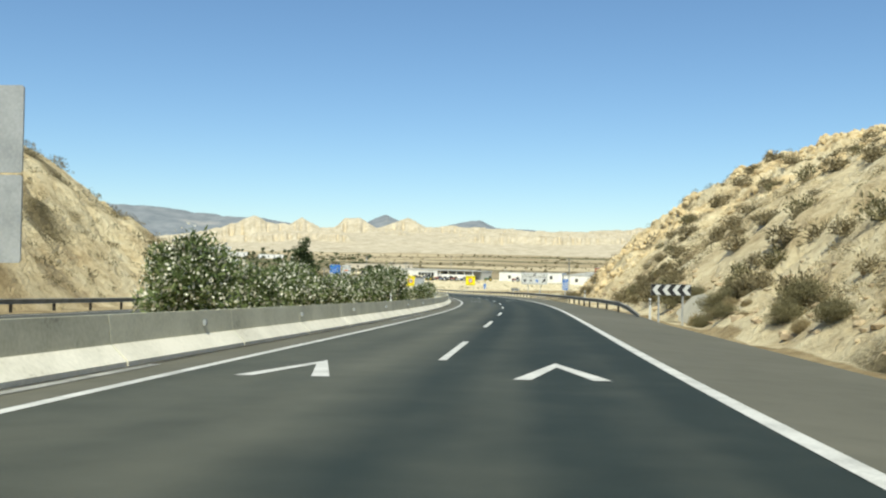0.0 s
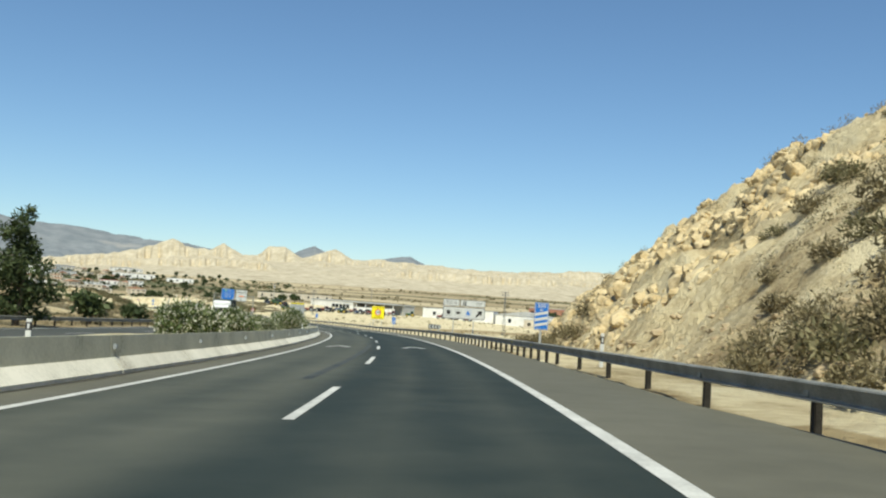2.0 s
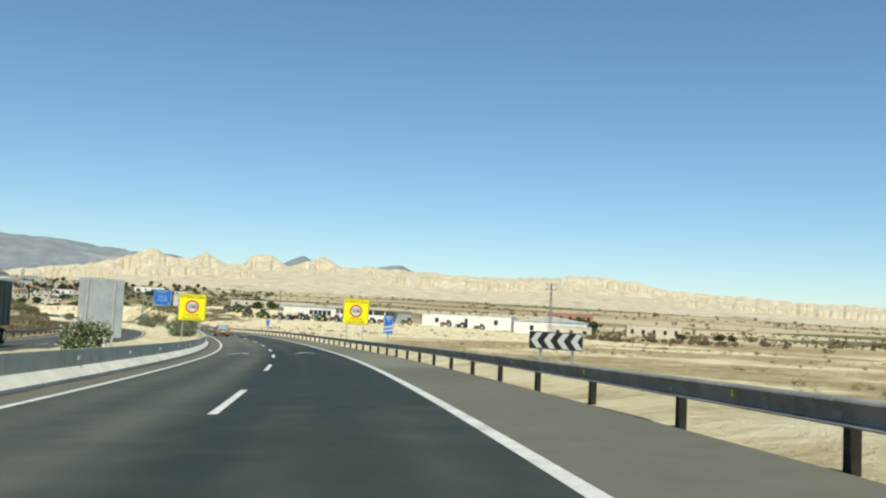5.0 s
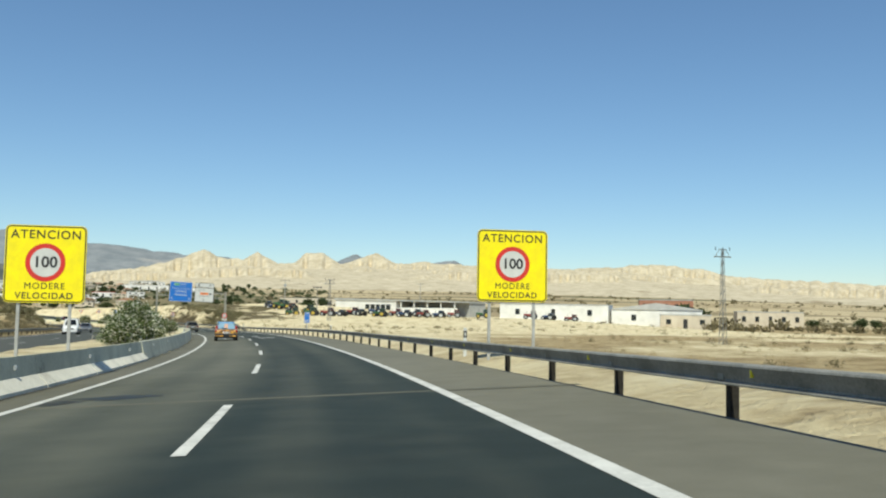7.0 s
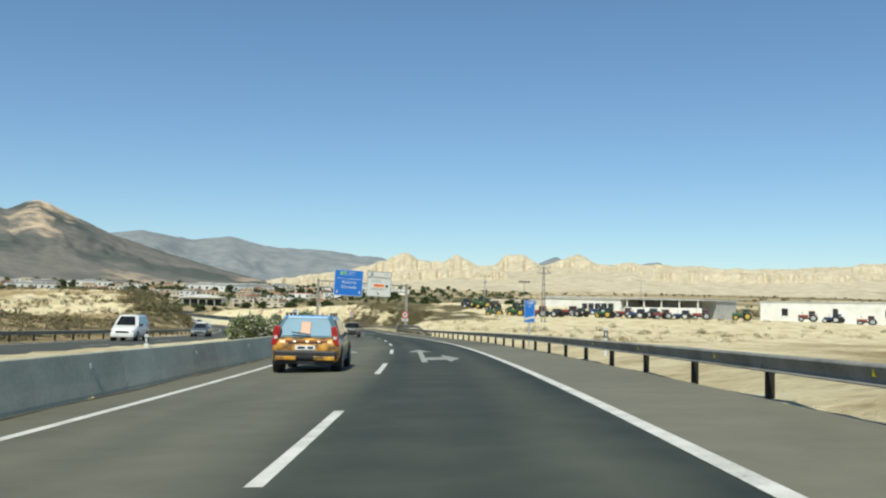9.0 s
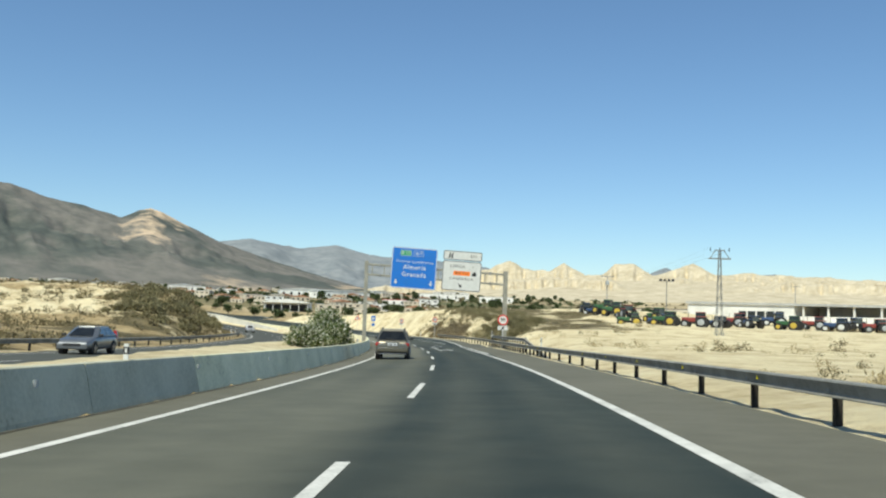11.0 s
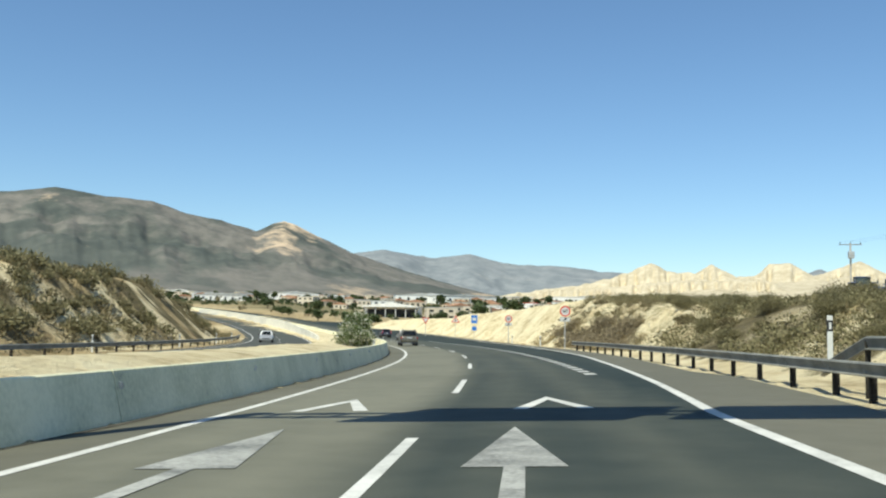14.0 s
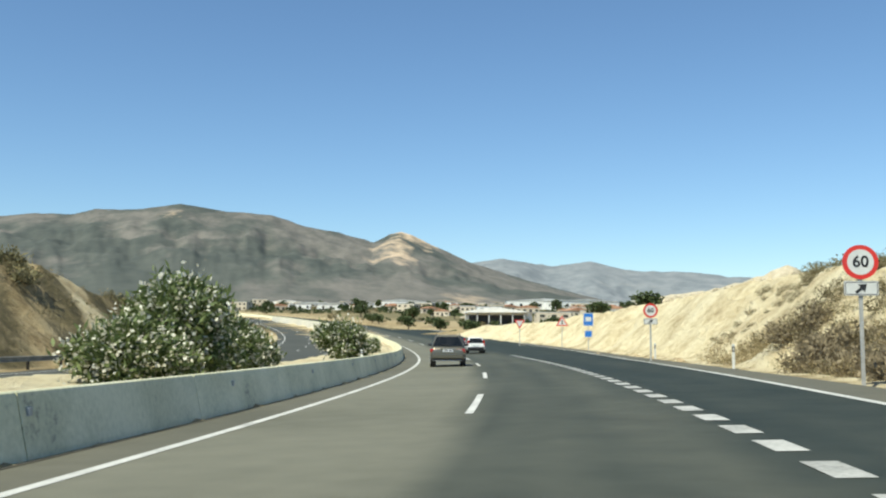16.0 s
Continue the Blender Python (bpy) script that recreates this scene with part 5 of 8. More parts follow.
def gantry():
    t = thing("sign_gantry", "grey steel gantry spanning the carriageway with blue and white direction panels", "sign gantry", m=at_road(381.9, 0, 0))
    fall = rnum(381.9, R_FALL)
    for x, top in ((-5.45, 8.15), (7.95, 7.62)):
        bm = bmesh.new()
        box(bm, (0.36 if x < 0 else 0.4, 0.3, top + 1.2), (x, 0.25, (top - 1.2) / 2), 0.02)
        post = part("column", bm, M_GANTRY, t)
        bm = bmesh.new()
        box(bm, (0.8, 0.8, 0.5), (x, 0.25, -0.1 if x < 0 else 0.1), 0.03)
        part("footing", bm, M_CONCRETE, post, "concrete footing")
    slope = (7.25 - 7.8) / 13.4
    zx = lambda x, z: z + slope * (x + 5.45)
    for z in (7.82, 6.85):
        bm = bmesh.new()
        a = Vector((-5.3, 0.25, zx(-5.3, z)))
        b = Vector((7.85, 0.25, zx(7.85, z)))
        rot = Matrix.Rotation(math.atan2(b.z - a.z, b.x - a.x) * -1, 3, "Y")
        box(bm, ((b - a).length, 0.2, 0.19), (a + b) / 2, 0.015, rot)
        part("beam", bm, M_GANTRY, t)
    for x in (-4.9, -3.75, -2.2, -0.4, 1.45, 3.2, 4.9, 5.95, 7.1):
        bm = bmesh.new()
        box(bm, (0.1, 0.12, 0.86), (x, 0.25, zx(x, 7.33)))
        part("rung", bm, M_GANTRY, t)
    for x in (-4.15, 6.45):
        for z in (7.82, 6.85):
            bm = bmesh.new()
            box(bm, (0.07, 0.3, 0.34), (x, 0.25, zx(x, z)), 0.01)
            box(bm, (0.2, 0.26, 0.25), (x, 0.25, zx(x, z)), 0.01)
            part("clamp", bm, M_STEEL, t)
    tilt = math.degrees(math.atan(slope))
    up = Matrix.Translation((-0.93, 0, 7.56)) @ Matrix.Rotation(radians(-tilt), 4, "Y")
    b = new("blue_panel")
    b.parent = t
    b.matrix_basis = up
    b["label"] = "blue direction panel with white lettering"
    p = panel(b, 4.34, 3.92, 0, None, M_WHITE, M_BLUE, r=0.2, bw=0.06)
    bm = bmesh.new()
    rounded(bm, 1.0, 0.48, -0.022, -0.018, 0.05, (-0.85, 1.42))
    q = part("route_field", bm, M_GREEN, p, "green route field")
    bm = bmesh.new()
    frame_plate(bm, 1.04, 0.52, -0.026, -0.0222, 0.05, 0.03, (-0.85, 1.42))
    part("route_border", bm, M_WHITE, q)
    bm = bmesh.new()
    frame_plate(bm, 0.94, 0.52, -0.026, -0.0205, 0.05, 0.03, (0.37, 1.42))
    part("route_border", bm, M_WHITE, p)
    letters("E-15", 0.4, (-0.85, -0.026, 1.42), M_WHITE, p, spacing=1.05)
    letters("A-7", 0.4, (0.37, -0.026, 1.42), M_WHITE, p, spacing=1.05)
    letters("Puerto Lumbreras", 0.37, (0.05, -0.022, 0.62), M_WHITE, p, spacing=1.28)
    letters("Almería", 0.6, (0.05, -0.022, 0.08), M_WHITE, p, spacing=1.15, bold=0.014)
    letters("Granada", 0.6, (0.03, -0.022, -0.62), M_WHITE, p, spacing=1.15, bold=0.014)
    for x in (-1.66, 1.7):
        arrow(p, x, -1.36, 0.5, 180, M_WHITE)
    b = new("white_panel")
    b.parent = t
    b.matrix_basis = Matrix.Translation((3.68, 0, 7.4)) @ Matrix.Rotation(radians(-tilt), 4, "Y")
    b["label"] = "white exit direction panels with black border"
    p = panel(b, 3.74, 2.86, -0.42, None, M_BLACK, M_WHITE, r=0.2, bw=0.06)
    letters("LORCA", 0.36, (-0.45, -0.022, 0.5), M_BLACK, p, spacing=1.3, bold=0.008)
    bm = bmesh.new()
    frame_plate(bm, 0.62, 0.58, -0.024, -0.0205, 0.02, 0.02, (1.05, 0.5))
    part("symbol_frame", bm, M_BACK, p)
    bm = bmesh.new()
    disc(bm, 0.06, -0.024, -0.0205, (1.05, 0.5), 16)
    part("symbol", bm, M_BLACK, p)
    bm = bmesh.new()
    rounded(bm, 1.6, 0.42, -0.021, -0.018, 0.03, (0.0, -0.16))
    part("route_field", bm, M_ORANGE, p, "orange route field")
    letters("RM-711", 0.38, (0.0, -0.026, -0.16), M_BLACK, p, spacing=1.1)
    flat(p, [(0.98, -0.36), (1.42, -0.36), (1.42, -0.12), (1.32, -0.12), (1.32, 0.04), (1.1, 0.04), (1.1, -0.1), (0.98, -0.1)], M_BLACK, "symbol")
    letters("CARAVACA", 0.36, (-0.02, -0.022, -0.7), M_BLACK, p, spacing=1.3, bold=0.008)
    arrow(p, -0.1, -1.35, 0.5, -135, M_BLACK)
    p = panel(b, 3.74, 0.9, 1.52, None, M_BLACK, M_WHITE, r=0.16, bw=0.06, name="number_panel")
    exit_glyph(p, -1.1, 1.52, 0.55, M_BLACK)
    letters("633", 0.36, (1.05, -0.022, 1.52), M_BLACK, p, spacing=1.3)


gantry()


# ---- delineator posts ----
def delineator(name):
    t = new(name)
    bm = bmesh.new()
    box(bm, (0.12, 0.04, 1.25), (0, 0, 0.38), 0.012)
    part("stem", bm, M_WHITE, t)
    bm = bmesh.new()
    box(bm, (0.124, 0.05, 0.24), (0, 0, 0.78), 0.004)
    b = part("band", bm, M_BLACK, t, "black band")
    bm = bmesh.new()
    box(bm, (0.05, 0.056, 0.15), (0, 0, 0.78))
    part("reflector", bm, M_WHITE, b)
    return tagged(t, "white roadside delineator post with black band", "delineator", "delineator posts")


proto = delineator("delineator")
proto.matrix_basis = at_road(50.0, 7.95, 0.1)
for s, l, z in ((85.2, 7.7, 0.1), (122.5, 7.1, 0), (220.7, 7.1, 0), (271.5, 7.2, 0), (364, 8.6, 0.1), (463.5, 10.6, 0), (486, 12.3, 0), (392.8, 8.2, 0.55)):
    copy_thing(proto, at_road(s, l, z))
for s in (44.4, 70, 118, 166, 262, 310, 358, 422.8, 462):
    c = copy_thing(proto, at_road(s, -5.09, 0.55) @ Matrix.Diagonal((0.8, 0.8, 0.55, 1)))
    tagged(c, "short black and white delineator fixed on the median barrier")
for s in (18, 60, 90, 430, 455, 480, 505):
    copy_thing(proto, at_road(s, -22.9, 0.1))


# ---- plants ----
def leaf_cloud(n, lumps, size, seed, drop=0.0, up=0.3):
    """n leaf quads on the shells of several lumps (centre, radii): vertices and faces."""
    r = np.random.default_rng(seed)
    w = np.array([a * b * c for _, (a, b, c) in lumps]) ** (2 / 3)
    pick = r.choice(len(lumps), n, p=w / w.sum())
    d = r.normal(size=(n, 3))
    d /= np.linalg.norm(d, axis=1)[:, None]
    rad = r.random(n) ** 0.35
    c = np.array([q[0] for q in lumps])[pick]
    k = np.array([q[1] for q in lumps])[pick]
    p = c + d * k * rad[:, None] * (1 + 0.16 * r.normal(size=(n, 1)))
    p[:, 2] = np.maximum(p[:, 2], drop)
    axis_ = d * 0.7 + r.normal(size=(n, 3)) * 0.6
    axis_[:, 2] += up
    axis_ /= np.linalg.norm(axis_, axis=1)[:, None]
    side = np.cross(axis_, r.normal(size=(n, 3)))
    side /= np.linalg.norm(side, axis=1)[:, None] + 1e-9
    ln = size[0] * (0.6 + 0.8 * r.random((n, 1)))
    wd = size[1] * (0.6 + 0.8 * r.random((n, 1)))
    v = np.stack([p - axis_ * ln / 2, p + side * wd / 2, p + axis_ * ln / 2, p - side * wd / 2], 1).reshape(-1, 3)
    f = np.arange(4 * n).reshape(n, 4)
    return v, f


def lumps_for(seed, w, d, h, n, low=0.25):
    r = np.random.default_rng(seed)
    out = []
    for i in range(n):
        a = r.random() * 6.283
        q = r.random() ** 0.5
        z = low * h + (1 - low) * h * r.random() * (1 - 0.45 * q)
        k = 0.30 + 0.18 * r.random()
        out.append(((math.cos(a) * q * w * 0.34, math.sin(a) * q * d * 0.34, z * 0.78), (w * k * 0.62, d * k * 0.62, h * k * 0.55)))
    out.append(((0, 0, h * 0.45), (w * 0.34, d * 0.34, h * 0.42)))
    return out


def stems(seed, w, h, n, r0):
    r = np.random.default_rng(seed)
    bm = bmesh.new()
    for i in range(n):
        a = r.random() * 6.283
        b = (math.cos(a) * w * 0.25 * r.random(), math.sin(a) * w * 0.25 * r.random(), h * (0.45 + 0.3 * r.random()))
        rod(bm, (b[0] * 0.2, b[1] * 0.2, -0.3), b, r0, 6, r0 * 0.35)
    return bm


def oleander(seed, w, d, h, leaves, flowers, label):
    t = new("oleander_bush")
    part("stems", stems(seed, w, h, 7, 0.05), M_BARK, t)
    lu = lumps_for(seed, w, d, h, 13)
    v, f = leaf_cloud(int(leaves * 1.15), lu, (0.25, 0.07), seed, 0.05)
    part("crown", mesh_np("crown", v, f), M_LEAF, t, "dense dark green leaves")
    lu2 = [(c, tuple(1.07 * q for q in k)) for c, k in lu]
    r = np.random.default_rng(seed + 5)
    v, f = leaf_cloud(int(flowers * 2.0), lu2, (0.1, 0.09), seed + 1, 0.25, 0.1)
    part("blossoms", mesh_np("blossoms", v, f), M_FLOWER, t, "clusters of white blossoms")
    return tagged(t, label, "bush", "oleanders in the median")


OL = "white-flowering oleander bush on the median behind the concrete barrier"
olea = [oleander(11, 3.4, 2.6, 2.6, 5200, 1500, OL), oleander(23, 3.0, 2.4, 2.2, 4600, 1400, OL), oleander(37, 3.8, 2.8, 3.0, 6200, 1700, OL), oleander(51, 2.6, 2.2, 2.0, 4000, 1100, OL)]
OLEANDERS = [(24, -7.4, 1.0, 2), (27, -7.0, 0.85, 0), (30, -7.8, 0.95, 1), (33, -7.4, 1.05, 0), (36.5, -8.0, 0.9, 2), (40, -7.4, 0.9, 1), (43.5, -7.6, 1.0, 0), (47, -8.0, 1.05, 3), (51, -7.4, 0.95, 1), (55, -7.6, 1.0, 2),
             (59, -7.8, 1.0, 0), (62.5, -7.6, 1.05, 2), (65, -7.5, 0.9, 1),
             (90, -7.5, 0.8, 3), (93.5, -7.8, 0.95, 1), (96.5, -7.6, 0.8, 0), (104, -7.6, 0.85, 1), (107.5, -7.8, 0.8, 0), (119, -7.6, 0.6, 3), (144.5, -7.6, 0.9, 2), (147.5, -7.8, 0.95, 1), (172, -7.0, 0.75, 3),
             (241, -7.2, 1.0, 0), (244.5, -7.3, 1.1, 2), (248.5, -7.4, 1.05, 1), (252.6, -7.2, 1.0, 2), (289, -7.4, 0.8, 3), (293, -7.5, 0.9, 1),
             (349, -7.6, 0.95, 1), (352, -7.9, 0.9, 3), (357.5, -7.5, 1.1, 0), (361, -7.3, 1.2, 2), (365, -7.2, 1.0, 1),
             (443, -7.4, 1.0, 1), (446, -7.5, 1.15, 2), (449.5, -7.4, 1.1, 1), (452.5, -7.6, 1.0, 0), (473.5, -7.4, 1.2, 3), (476, -7.2, 0.9, 1), (505, -7.6, 0.7, 3)]
rr = random.Random(4)
used = set()
for s, l, k, i in OLEANDERS:
    m = at_road(s, l, 0.28) @ Matrix.Rotation(rr.random() * 6.28, 4, "Z") @ Matrix.Diagonal((k, k, k * (0.92 + 0.16 * rr.random()), 1))
    if i in used:
        copy_thing(olea[i], m)
    else:
        olea[i].matrix_basis = m
        used.add(i)


def put_on_ground(x, y):
    return float(ground_level(np.array([x]), np.array([y]))[0][0])


def shrub(seed, w, h, n, material, label):
    t = new("shrub")
    part("stems", stems(seed, w, h, 5, 0.03), M_BARK, t)
    v, f = leaf_cloud(n, lumps_for(seed, w, w, h, 9, 0.1), (0.12, 0.035), seed, 0.0, 0.5)
    part("crown", mesh_np("crown", v, f), material, t)
    return tagged(t, label, "shrub", "dry shrubs")


shr = [shrub(61, 2.6, 1.9, 8200, M_GREENSCRUB, "olive-brown dry shrub on the cutting"), shrub(67, 1.8, 1.2, 4600, M_DRYLEAF, "straw-coloured dry shrub on the bank"), shrub(71, 2.0, 1.3, 5200, M_OLIVE, "low olive-brown shrub on the bank")]
SHRUBS = [(54.2, 10.0, 0.75, 0), (56.3, 10.2, 0.8, 2), (58.6, 10.1, 0.75, 0), (61.5, 10.2, 0.7, 2), (52.9, 10.9, 0.7, 0), (45.6, 10.6, 1.0, 0), (44.0, 10.3, 0.9, 2), (46.6, 11.6, 0.9, 0), (42.6, 11.0, 0.9, 0), (40.6, 10.8, 0.9, 2), (43.5, 9.5, 0.6, 0), (45.6, 9.6, 0.7, 1), (38.2, 9.4, 0.55, 0), (29.0, 9.7, 0.7, 1), (26.4, 9.9, 0.65, 0), (39.8, 9.9, 0.75, 1), (41.4, 10.2, 0.85, 0), (36.2, 9.6, 0.6, 1), (31.6, 9.9, 0.8, 0), (33, 11.0, 0.85, 0), (38, 10.2, 0.5, 1), (42, 10.2, 0.6, 1), (45, 10.0, 0.5, 2), (24, 10.6, 0.6, 1), (61, 10.6, 0.6, 0), (66, 11.0, 0.8, 1), (72, 12.5, 0.9, 2), (57, 10.2, 0.5, 1),
          (98, 10.6, 0.8, 0), (105, 10.8, 0.9, 1), (112, 11.0, 0.9, 2), (116, 11.2, 1.1, 0), (122, 11.2, 0.9, 2), (127, 11.6, 0.8, 1),
          (398, 11.5, 0.9, 0), (400, 12.8, 1.1, 0), (403, 11.9, 0.9, 2), (406, 13.2, 1.2, 0), (409, 14.5, 1.2, 0), (414, 11.6, 0.9, 0), (418, 12.8, 1.1, 2), (423, 14.2, 1.2, 0), (427, 13.4, 1.0, 2), (408, 17.5, 1.2, 0), (415, 19.5, 1.2, 0), (423, 20.5, 1.2, 2), (435, 19.8, 1.2, 0), (400, 15.6, 1.1, 0), (411, 12.2, 1.0, 2), (416, 14.0, 1.3, 0), (421, 12.6, 1.1, 0), (425, 15.5, 1.4, 0), (430, 13.8, 1.1, 2), (436, 15.8, 1.3, 0), (442, 17, 1.2, 0), (412, 17, 1.3, 0), (420, 18, 1.2, 2), (404, 16, 1.2, 0), (395, 14, 1.1, 2), (431, 19, 1.3, 0), (388, 12.5, 0.9, 2),
          (447, 12.3, 0.9, 2), (451, 12.6, 1.0, 1), (455, 12.8, 0.9, 2), (461, 13.3, 0.6, 2), (466, 13.6, 0.6, 1), (473, 14.0, 0.6, 2), (443, 12.2, 0.8, 1)]
used = set()


def yard_edge(s):
    """Scrub ends here, where the open ground of the tractor yard begins."""
    return 12.6 + 0.31 * (s - 396)


for s, l, k, i in SHRUBS:
    if 380 < s < 445 and l > yard_edge(s):
        continue
    if 94 < s < 130 or 386 < s < 444:
        k, i = (k * 0.55, max(i, 1)) if s < 130 else (k * 0.72, i)
    p = on_road(s, l)
    z = put_on_ground(p.x, p.y) - 0.1
    m = pose(p.x, p.y, z, 0, 0, rr.random() * 360) @ Matrix.Diagonal((k, k, k, 1))
    if i in used:
        copy_thing(shr[i], m)
    else:
        shr[i].matrix_basis = m
        used.add(i)


def scatter(name, label, material, n, seed, region, size, blades, blade, low=0.5, up=0.5, setback=0.4):
    """Many small tufts on the ground, as one object."""
    r = np.random.default_rng(seed)
    s = region[0] + (region[1] - region[0]) * r.random(n)
    l = region[2] + (region[3] - region[2]) * r.random(n) ** 1.3
    h = np.interp(s, RS, R_HEAD)
    x = np.interp(s, RS, R_X) + np.cos(h) * l
    y = np.interp(s, RS, R_Y) + np.sin(h) * l
    keep = fbm(x, y, 14, 3) + 0.5 * r.random(n) > low
    x, y = x[keep], y[keep]
    z, s2, l2, er = ground_level(x, y)
    ok = (l2 > er + np.where(s2 > 428, setback, min(setback, 1.5))) | (l2 < -23.5)
    if name.startswith("plateau"):
        ok &= (s2 > 445) | (l2 < yard_edge(s2))
    x, y, z = x[ok], y[ok], z[ok]
    vs, fs, c = [], [], 0
    for t in range(4):
        v, f = leaf_cloud(blades, [((0, 0, 0.2), (0.5, 0.5, 0.36)), ((0.25, 0.1, 0.12), (0.35, 0.35, 0.28)), ((-0.2, -0.2, 0.14), (0.35, 0.35, 0.3))], blade, seed + t, 0.0, up)
        idx = np.arange(t, len(x), 4)
        k = size * (0.4 + 1.1 * r.random(len(idx)))
        a = r.random(len(idx)) * 6.283
        ca, sa = np.cos(a), np.sin(a)
        vx = (v[None, :, 0] * ca[:, None] - v[None, :, 1] * sa[:, None]) * k[:, None] + x[idx, None]
        vy = (v[None, :, 0] * sa[:, None] + v[None, :, 1] * ca[:, None]) * k[:, None] + y[idx, None]
        vz = v[None, :, 2] * k[:, None] + z[idx, None] - 0.03
        vs.append(np.stack([vx, vy, vz], -1).reshape(-1, 3))
        ff = (f[None] + (np.arange(len(idx)) * len(v))[:, None, None]).reshape(-1, 4) + c
        fs.append(ff)
        c += len(idx) * len(v)
    me = mesh_np(name, np.concatenate(vs), np.concatenate(fs))
    tagged(part(name, me, material), label, "scrub", kind="stuff")


scatter("hill_scrub", "grey-brown dry scrub tufts on the rocky cutting", M_HILLSCRUB, 4200, 3, (5, 140, 11, 48), 0.72, 74, (0.13, 0.05), 0.0, 0.3)
scatter("hill_mounds", "rounded grey-brown shrubs on the rocky cutting", M_HILLSCRUB, 260, 5, (15, 96, 11, 46), 1.3, 420, (0.17, 0.05), -0.5, 0.35)
scatter("hill_bushes", "dark olive shrubs on the rocky cutting", M_GREENSCRUB, 80, 6, (15, 92, 10.5, 40), 1.3, 420, (0.15, 0.05), -0.5, 0.35)
scatter("foot_shrubs", "low grey-olive shrubs at the foot of the rock", M_OLIVE, 120, 7, (60, 130, 9.6, 12.2), 1.3, 420, (0.13, 0.04), -0.3, 0.35)
scatter("hill_grass", "straw-coloured dry grass on the rocky cutting", M_DRYLEAF, 3600, 9, (5, 140, 10, 50), 0.55, 40, (0.16, 0.04), -0.1)
scatter("field_scrub", "dry scrub in the field beyond the guard rail", M_DRYLEAF, 2600, 15, (125, 440, 12, 120), 0.7, 46, (0.24, 0.05), 0.25)
scatter("field_shrubs", "low olive scrub beyond the guard rail", M_OLIVE, 500, 19, (180, 440, 14, 130), 1.0, 100, (0.18, 0.06), 0.3)
scatter("plateau_scrub", "dense olive-green scrub on the ground above the cutting", M_GREENSCRUB, 2300, 41, (396, 480, 10, 30), 0.95, 85, (0.13, 0.065), -0.1, 0.0, 7.0)
scatter("plateau_grass", "brown dry scrub on the ground above the cutting", M_OLIVE, 1900, 43, (396, 560, 11, 38), 0.8, 70, (0.12, 0.055), -0.1, 0.1, 7.5)
scatter("cutting_scrub", "dry tufts on the cream cutting", M_GREENSCRUB, 1100, 23, (430, 505, 11, 20), 0.7, 80, (0.1, 0.045), 0.42, 0.2)
scatter("cutting_brush", "straw and brown dry brush at the foot of the cutting", M_DRYLEAF, 520, 47, (438, 500, 10.5, 14.5), 1.1, 130, (0.09, 0.03), 0.1, 0.5)
scatter("face_tufts", "brown-grey tufts rooted in the face of the cream cutting", M_OLIVE, 300, 57, (440, 466, 12.5, 19), 0.75, 80, (0.1, 0.045), -0.1, 0.1, 1.5)
scatter("foot_brush", "tall grey-brown dry brush along the foot of the cutting", M_FOOTBRUSH, 130, 59, (436, 458, 11.2, 12.8), 1.15, 300, (0.1, 0.022), -0.1, 0.6, 0.8)
scatter("foot_mounds", "rounded grey-brown dry bushes along the foot of the cutting", M_FOOTBRUSH, 70, 63, (438, 463, 11.6, 13.8), 1.7, 620, (0.12, 0.04), -0.4, 0.3, 1.0)
scatter("face_clumps", "brown clumps rooted in the face of the cutting", M_OLIVE, 150, 65, (446, 484, 12.8, 19), 0.8, 320, (0.11, 0.045), -0.2, 0.2, 1.5)
scatter("crest_scrub", "olive scrub along the crest of the cutting", M_GREENSCRUB, 230, 61, (440, 474, 17, 26), 1.0, 120, (0.1, 0.04), -0.1, 0.1, 6.5)
scatter("rock_scrub", "dark dry tufts in the broken rock of the cutting", M_HILLSCRUB, 420, 49, (66, 136, 10.5, 28), 0.75, 90, (0.12, 0.045), -0.4, 0.2)
scatter("bank_brush", "dark brown brush on the steep bank across the oncoming carriageway", M_OLIVE, 620, 51, (405, 520, -25.5, -38), 1.0, 80, (0.14, 0.06), -0.3, 0.2)
scatter("bank_bushes", "green-brown bushes on the steep bank across the oncoming carriageway", M_GREENSCRUB, 190, 53, (402, 520, -26, -37), 1.75, 420, (0.17, 0.06), 0.0, 0.3)
scatter("bank_scrub", "brown scrub on the bank across the oncoming carriageway", M_OLIVE, 4200, 27, (150, 540, -24, -75), 1.1, 40, (0.24, 0.1), -0.1)
scatter("bank_grass", "dry straw grass on the bank across the oncoming carriageway", M_DRYLEAF, 1500, 31, (0, 540, -24, -60), 0.8, 46, (0.24, 0.045), 0.1)
scatter("left_hill_scrub", "grey scrub on the hill across the oncoming carriageway", M_OLIVE, 1600, 35, (-10, 95, -26, -56), 1.0, 50, (0.2, 0.06), 0.15)


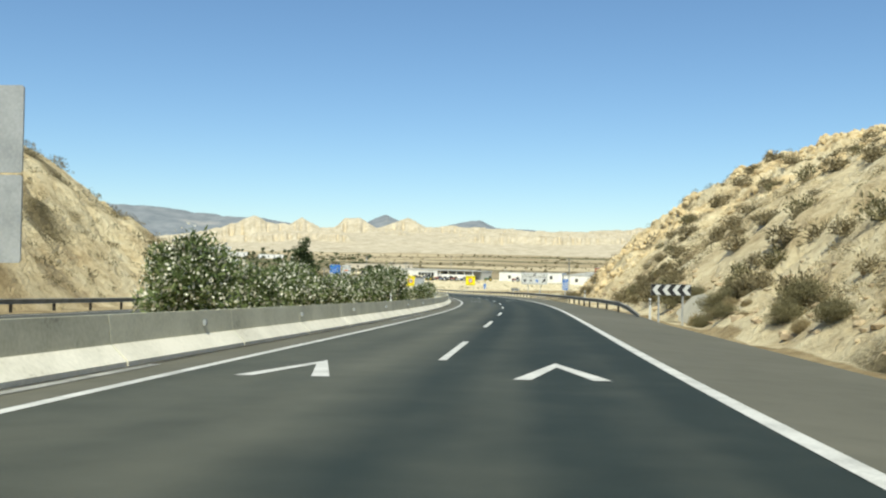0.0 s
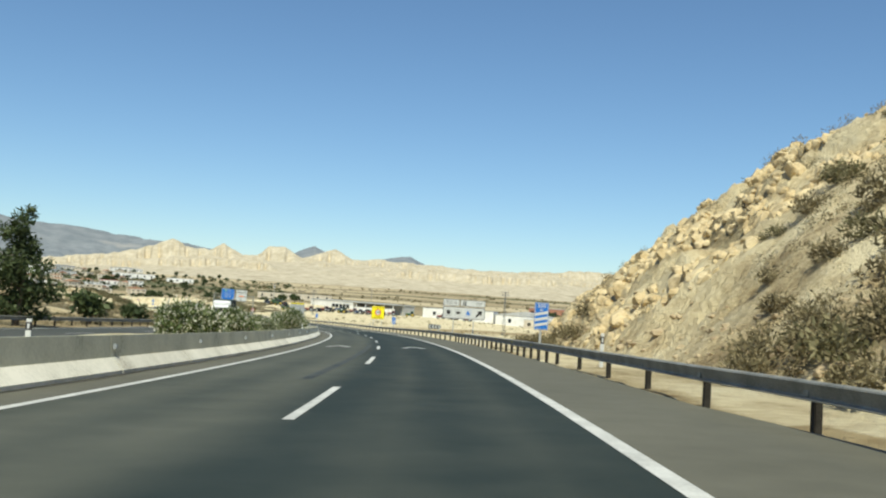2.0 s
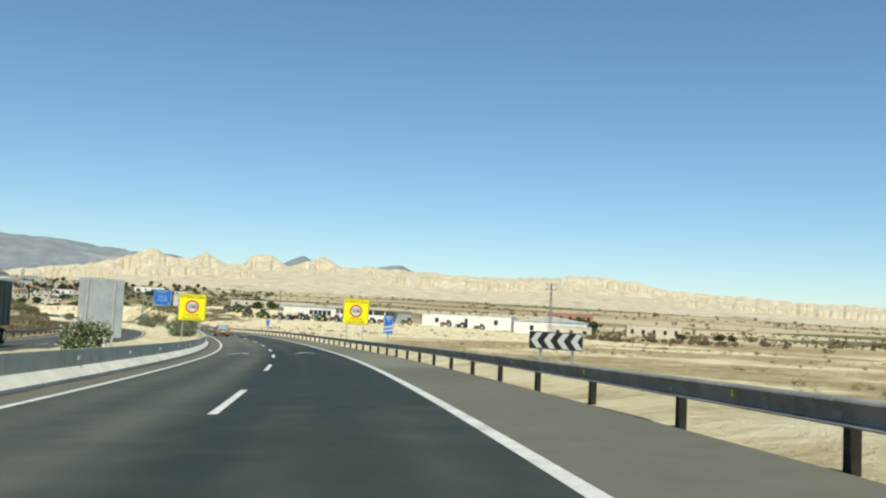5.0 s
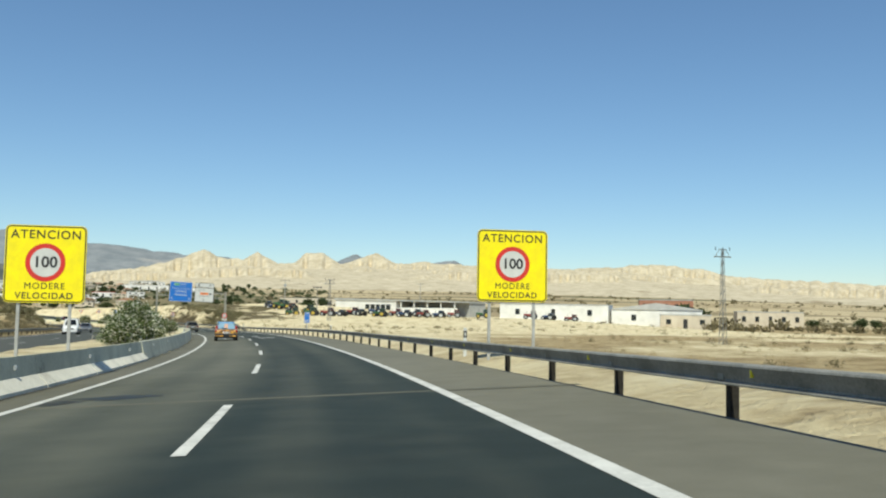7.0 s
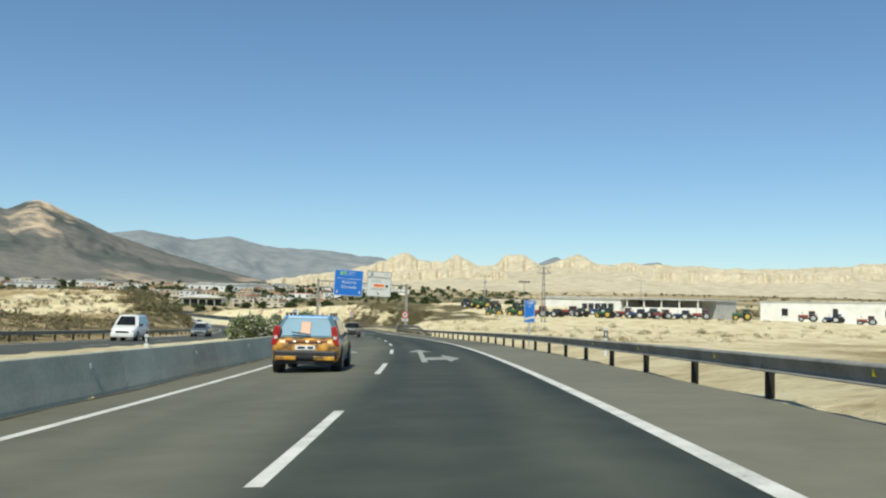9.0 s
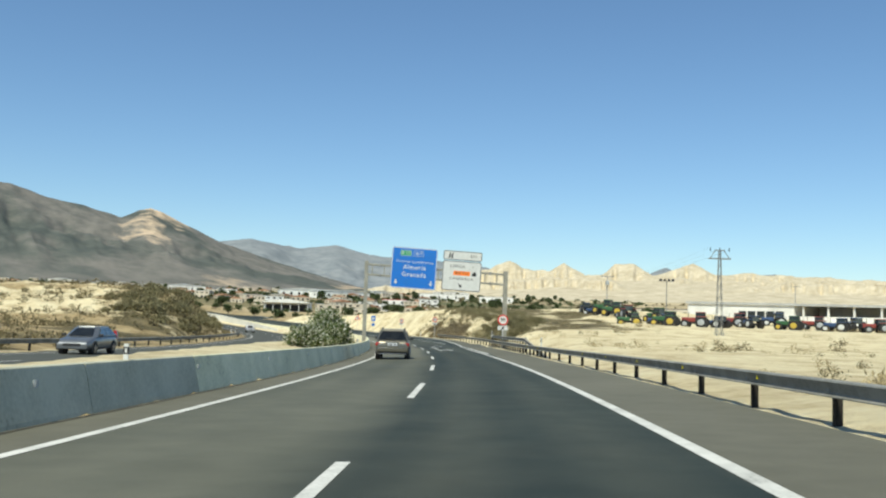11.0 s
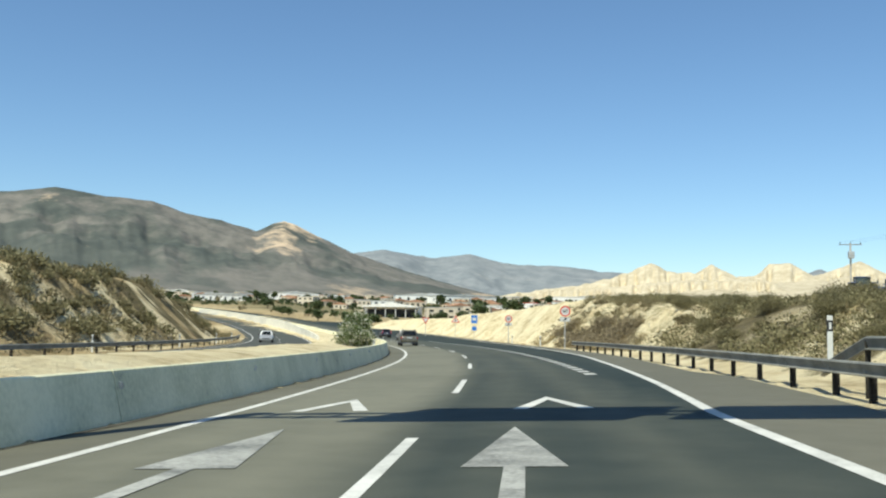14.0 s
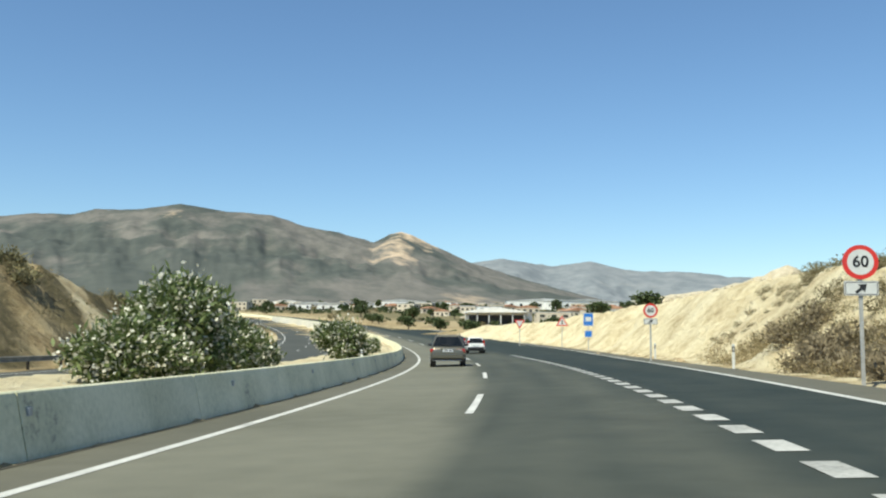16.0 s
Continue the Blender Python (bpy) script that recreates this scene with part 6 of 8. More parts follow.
# ---- rocks on the cuttings ----
def rocks():
    r = np.random.default_rng(5)
    n = 900
    s = np.concatenate([r.uniform(10, 140, 620), r.uniform(86, 138, 160), r.uniform(440, 560, 120)])
    l = np.concatenate([9.4 + 3.2 * r.random(620) ** 1.5, 10.5 + 2.5 * r.random(160), 12 + 2.0 * r.random(120)])
    h = np.interp(s, RS, R_HEAD)
    x, y = np.interp(s, RS, R_X) + np.cos(h) * l, np.interp(s, RS, R_Y) + np.sin(h) * l
    z = ground_level(x, y)[0]
    bm = bmesh.new()
    bmesh.ops.create_icosphere(bm, subdivisions=1, radius=0.5)
    base = np.array([v.co[:] for v in bm.verts])
    tri = np.array([[v.index for v in f.verts] for f in bm.faces])
    bm.free()
    vs, fs = [], []
    for i in range(n):
        k = r.lognormal(-1.35, 0.4)
        v = base * np.array([1.2, 0.9, 0.6]) * k * (1 + 0.8 * (r.random((len(base), 3)) - 0.5))
        a = r.random() * 6.283
        c, q = math.cos(a), math.sin(a)
        v = np.stack([v[:, 0] * c - v[:, 1] * q + x[i], v[:, 0] * q + v[:, 1] * c + y[i], v[:, 2] + z[i] - 0.06 * k], 1)
        vs.append(v)
        fs.append(tri + i * len(base))
    m = surface("marl_rock", (0.33, 0.25, 0.15), (0.52, 0.42, 0.27), 1.0, 9, 0.95, bump=0.6, stain=(0.2, 0.15, 0.09), spec=0.15, bump_dist=0.08)
    tagged(part("loose_rocks", mesh_np("loose_rocks", np.concatenate(vs), np.concatenate(fs)), m), "cream and tan loose rocks on the cuttings", "rocks", kind="stuff")


rocks()


def crags(name, label, n, seed, s_range, rise, size, keep, material):
    """Angular blocks of broken rock bedded in the face of the cutting; rise is the height kept above the road."""
    r = np.random.default_rng(seed)
    s = r.uniform(s_range[0], s_range[1], n)
    l = 9.0 + 34 * r.random(n)
    h = np.interp(s, RS, R_HEAD)
    x, y = np.interp(s, RS, R_X) + np.cos(h) * l, np.interp(s, RS, R_Y) + np.sin(h) * l
    z = ground_level(x, y)[0]
    up = z - np.interp(s, RS, R_Z)
    lump = fbm(x, y + 2.0 * z, 4.5, 3)
    ok = (up > np.interp(s, rise[0], rise[1])) & (up < np.interp(s, rise[0], rise[2])) & (lump > keep)
    x, y, z = x[ok], y[ok], z[ok]
    bm = bmesh.new()
    bmesh.ops.create_icosphere(bm, subdivisions=2, radius=0.5)
    base = np.array([v.co[:] for v in bm.verts])
    tri = np.array([[v.index for v in f.verts] for f in bm.faces])
    bm.free()
    vs, fs = [], []
    for i in range(len(x)):
        k = size * float(np.clip(r.lognormal(0, 0.45), 0.4, 2.2))
        # a jointed boulder: a few flat breaks and a rough skin
        cut = r.normal(size=(6, 3))
        cut /= np.linalg.norm(cut, axis=1)[:, None]
        v = base.copy()
        for c3 in cut:
            over = np.clip(v @ c3 - 0.27, 0, None)
            v = v - over[:, None] * c3
        v = v * np.array([1.0, 1.3, 1.15]) * k * (1 + 0.3 * (r.random((len(base), 3)) - 0.5))
        a = 6.283 * r.random()
        c, q = math.cos(a), math.sin(a)
        v = np.stack([v[:, 0] * c - v[:, 1] * q + x[i], v[:, 0] * q + v[:, 1] * c + y[i], v[:, 2] + 0.15 * v[:, 1] + z[i] - 0.36 * k], 1)
        vs.append(v)
        fs.append(tri + i * len(base))
    tagged(part(name, mesh_np(name, np.concatenate(vs), np.concatenate(fs)), material), label, "rocks", kind="stuff")


crags("rock_face", "yellow broken rock face at the end of the cutting", 9000, 8, (91, 128), ([91, 128], [1.2, 0.5], [26, 26]), 0.52, -0.12, M_CRAG)
crags("rock_brow", "pale rock ledge along the brow of the cutting", 2600, 12, (56, 108), ([56, 108], [9.5, 9.0], [13.5, 12.5]), 0.85, -0.05, M_CRAG)

# sprayed concrete apron on the slope behind the chevron board
apron = thing("concrete_apron", "pale grey sprayed-concrete apron on the slope by the chevron board", "apron", kind="structure")
bm = bmesh.new()
low = [bm.verts.new(on_road(s, l, z)) for s, l, z in ((53.0, 9.15, -0.35), (50.6, 9.3, -0.4), (48.6, 9.5, -0.4), (46.9, 9.8, -0.4))]
top = [bm.verts.new(on_road(s, l, z)) for s, l, z in ((52.2, 9.9, 0.5), (50.9, 10.3, 1.3), (48.9, 10.5, 1.5), (47.2, 10.6, 1.35))]
for k in range(3):
    bm.faces.new((low[k], low[k + 1], top[k + 1], top[k]))
thick = bmesh.ops.extrude_face_region(bm, geom=bm.faces[:])
bmesh.ops.translate(bm, vec=(0.8, 0.0, -0.6), verts=[v for v in thick["geom"] if isinstance(v, bmesh.types.BMVert)])
bmesh.ops.recalc_face_normals(bm, faces=bm.faces[:])
part("apron_slab", bm, M_SHOTCRETE, apron)


# ---- trees ----
def tree(name, seed, w, h, n, leaf, lumps, label, trunk=0.25):
    t = new(name)
    bm = bmesh.new()
    rod(bm, (0, 0, -0.4), (0.08 * w, 0, h * 0.5), trunk, 9, trunk * 0.5)
    r = np.random.default_rng(seed)
    for c, k in lumps[:7]:
        rod(bm, (0.06 * w, 0, h * (0.2 + 0.2 * r.random())), c, trunk * 0.35, 6, trunk * 0.1)
    part("trunk", bm, M_BARK, t)
    v, f = leaf_cloud(n, lumps, leaf, seed, h * 0.08, -0.1)
    part("crown", mesh_np("crown", v, f), M_TREELEAF, t)
    return tagged(t, label, "tree", "trees")


def tall_lumps(seed, w, h):
    r = np.random.default_rng(seed)
    out = []
    for i in range(16):
        u = i / 15
        z = h * (0.12 + 0.82 * u)
        k = w * (0.5 - 0.36 * u) * (0.8 + 0.4 * r.random())
        a = r.random() * 6.283
        out.append(((math.cos(a) * k * 0.5, math.sin(a) * k * 0.5, z), (k * 0.8, k * 0.8, h * 0.085)))
    return out


def round_lumps(seed, w, h):
    r = np.random.default_rng(seed)
    return [((math.cos(a) * q * w * 0.32, math.sin(a) * q * w * 0.32, h * (0.45 + 0.4 * r.random() * (1 - 0.4 * q))), (w * 0.22, w * 0.22, h * 0.2)) for a, q in ((r.random() * 6.283, r.random() ** 0.5) for _ in range(14))]


tall = tree("tall_tree", 81, 6.0, 9.6, 5200, (0.5, 0.16), tall_lumps(3, 6.0, 9.6), "tall dark green tree beyond the oncoming carriageway")
tall.matrix_basis = pose(-24.0, 113.4, put_on_ground(-24.0, 113.4) - 0.2) @ Matrix.Diagonal((0.85, 0.85, 0.82, 1))
rnd = tree("round_tree", 83, 5.0, 4.6, 470, (0.8, 0.45), round_lumps(5, 5.0, 4.6), "rounded dark green tree in the dry plain")
rnd.matrix_basis = pose(-33, 150, put_on_ground(-33, 150) - 0.2)
for x, y, k in ((-32.5, 162.8, 0.7), (58, 494, 1.9), (63, 500, 1.6), (90, 470, 0.8), (104, 470, 0.9), (110, 474, 0.8), (12, 486, 1.0), (-10, 500, 1.0), (-60, 640, 1.3), (-66, 648, 1.2), (-96, 700, 1.6), (-104, 696, 1.5), (-300, 560, 1.3), (-250, 520, 1.2)):
    copy_thing(rnd, pose(x, y, put_on_ground(x, y) - 0.2, 0, 0, rr.random() * 360) @ Matrix.Diagonal((k, k, k, 1)))


# ---- vehicles ----
M_GLASS = plain("tinted_car_glass", (0.008, 0.01, 0.012), 0.08, 0, 0.0, 0.25)
M_SIDEGLASS = plain("side_window_glass", (0.03, 0.045, 0.055), 0.08, 0, 0.6, 0.8)
M_RUBBER = surface("tyre_rubber", (0.014, 0.014, 0.014), (0.03, 0.03, 0.029), 8, 60, 0.85, bump=0.2)
M_ALLOY = plain("alloy_rim", (0.5, 0.5, 0.5), 0.3, 0.8)
M_TRIM = plain("black_trim", (0.018, 0.018, 0.019), 0.6)
M_CHROME = plain("chrome", (0.7, 0.7, 0.68), 0.15, 1.0)
M_LAMP = plain("red_lamp_glass", (0.38, 0.012, 0.01), 0.15, 0, 0.6)
M_CLEAR = plain("clear_lamp_glass", (0.6, 0.6, 0.6), 0.12, 0, 0.6)
M_PLATE = plain("number_plate", (0.78, 0.79, 0.8), 0.4)


def paint(name, c, metal=0.5, rough=0.32):
    return plain(name, c, rough, metal, 0.5)


def ring_mesh(rows, cap=True):
    bm = bmesh.new()
    vs = [[bm.verts.new(p) for p in r] for r in rows]
    n = len(rows[0])
    for a, b in zip(vs, vs[1:]):
        for i in range(n):
            j = (i + 1) % n
            bm.faces.new((a[i], a[j], b[j], b[i]))
    if cap:
        bm.faces.new(vs[0][::-1])
        bm.faces.new(vs[-1])
    bmesh.ops.recalc_face_normals(bm, faces=bm.faces[:])
    return bm


def section(y, w, zb, zt, tuck=0.06, top=0.08):
    """Rounded cross-section of a car body at y."""
    h = zt - zb
    half = [(0.0, zb), (w - tuck - 0.08, zb), (w - tuck, zb + 0.05 * h), (w - 0.01, zb + 0.22 * h), (w, zb + 0.5 * h), (w - 0.02, zb + 0.8 * h), (w - top, zt - 0.015), (w - top - 0.1, zt), (0.0, zt)]
    return [(x, y, z) for x, z in half] + [(-x, y, z) for x, z in half[-2:0:-1]]


def pane(face, u0, u1, v0, v1, out, thick=0.012, n=1):
    A, B, C, D = [Vector(q) for q in face]
    P = lambda u, v: (A * (1 - u) + B * u) * (1 - v) + (D * (1 - u) + C * u) * v
    nrm = (B - A).cross(D - A).normalized()
    if nrm.dot(Vector(out)) < 0:
        nrm = -nrm
    bm = bmesh.new()
    q = [P(*uv) for uv in ((u0[0], v0), (u1[0], v0), (u1[1], v1), (u0[1], v1))]
    lo = [bm.verts.new(p - nrm * 0.01) for p in q]
    hi = [bm.verts.new(p + nrm * thick) for p in q]
    bm.faces.new(hi)
    bm.faces.new(lo[::-1])
    for i in range(4):
        bm.faces.new((lo[i], lo[(i + 1) % 4], hi[(i + 1) % 4], hi[i]))
    bmesh.ops.recalc_face_normals(bm, faces=bm.faces[:])
    bmesh.ops.bevel(bm, geom=[e for e in bm.edges if abs((e.verts[0].co - e.verts[1].co).normalized().dot(nrm)) > 0.9], offset=0.035, segments=2, affect="EDGES")
    return bm


def wheel(parent, x, y, r, w, rim_mat, spokes=5):
    side = 1 if x > 0 else -1
    bm = bmesh.new()
    m = Matrix.Translation((x, y, r)) @ Matrix.Rotation(math.pi / 2, 4, "Y")
    bmesh.ops.create_cone(bm, cap_ends=True, segments=28, radius1=r, radius2=r, depth=w, matrix=m)
    bmesh.ops.bevel(bm, geom=[e for e in bm.edges if len(e.link_faces) == 2 and any(len(f.verts) > 6 for f in e.link_faces)], offset=0.04, segments=2, affect="EDGES")
    wh = part("wheel", bm, M_RUBBER, parent, "black tyre")
    bm = bmesh.new()
    xx = x + side * (w / 2 + 0.002)
    bmesh.ops.create_cone(bm, cap_ends=True, segments=24, radius1=r * 0.66, radius2=r * 0.66, depth=0.02, matrix=Matrix.Translation((xx - side * 0.012, y, r)) @ Matrix.Rotation(math.pi / 2, 4, "Y"))
    dish = part("rim_dish", bm, M_TRIM, wh)
    bm = bmesh.new()
    for k in range(spokes):
        a = 2 * math.pi * k / spokes
        box(bm, (0.03, r * 0.2, r * 0.62), (xx + side * 0.004, y + math.sin(a) * r * 0.33, r + math.cos(a) * r * 0.33), 0, Matrix.Rotation(-a, 3, "X"))
    bmesh.ops.create_cone(bm, cap_ends=True, segments=16, radius1=r * 0.16, radius2=r * 0.16, depth=0.04, matrix=Matrix.Translation((xx + side * 0.004, y, r)) @ Matrix.Rotation(math.pi / 2, 4, "Y"))
    part("rim", bm, rim_mat, wh, "alloy spokes")
    return wh


def car(name, label, m, L, W, H, belt, body_mat, roof_mat, cab_mat, front=1.2, rake=0.75, tail=0.28, wheel_r=0.33, ride=0.3, rails=True, lamp="low", rear_glass=None, group="vehicles"):
    t = thing(name, label, "car", group, m=m)
    h, y0, y1 = W / 2, -L / 2, L / 2
    secs = [section(y0, h - 0.12, ride + 0.16, belt - 0.22, 0.05), section(y0 + 0.05, h - 0.05, ride + 0.04, belt - 0.06, 0.06), section(y0 + 0.2, h - 0.015, ride, belt, 0.07), section(y0 + 0.9, h, ride - 0.02, belt, 0.08),
            section(y1 - front - 0.3, h, ride - 0.02, belt, 0.08), section(y1 - front, h - 0.01, ride - 0.02, belt - 0.01, 0.08), section(y1 - 0.5, h - 0.03, ride - 0.02, belt - 0.12, 0.08), section(y1 - 0.12, h - 0.12, ride, belt - 0.25, 0.08), section(y1, h - 0.3, ride + 0.1, belt - 0.42, 0.06)]
    part("body", ring_mesh(secs), body_mat, t, smooth=True)
    a, b = h - 0.05, h - 0.25
    zb, zt = belt - 0.015, H - 0.06
    yb0, yb1, yt0, yt1 = y0 + 0.1, y1 - front + 0.1, y0 + tail, y1 - front - rake
    mid = 0.55
    am = a - (a - b) * 0.45
    rows = []
    for k, (w, z, q0, q1) in enumerate(((a, zb, yb0, yb1), (am, zb + (zt - zb) * mid, yb0 + (yt0 - yb0) * mid, yb1 + (yt1 - yb1) * mid), (b, zt, yt0, yt1))):
        rows.append([(w, q0 + 0.12, z), (w, q1 - 0.2, z), (w - 0.18, q1, z), (-w + 0.18, q1, z), (-w, q1 - 0.2, z), (-w, q0 + 0.12, z), (-w + 0.12, q0, z), (w - 0.12, q0, z)])
    cab = part("cabin", ring_mesh(rows), cab_mat, t, "pillars and window frames")
    ro = [[(x * 1.005, y, z) for x, y, z in rows[2]], [(x * 0.985, y * 0.985, H - 0.02) for x, y, z in rows[2]], [(x * 0.85, y * 0.95, H) for x, y, z in rows[2]]]
    part("roof", ring_mesh(ro), roof_mat, t, smooth=False)
    for sd in (1, -1):
        face = [(sd * a, yb0 + 0.12, zb), (sd * a, yb1 - 0.2, zb), (sd * b, yt1 - 0.2, zt), (sd * b, yt0 + 0.12, zt)]
        for u0, u1 in (((0.05, 0.09), (0.24, 0.29)), ((0.28, 0.33), (0.55, 0.63)), ((0.59, 0.67), (0.95, 0.95))):
            part("side_window", pane(face, u0, u1, 0.10, 0.88, (sd, 0, 0.2), 0.05), M_SIDEGLASS, cab)
        bm = bmesh.new()
        box(bm, (0.2, 0.1, 0.15), (sd * (h + 0.1), yb1 - 0.35, belt + 0.06), 0.03)
        box(bm, (0.12, 0.05, 0.05), (sd * h, yb1 - 0.32, belt + 0.02))
        part("mirror", bm, M_TRIM, t)
        for yy in (0.04, 0.95):
            bm = bmesh.new()
            box(bm, (0.02, 0.16, 0.03), (sd * (h + 0.003), yy - 0.4, belt - 0.1), 0.006)
            part("door_handle", bm, body_mat, t)
        if rails:
            bm = bmesh.new()
            box(bm, (0.045, (yt1 - yt0) * 0.86, 0.035), (sd * (b - 0.06), (yt0 + yt1) / 2, H + 0.055), 0.012)
            for yy in (yt0 + 0.25, (yt0 + yt1) / 2, yt1 - 0.3):
                box(bm, (0.04, 0.1, 0.08), (sd * (b - 0.06), yy, H + 0.01))
            part("roof_rail", bm, M_TRIM, t, "black roof rail")
        bm = bmesh.new()
        box(bm, (0.05, yb1 - yb0 - 1.6, 0.1), (sd * (h - 0.03), -0.1, ride + 0.04), 0.02)
        part("sill", bm, M_TRIM, t)
    rf = [(-(a - 0.12), yb0, zb), (a - 0.12, yb0, zb), (b - 0.12, yt0, zt), (-(b - 0.12), yt0, zt)]
    part("rear_window", pane(rf, (-0.03, 0.0), (1.03, 1.0), 0.06, 0.92, (0, -1, 0.3), 0.02), rear_glass or M_GLASS, cab, "dark rear window")
    wf = [(a - 0.18, yb1, zb), (-(a - 0.18), yb1, zb), (-(b - 0.18), yt1, zt), (b - 0.18, yt1, zt)]
    part("windscreen", pane(wf, (0.0, 0.0), (1.0, 1.0), 0.05, 0.92, (0, 1, 0.4), 0.02), M_GLASS, cab)
    bm = bmesh.new()
    box(bm, (0.5, 0.03, 0.03), (-0.12, y0 + 0.07, belt + 0.09), 0.008, Matrix.Rotation(0.12, 3, "Y"))
    part("rear_wiper", bm, M_TRIM, t)
    for sd in (1, -1):
        bm = bmesh.new()
        if lamp == "low":
            box(bm, (0.44, 0.16, 0.19), (sd * (h - 0.26), y0 + 0.1, belt - 0.22), 0.03)
            box(bm, (0.12, 0.22, 0.17), (sd * (h - 0.06), y0 + 0.18, belt - 0.22), 0.03)
        else:
            box(bm, (0.17, 0.22, 0.52), (sd * (h - 0.13), y0 + 0.13, belt + 0.02), 0.03, Matrix.Rotation(sd * -0.16, 3, "Y"))
        tl = part("tail_light", bm, M_LAMP, t, "red tail light")
        bm = bmesh.new()
        if lamp == "low":
            box(bm, (0.2, 0.02, 0.05), (sd * (h - 0.3), y0 + 0.02, belt - 0.2), 0.006)
        else:
            box(bm, (0.09, 0.02, 0.08), (sd * (h - 0.13), y0 + 0.02, belt - 0.02), 0.006)
        part("reverse_light", bm, M_CLEAR, tl)
        bm = bmesh.new()
        box(bm, (0.4, 0.2, 0.16), (sd * (h - 0.36), y1 - 0.16, belt - 0.38), 0.04)
        part("headlight", bm, M_CLEAR, t)
    bm = bmesh.new()
    box(bm, (W - 0.16, 0.18, 0.24), (0, y0 + 0.06, ride + 0.2), 0.05)
    bu = part("rear_bumper", bm, body_mat if lamp == "low" else M_TRIM, t)
    bm = bmesh.new()
    box(bm, (W - 0.3, 0.1, 0.18), (0, y0 + 0.08, ride + 0.04), 0.03)
    part("diffuser", bm, M_TRIM, bu)
    if lamp == "low":
        bm = bmesh.new()
        box(bm, (W - 0.3, 0.025, 0.03), (0, y0 + 0.025, ride - 0.03), 0.008)
        box(bm, (W - 0.22, 0.02, 0.022), (0, y0 - 0.035, ride + 0.31), 0.006)
        part("chrome_strip", bm, M_CHROME, bu, "chrome strip")
        bm = bmesh.new()
        box(bm, (0.8, 0.03, 0.05), (0, y0 + 0.01, belt - 0.12), 0.008)
        part("plate_trim", bm, M_CHROME, t)
    else:
        bm = bmesh.new()
        box(bm, (0.9, 0.02, 0.04), (0, y0 + 0.02, belt - 0.16), 0.006)
        part("plate_trim", bm, M_TRIM, t)
    bm = bmesh.new()
    box(bm, (W - 0.2, 0.12, 0.3), (0, y1 - 0.04, ride + 0.16), 0.05)
    part("front_bumper", bm, body_mat, t)
    bm = bmesh.new()
    box(bm, (0.9, 0.04, 0.14), (0, y1 + 0.01, belt - 0.42), 0.01)
    part("grille", bm, M_TRIM, t)
    zp = belt - 0.22 if lamp == "low" else belt - 0.28
    bm = bmesh.new()
    box(bm, (0.52, 0.02, 0.12), (0, y0 - 0.005, zp), 0.004)
    pl = part("number_plate", bm, M_PLATE, t)
    bm = bmesh.new()
    for k in range(2):
        box(bm, (0.14 + 0.04 * (1 - k), 0.006, 0.055), (-0.1 + 0.24 * k, y0 - 0.017, zp))
    part("plate_bar", bm, M_BLACK, pl)
    for yy in (y0 + 0.85, y1 - 0.88):
        for sd in (1, -1):
            # black disc in place of the dark hollow of a wheel well
            bm = bmesh.new()
            bmesh.ops.create_cone(bm, cap_ends=True, segments=28, radius1=wheel_r * 1.17, radius2=wheel_r * 1.17, depth=0.26, matrix=Matrix.Translation((sd * (h - 0.125), yy, wheel_r + 0.02)) @ Matrix.Rotation(math.pi / 2, 4, "Y"))
            part("wheel_arch", bm, M_TRIM, t)
            wheel(t, sd * (h - 0.105), yy, wheel_r, 0.235, M_ALLOY)
    return t


def wrapped_paint():
    """Printed wrap: blue above, oranges and foliage below."""
    m, nt, bs, nn, ln = nodes_of("printed_wrap")
    co = nn("ShaderNodeTexCoord")
    sep = nn("ShaderNodeSeparateXYZ")
    ln(co.outputs["Object"], sep.inputs[0])
    vo = nn("ShaderNodeTexVoronoi")
    vo.inputs["Scale"].default_value = 4.5
    ln(co.outputs["Object"], vo.inputs["Vector"])
    r = nn("ShaderNodeValToRGB")
    e = r.color_ramp.elements
    e.new(0.5)
    for q, (p, c) in zip(e, ((0.0, (0.68, 0.4, 0.05)), (0.45, (0.5, 0.23, 0.03)), (0.75, (0.13, 0.08, 0.02)))):
        q.position, q.color = p, (*c, 1)
    ln(vo.outputs["Distance"], r.inputs[0])
    no = nn("ShaderNodeTexNoise")
    no.inputs["Scale"].default_value = 2.5
    ln(co.outputs["Object"], no.inputs["Vector"])
    r2 = nn("ShaderNodeValToRGB")
    e = r2.color_ramp.elements
    e[0].position, e[1].position = 0.4, 0.62
    e[0].color, e[1].color = (0.05, 0.06, 0.035, 1), (0.42, 0.24, 0.04, 1)
    ln(no.outputs[0], r2.inputs[0])
    mp = nn("ShaderNodeMapRange")
    mp.inputs["From Min"].default_value, mp.inputs["From Max"].default_value = -1.75, -1.35
    ln(sep.outputs["Y"], mp.inputs["Value"])
    x = nn("ShaderNodeMix")
    x.data_type = "RGBA"
    ln(mp.outputs[0], x.inputs["Factor"])
    ln(r.outputs[0], x.inputs["A"])
    ln(r2.outputs[0], x.inputs["B"])
    ln(x.outputs["Result"], bs.inputs["Base Color"])
    bs.inputs["Roughness"].default_value = 0.35
    bs.inputs["Coat Weight"].default_value = 0.4
    return m


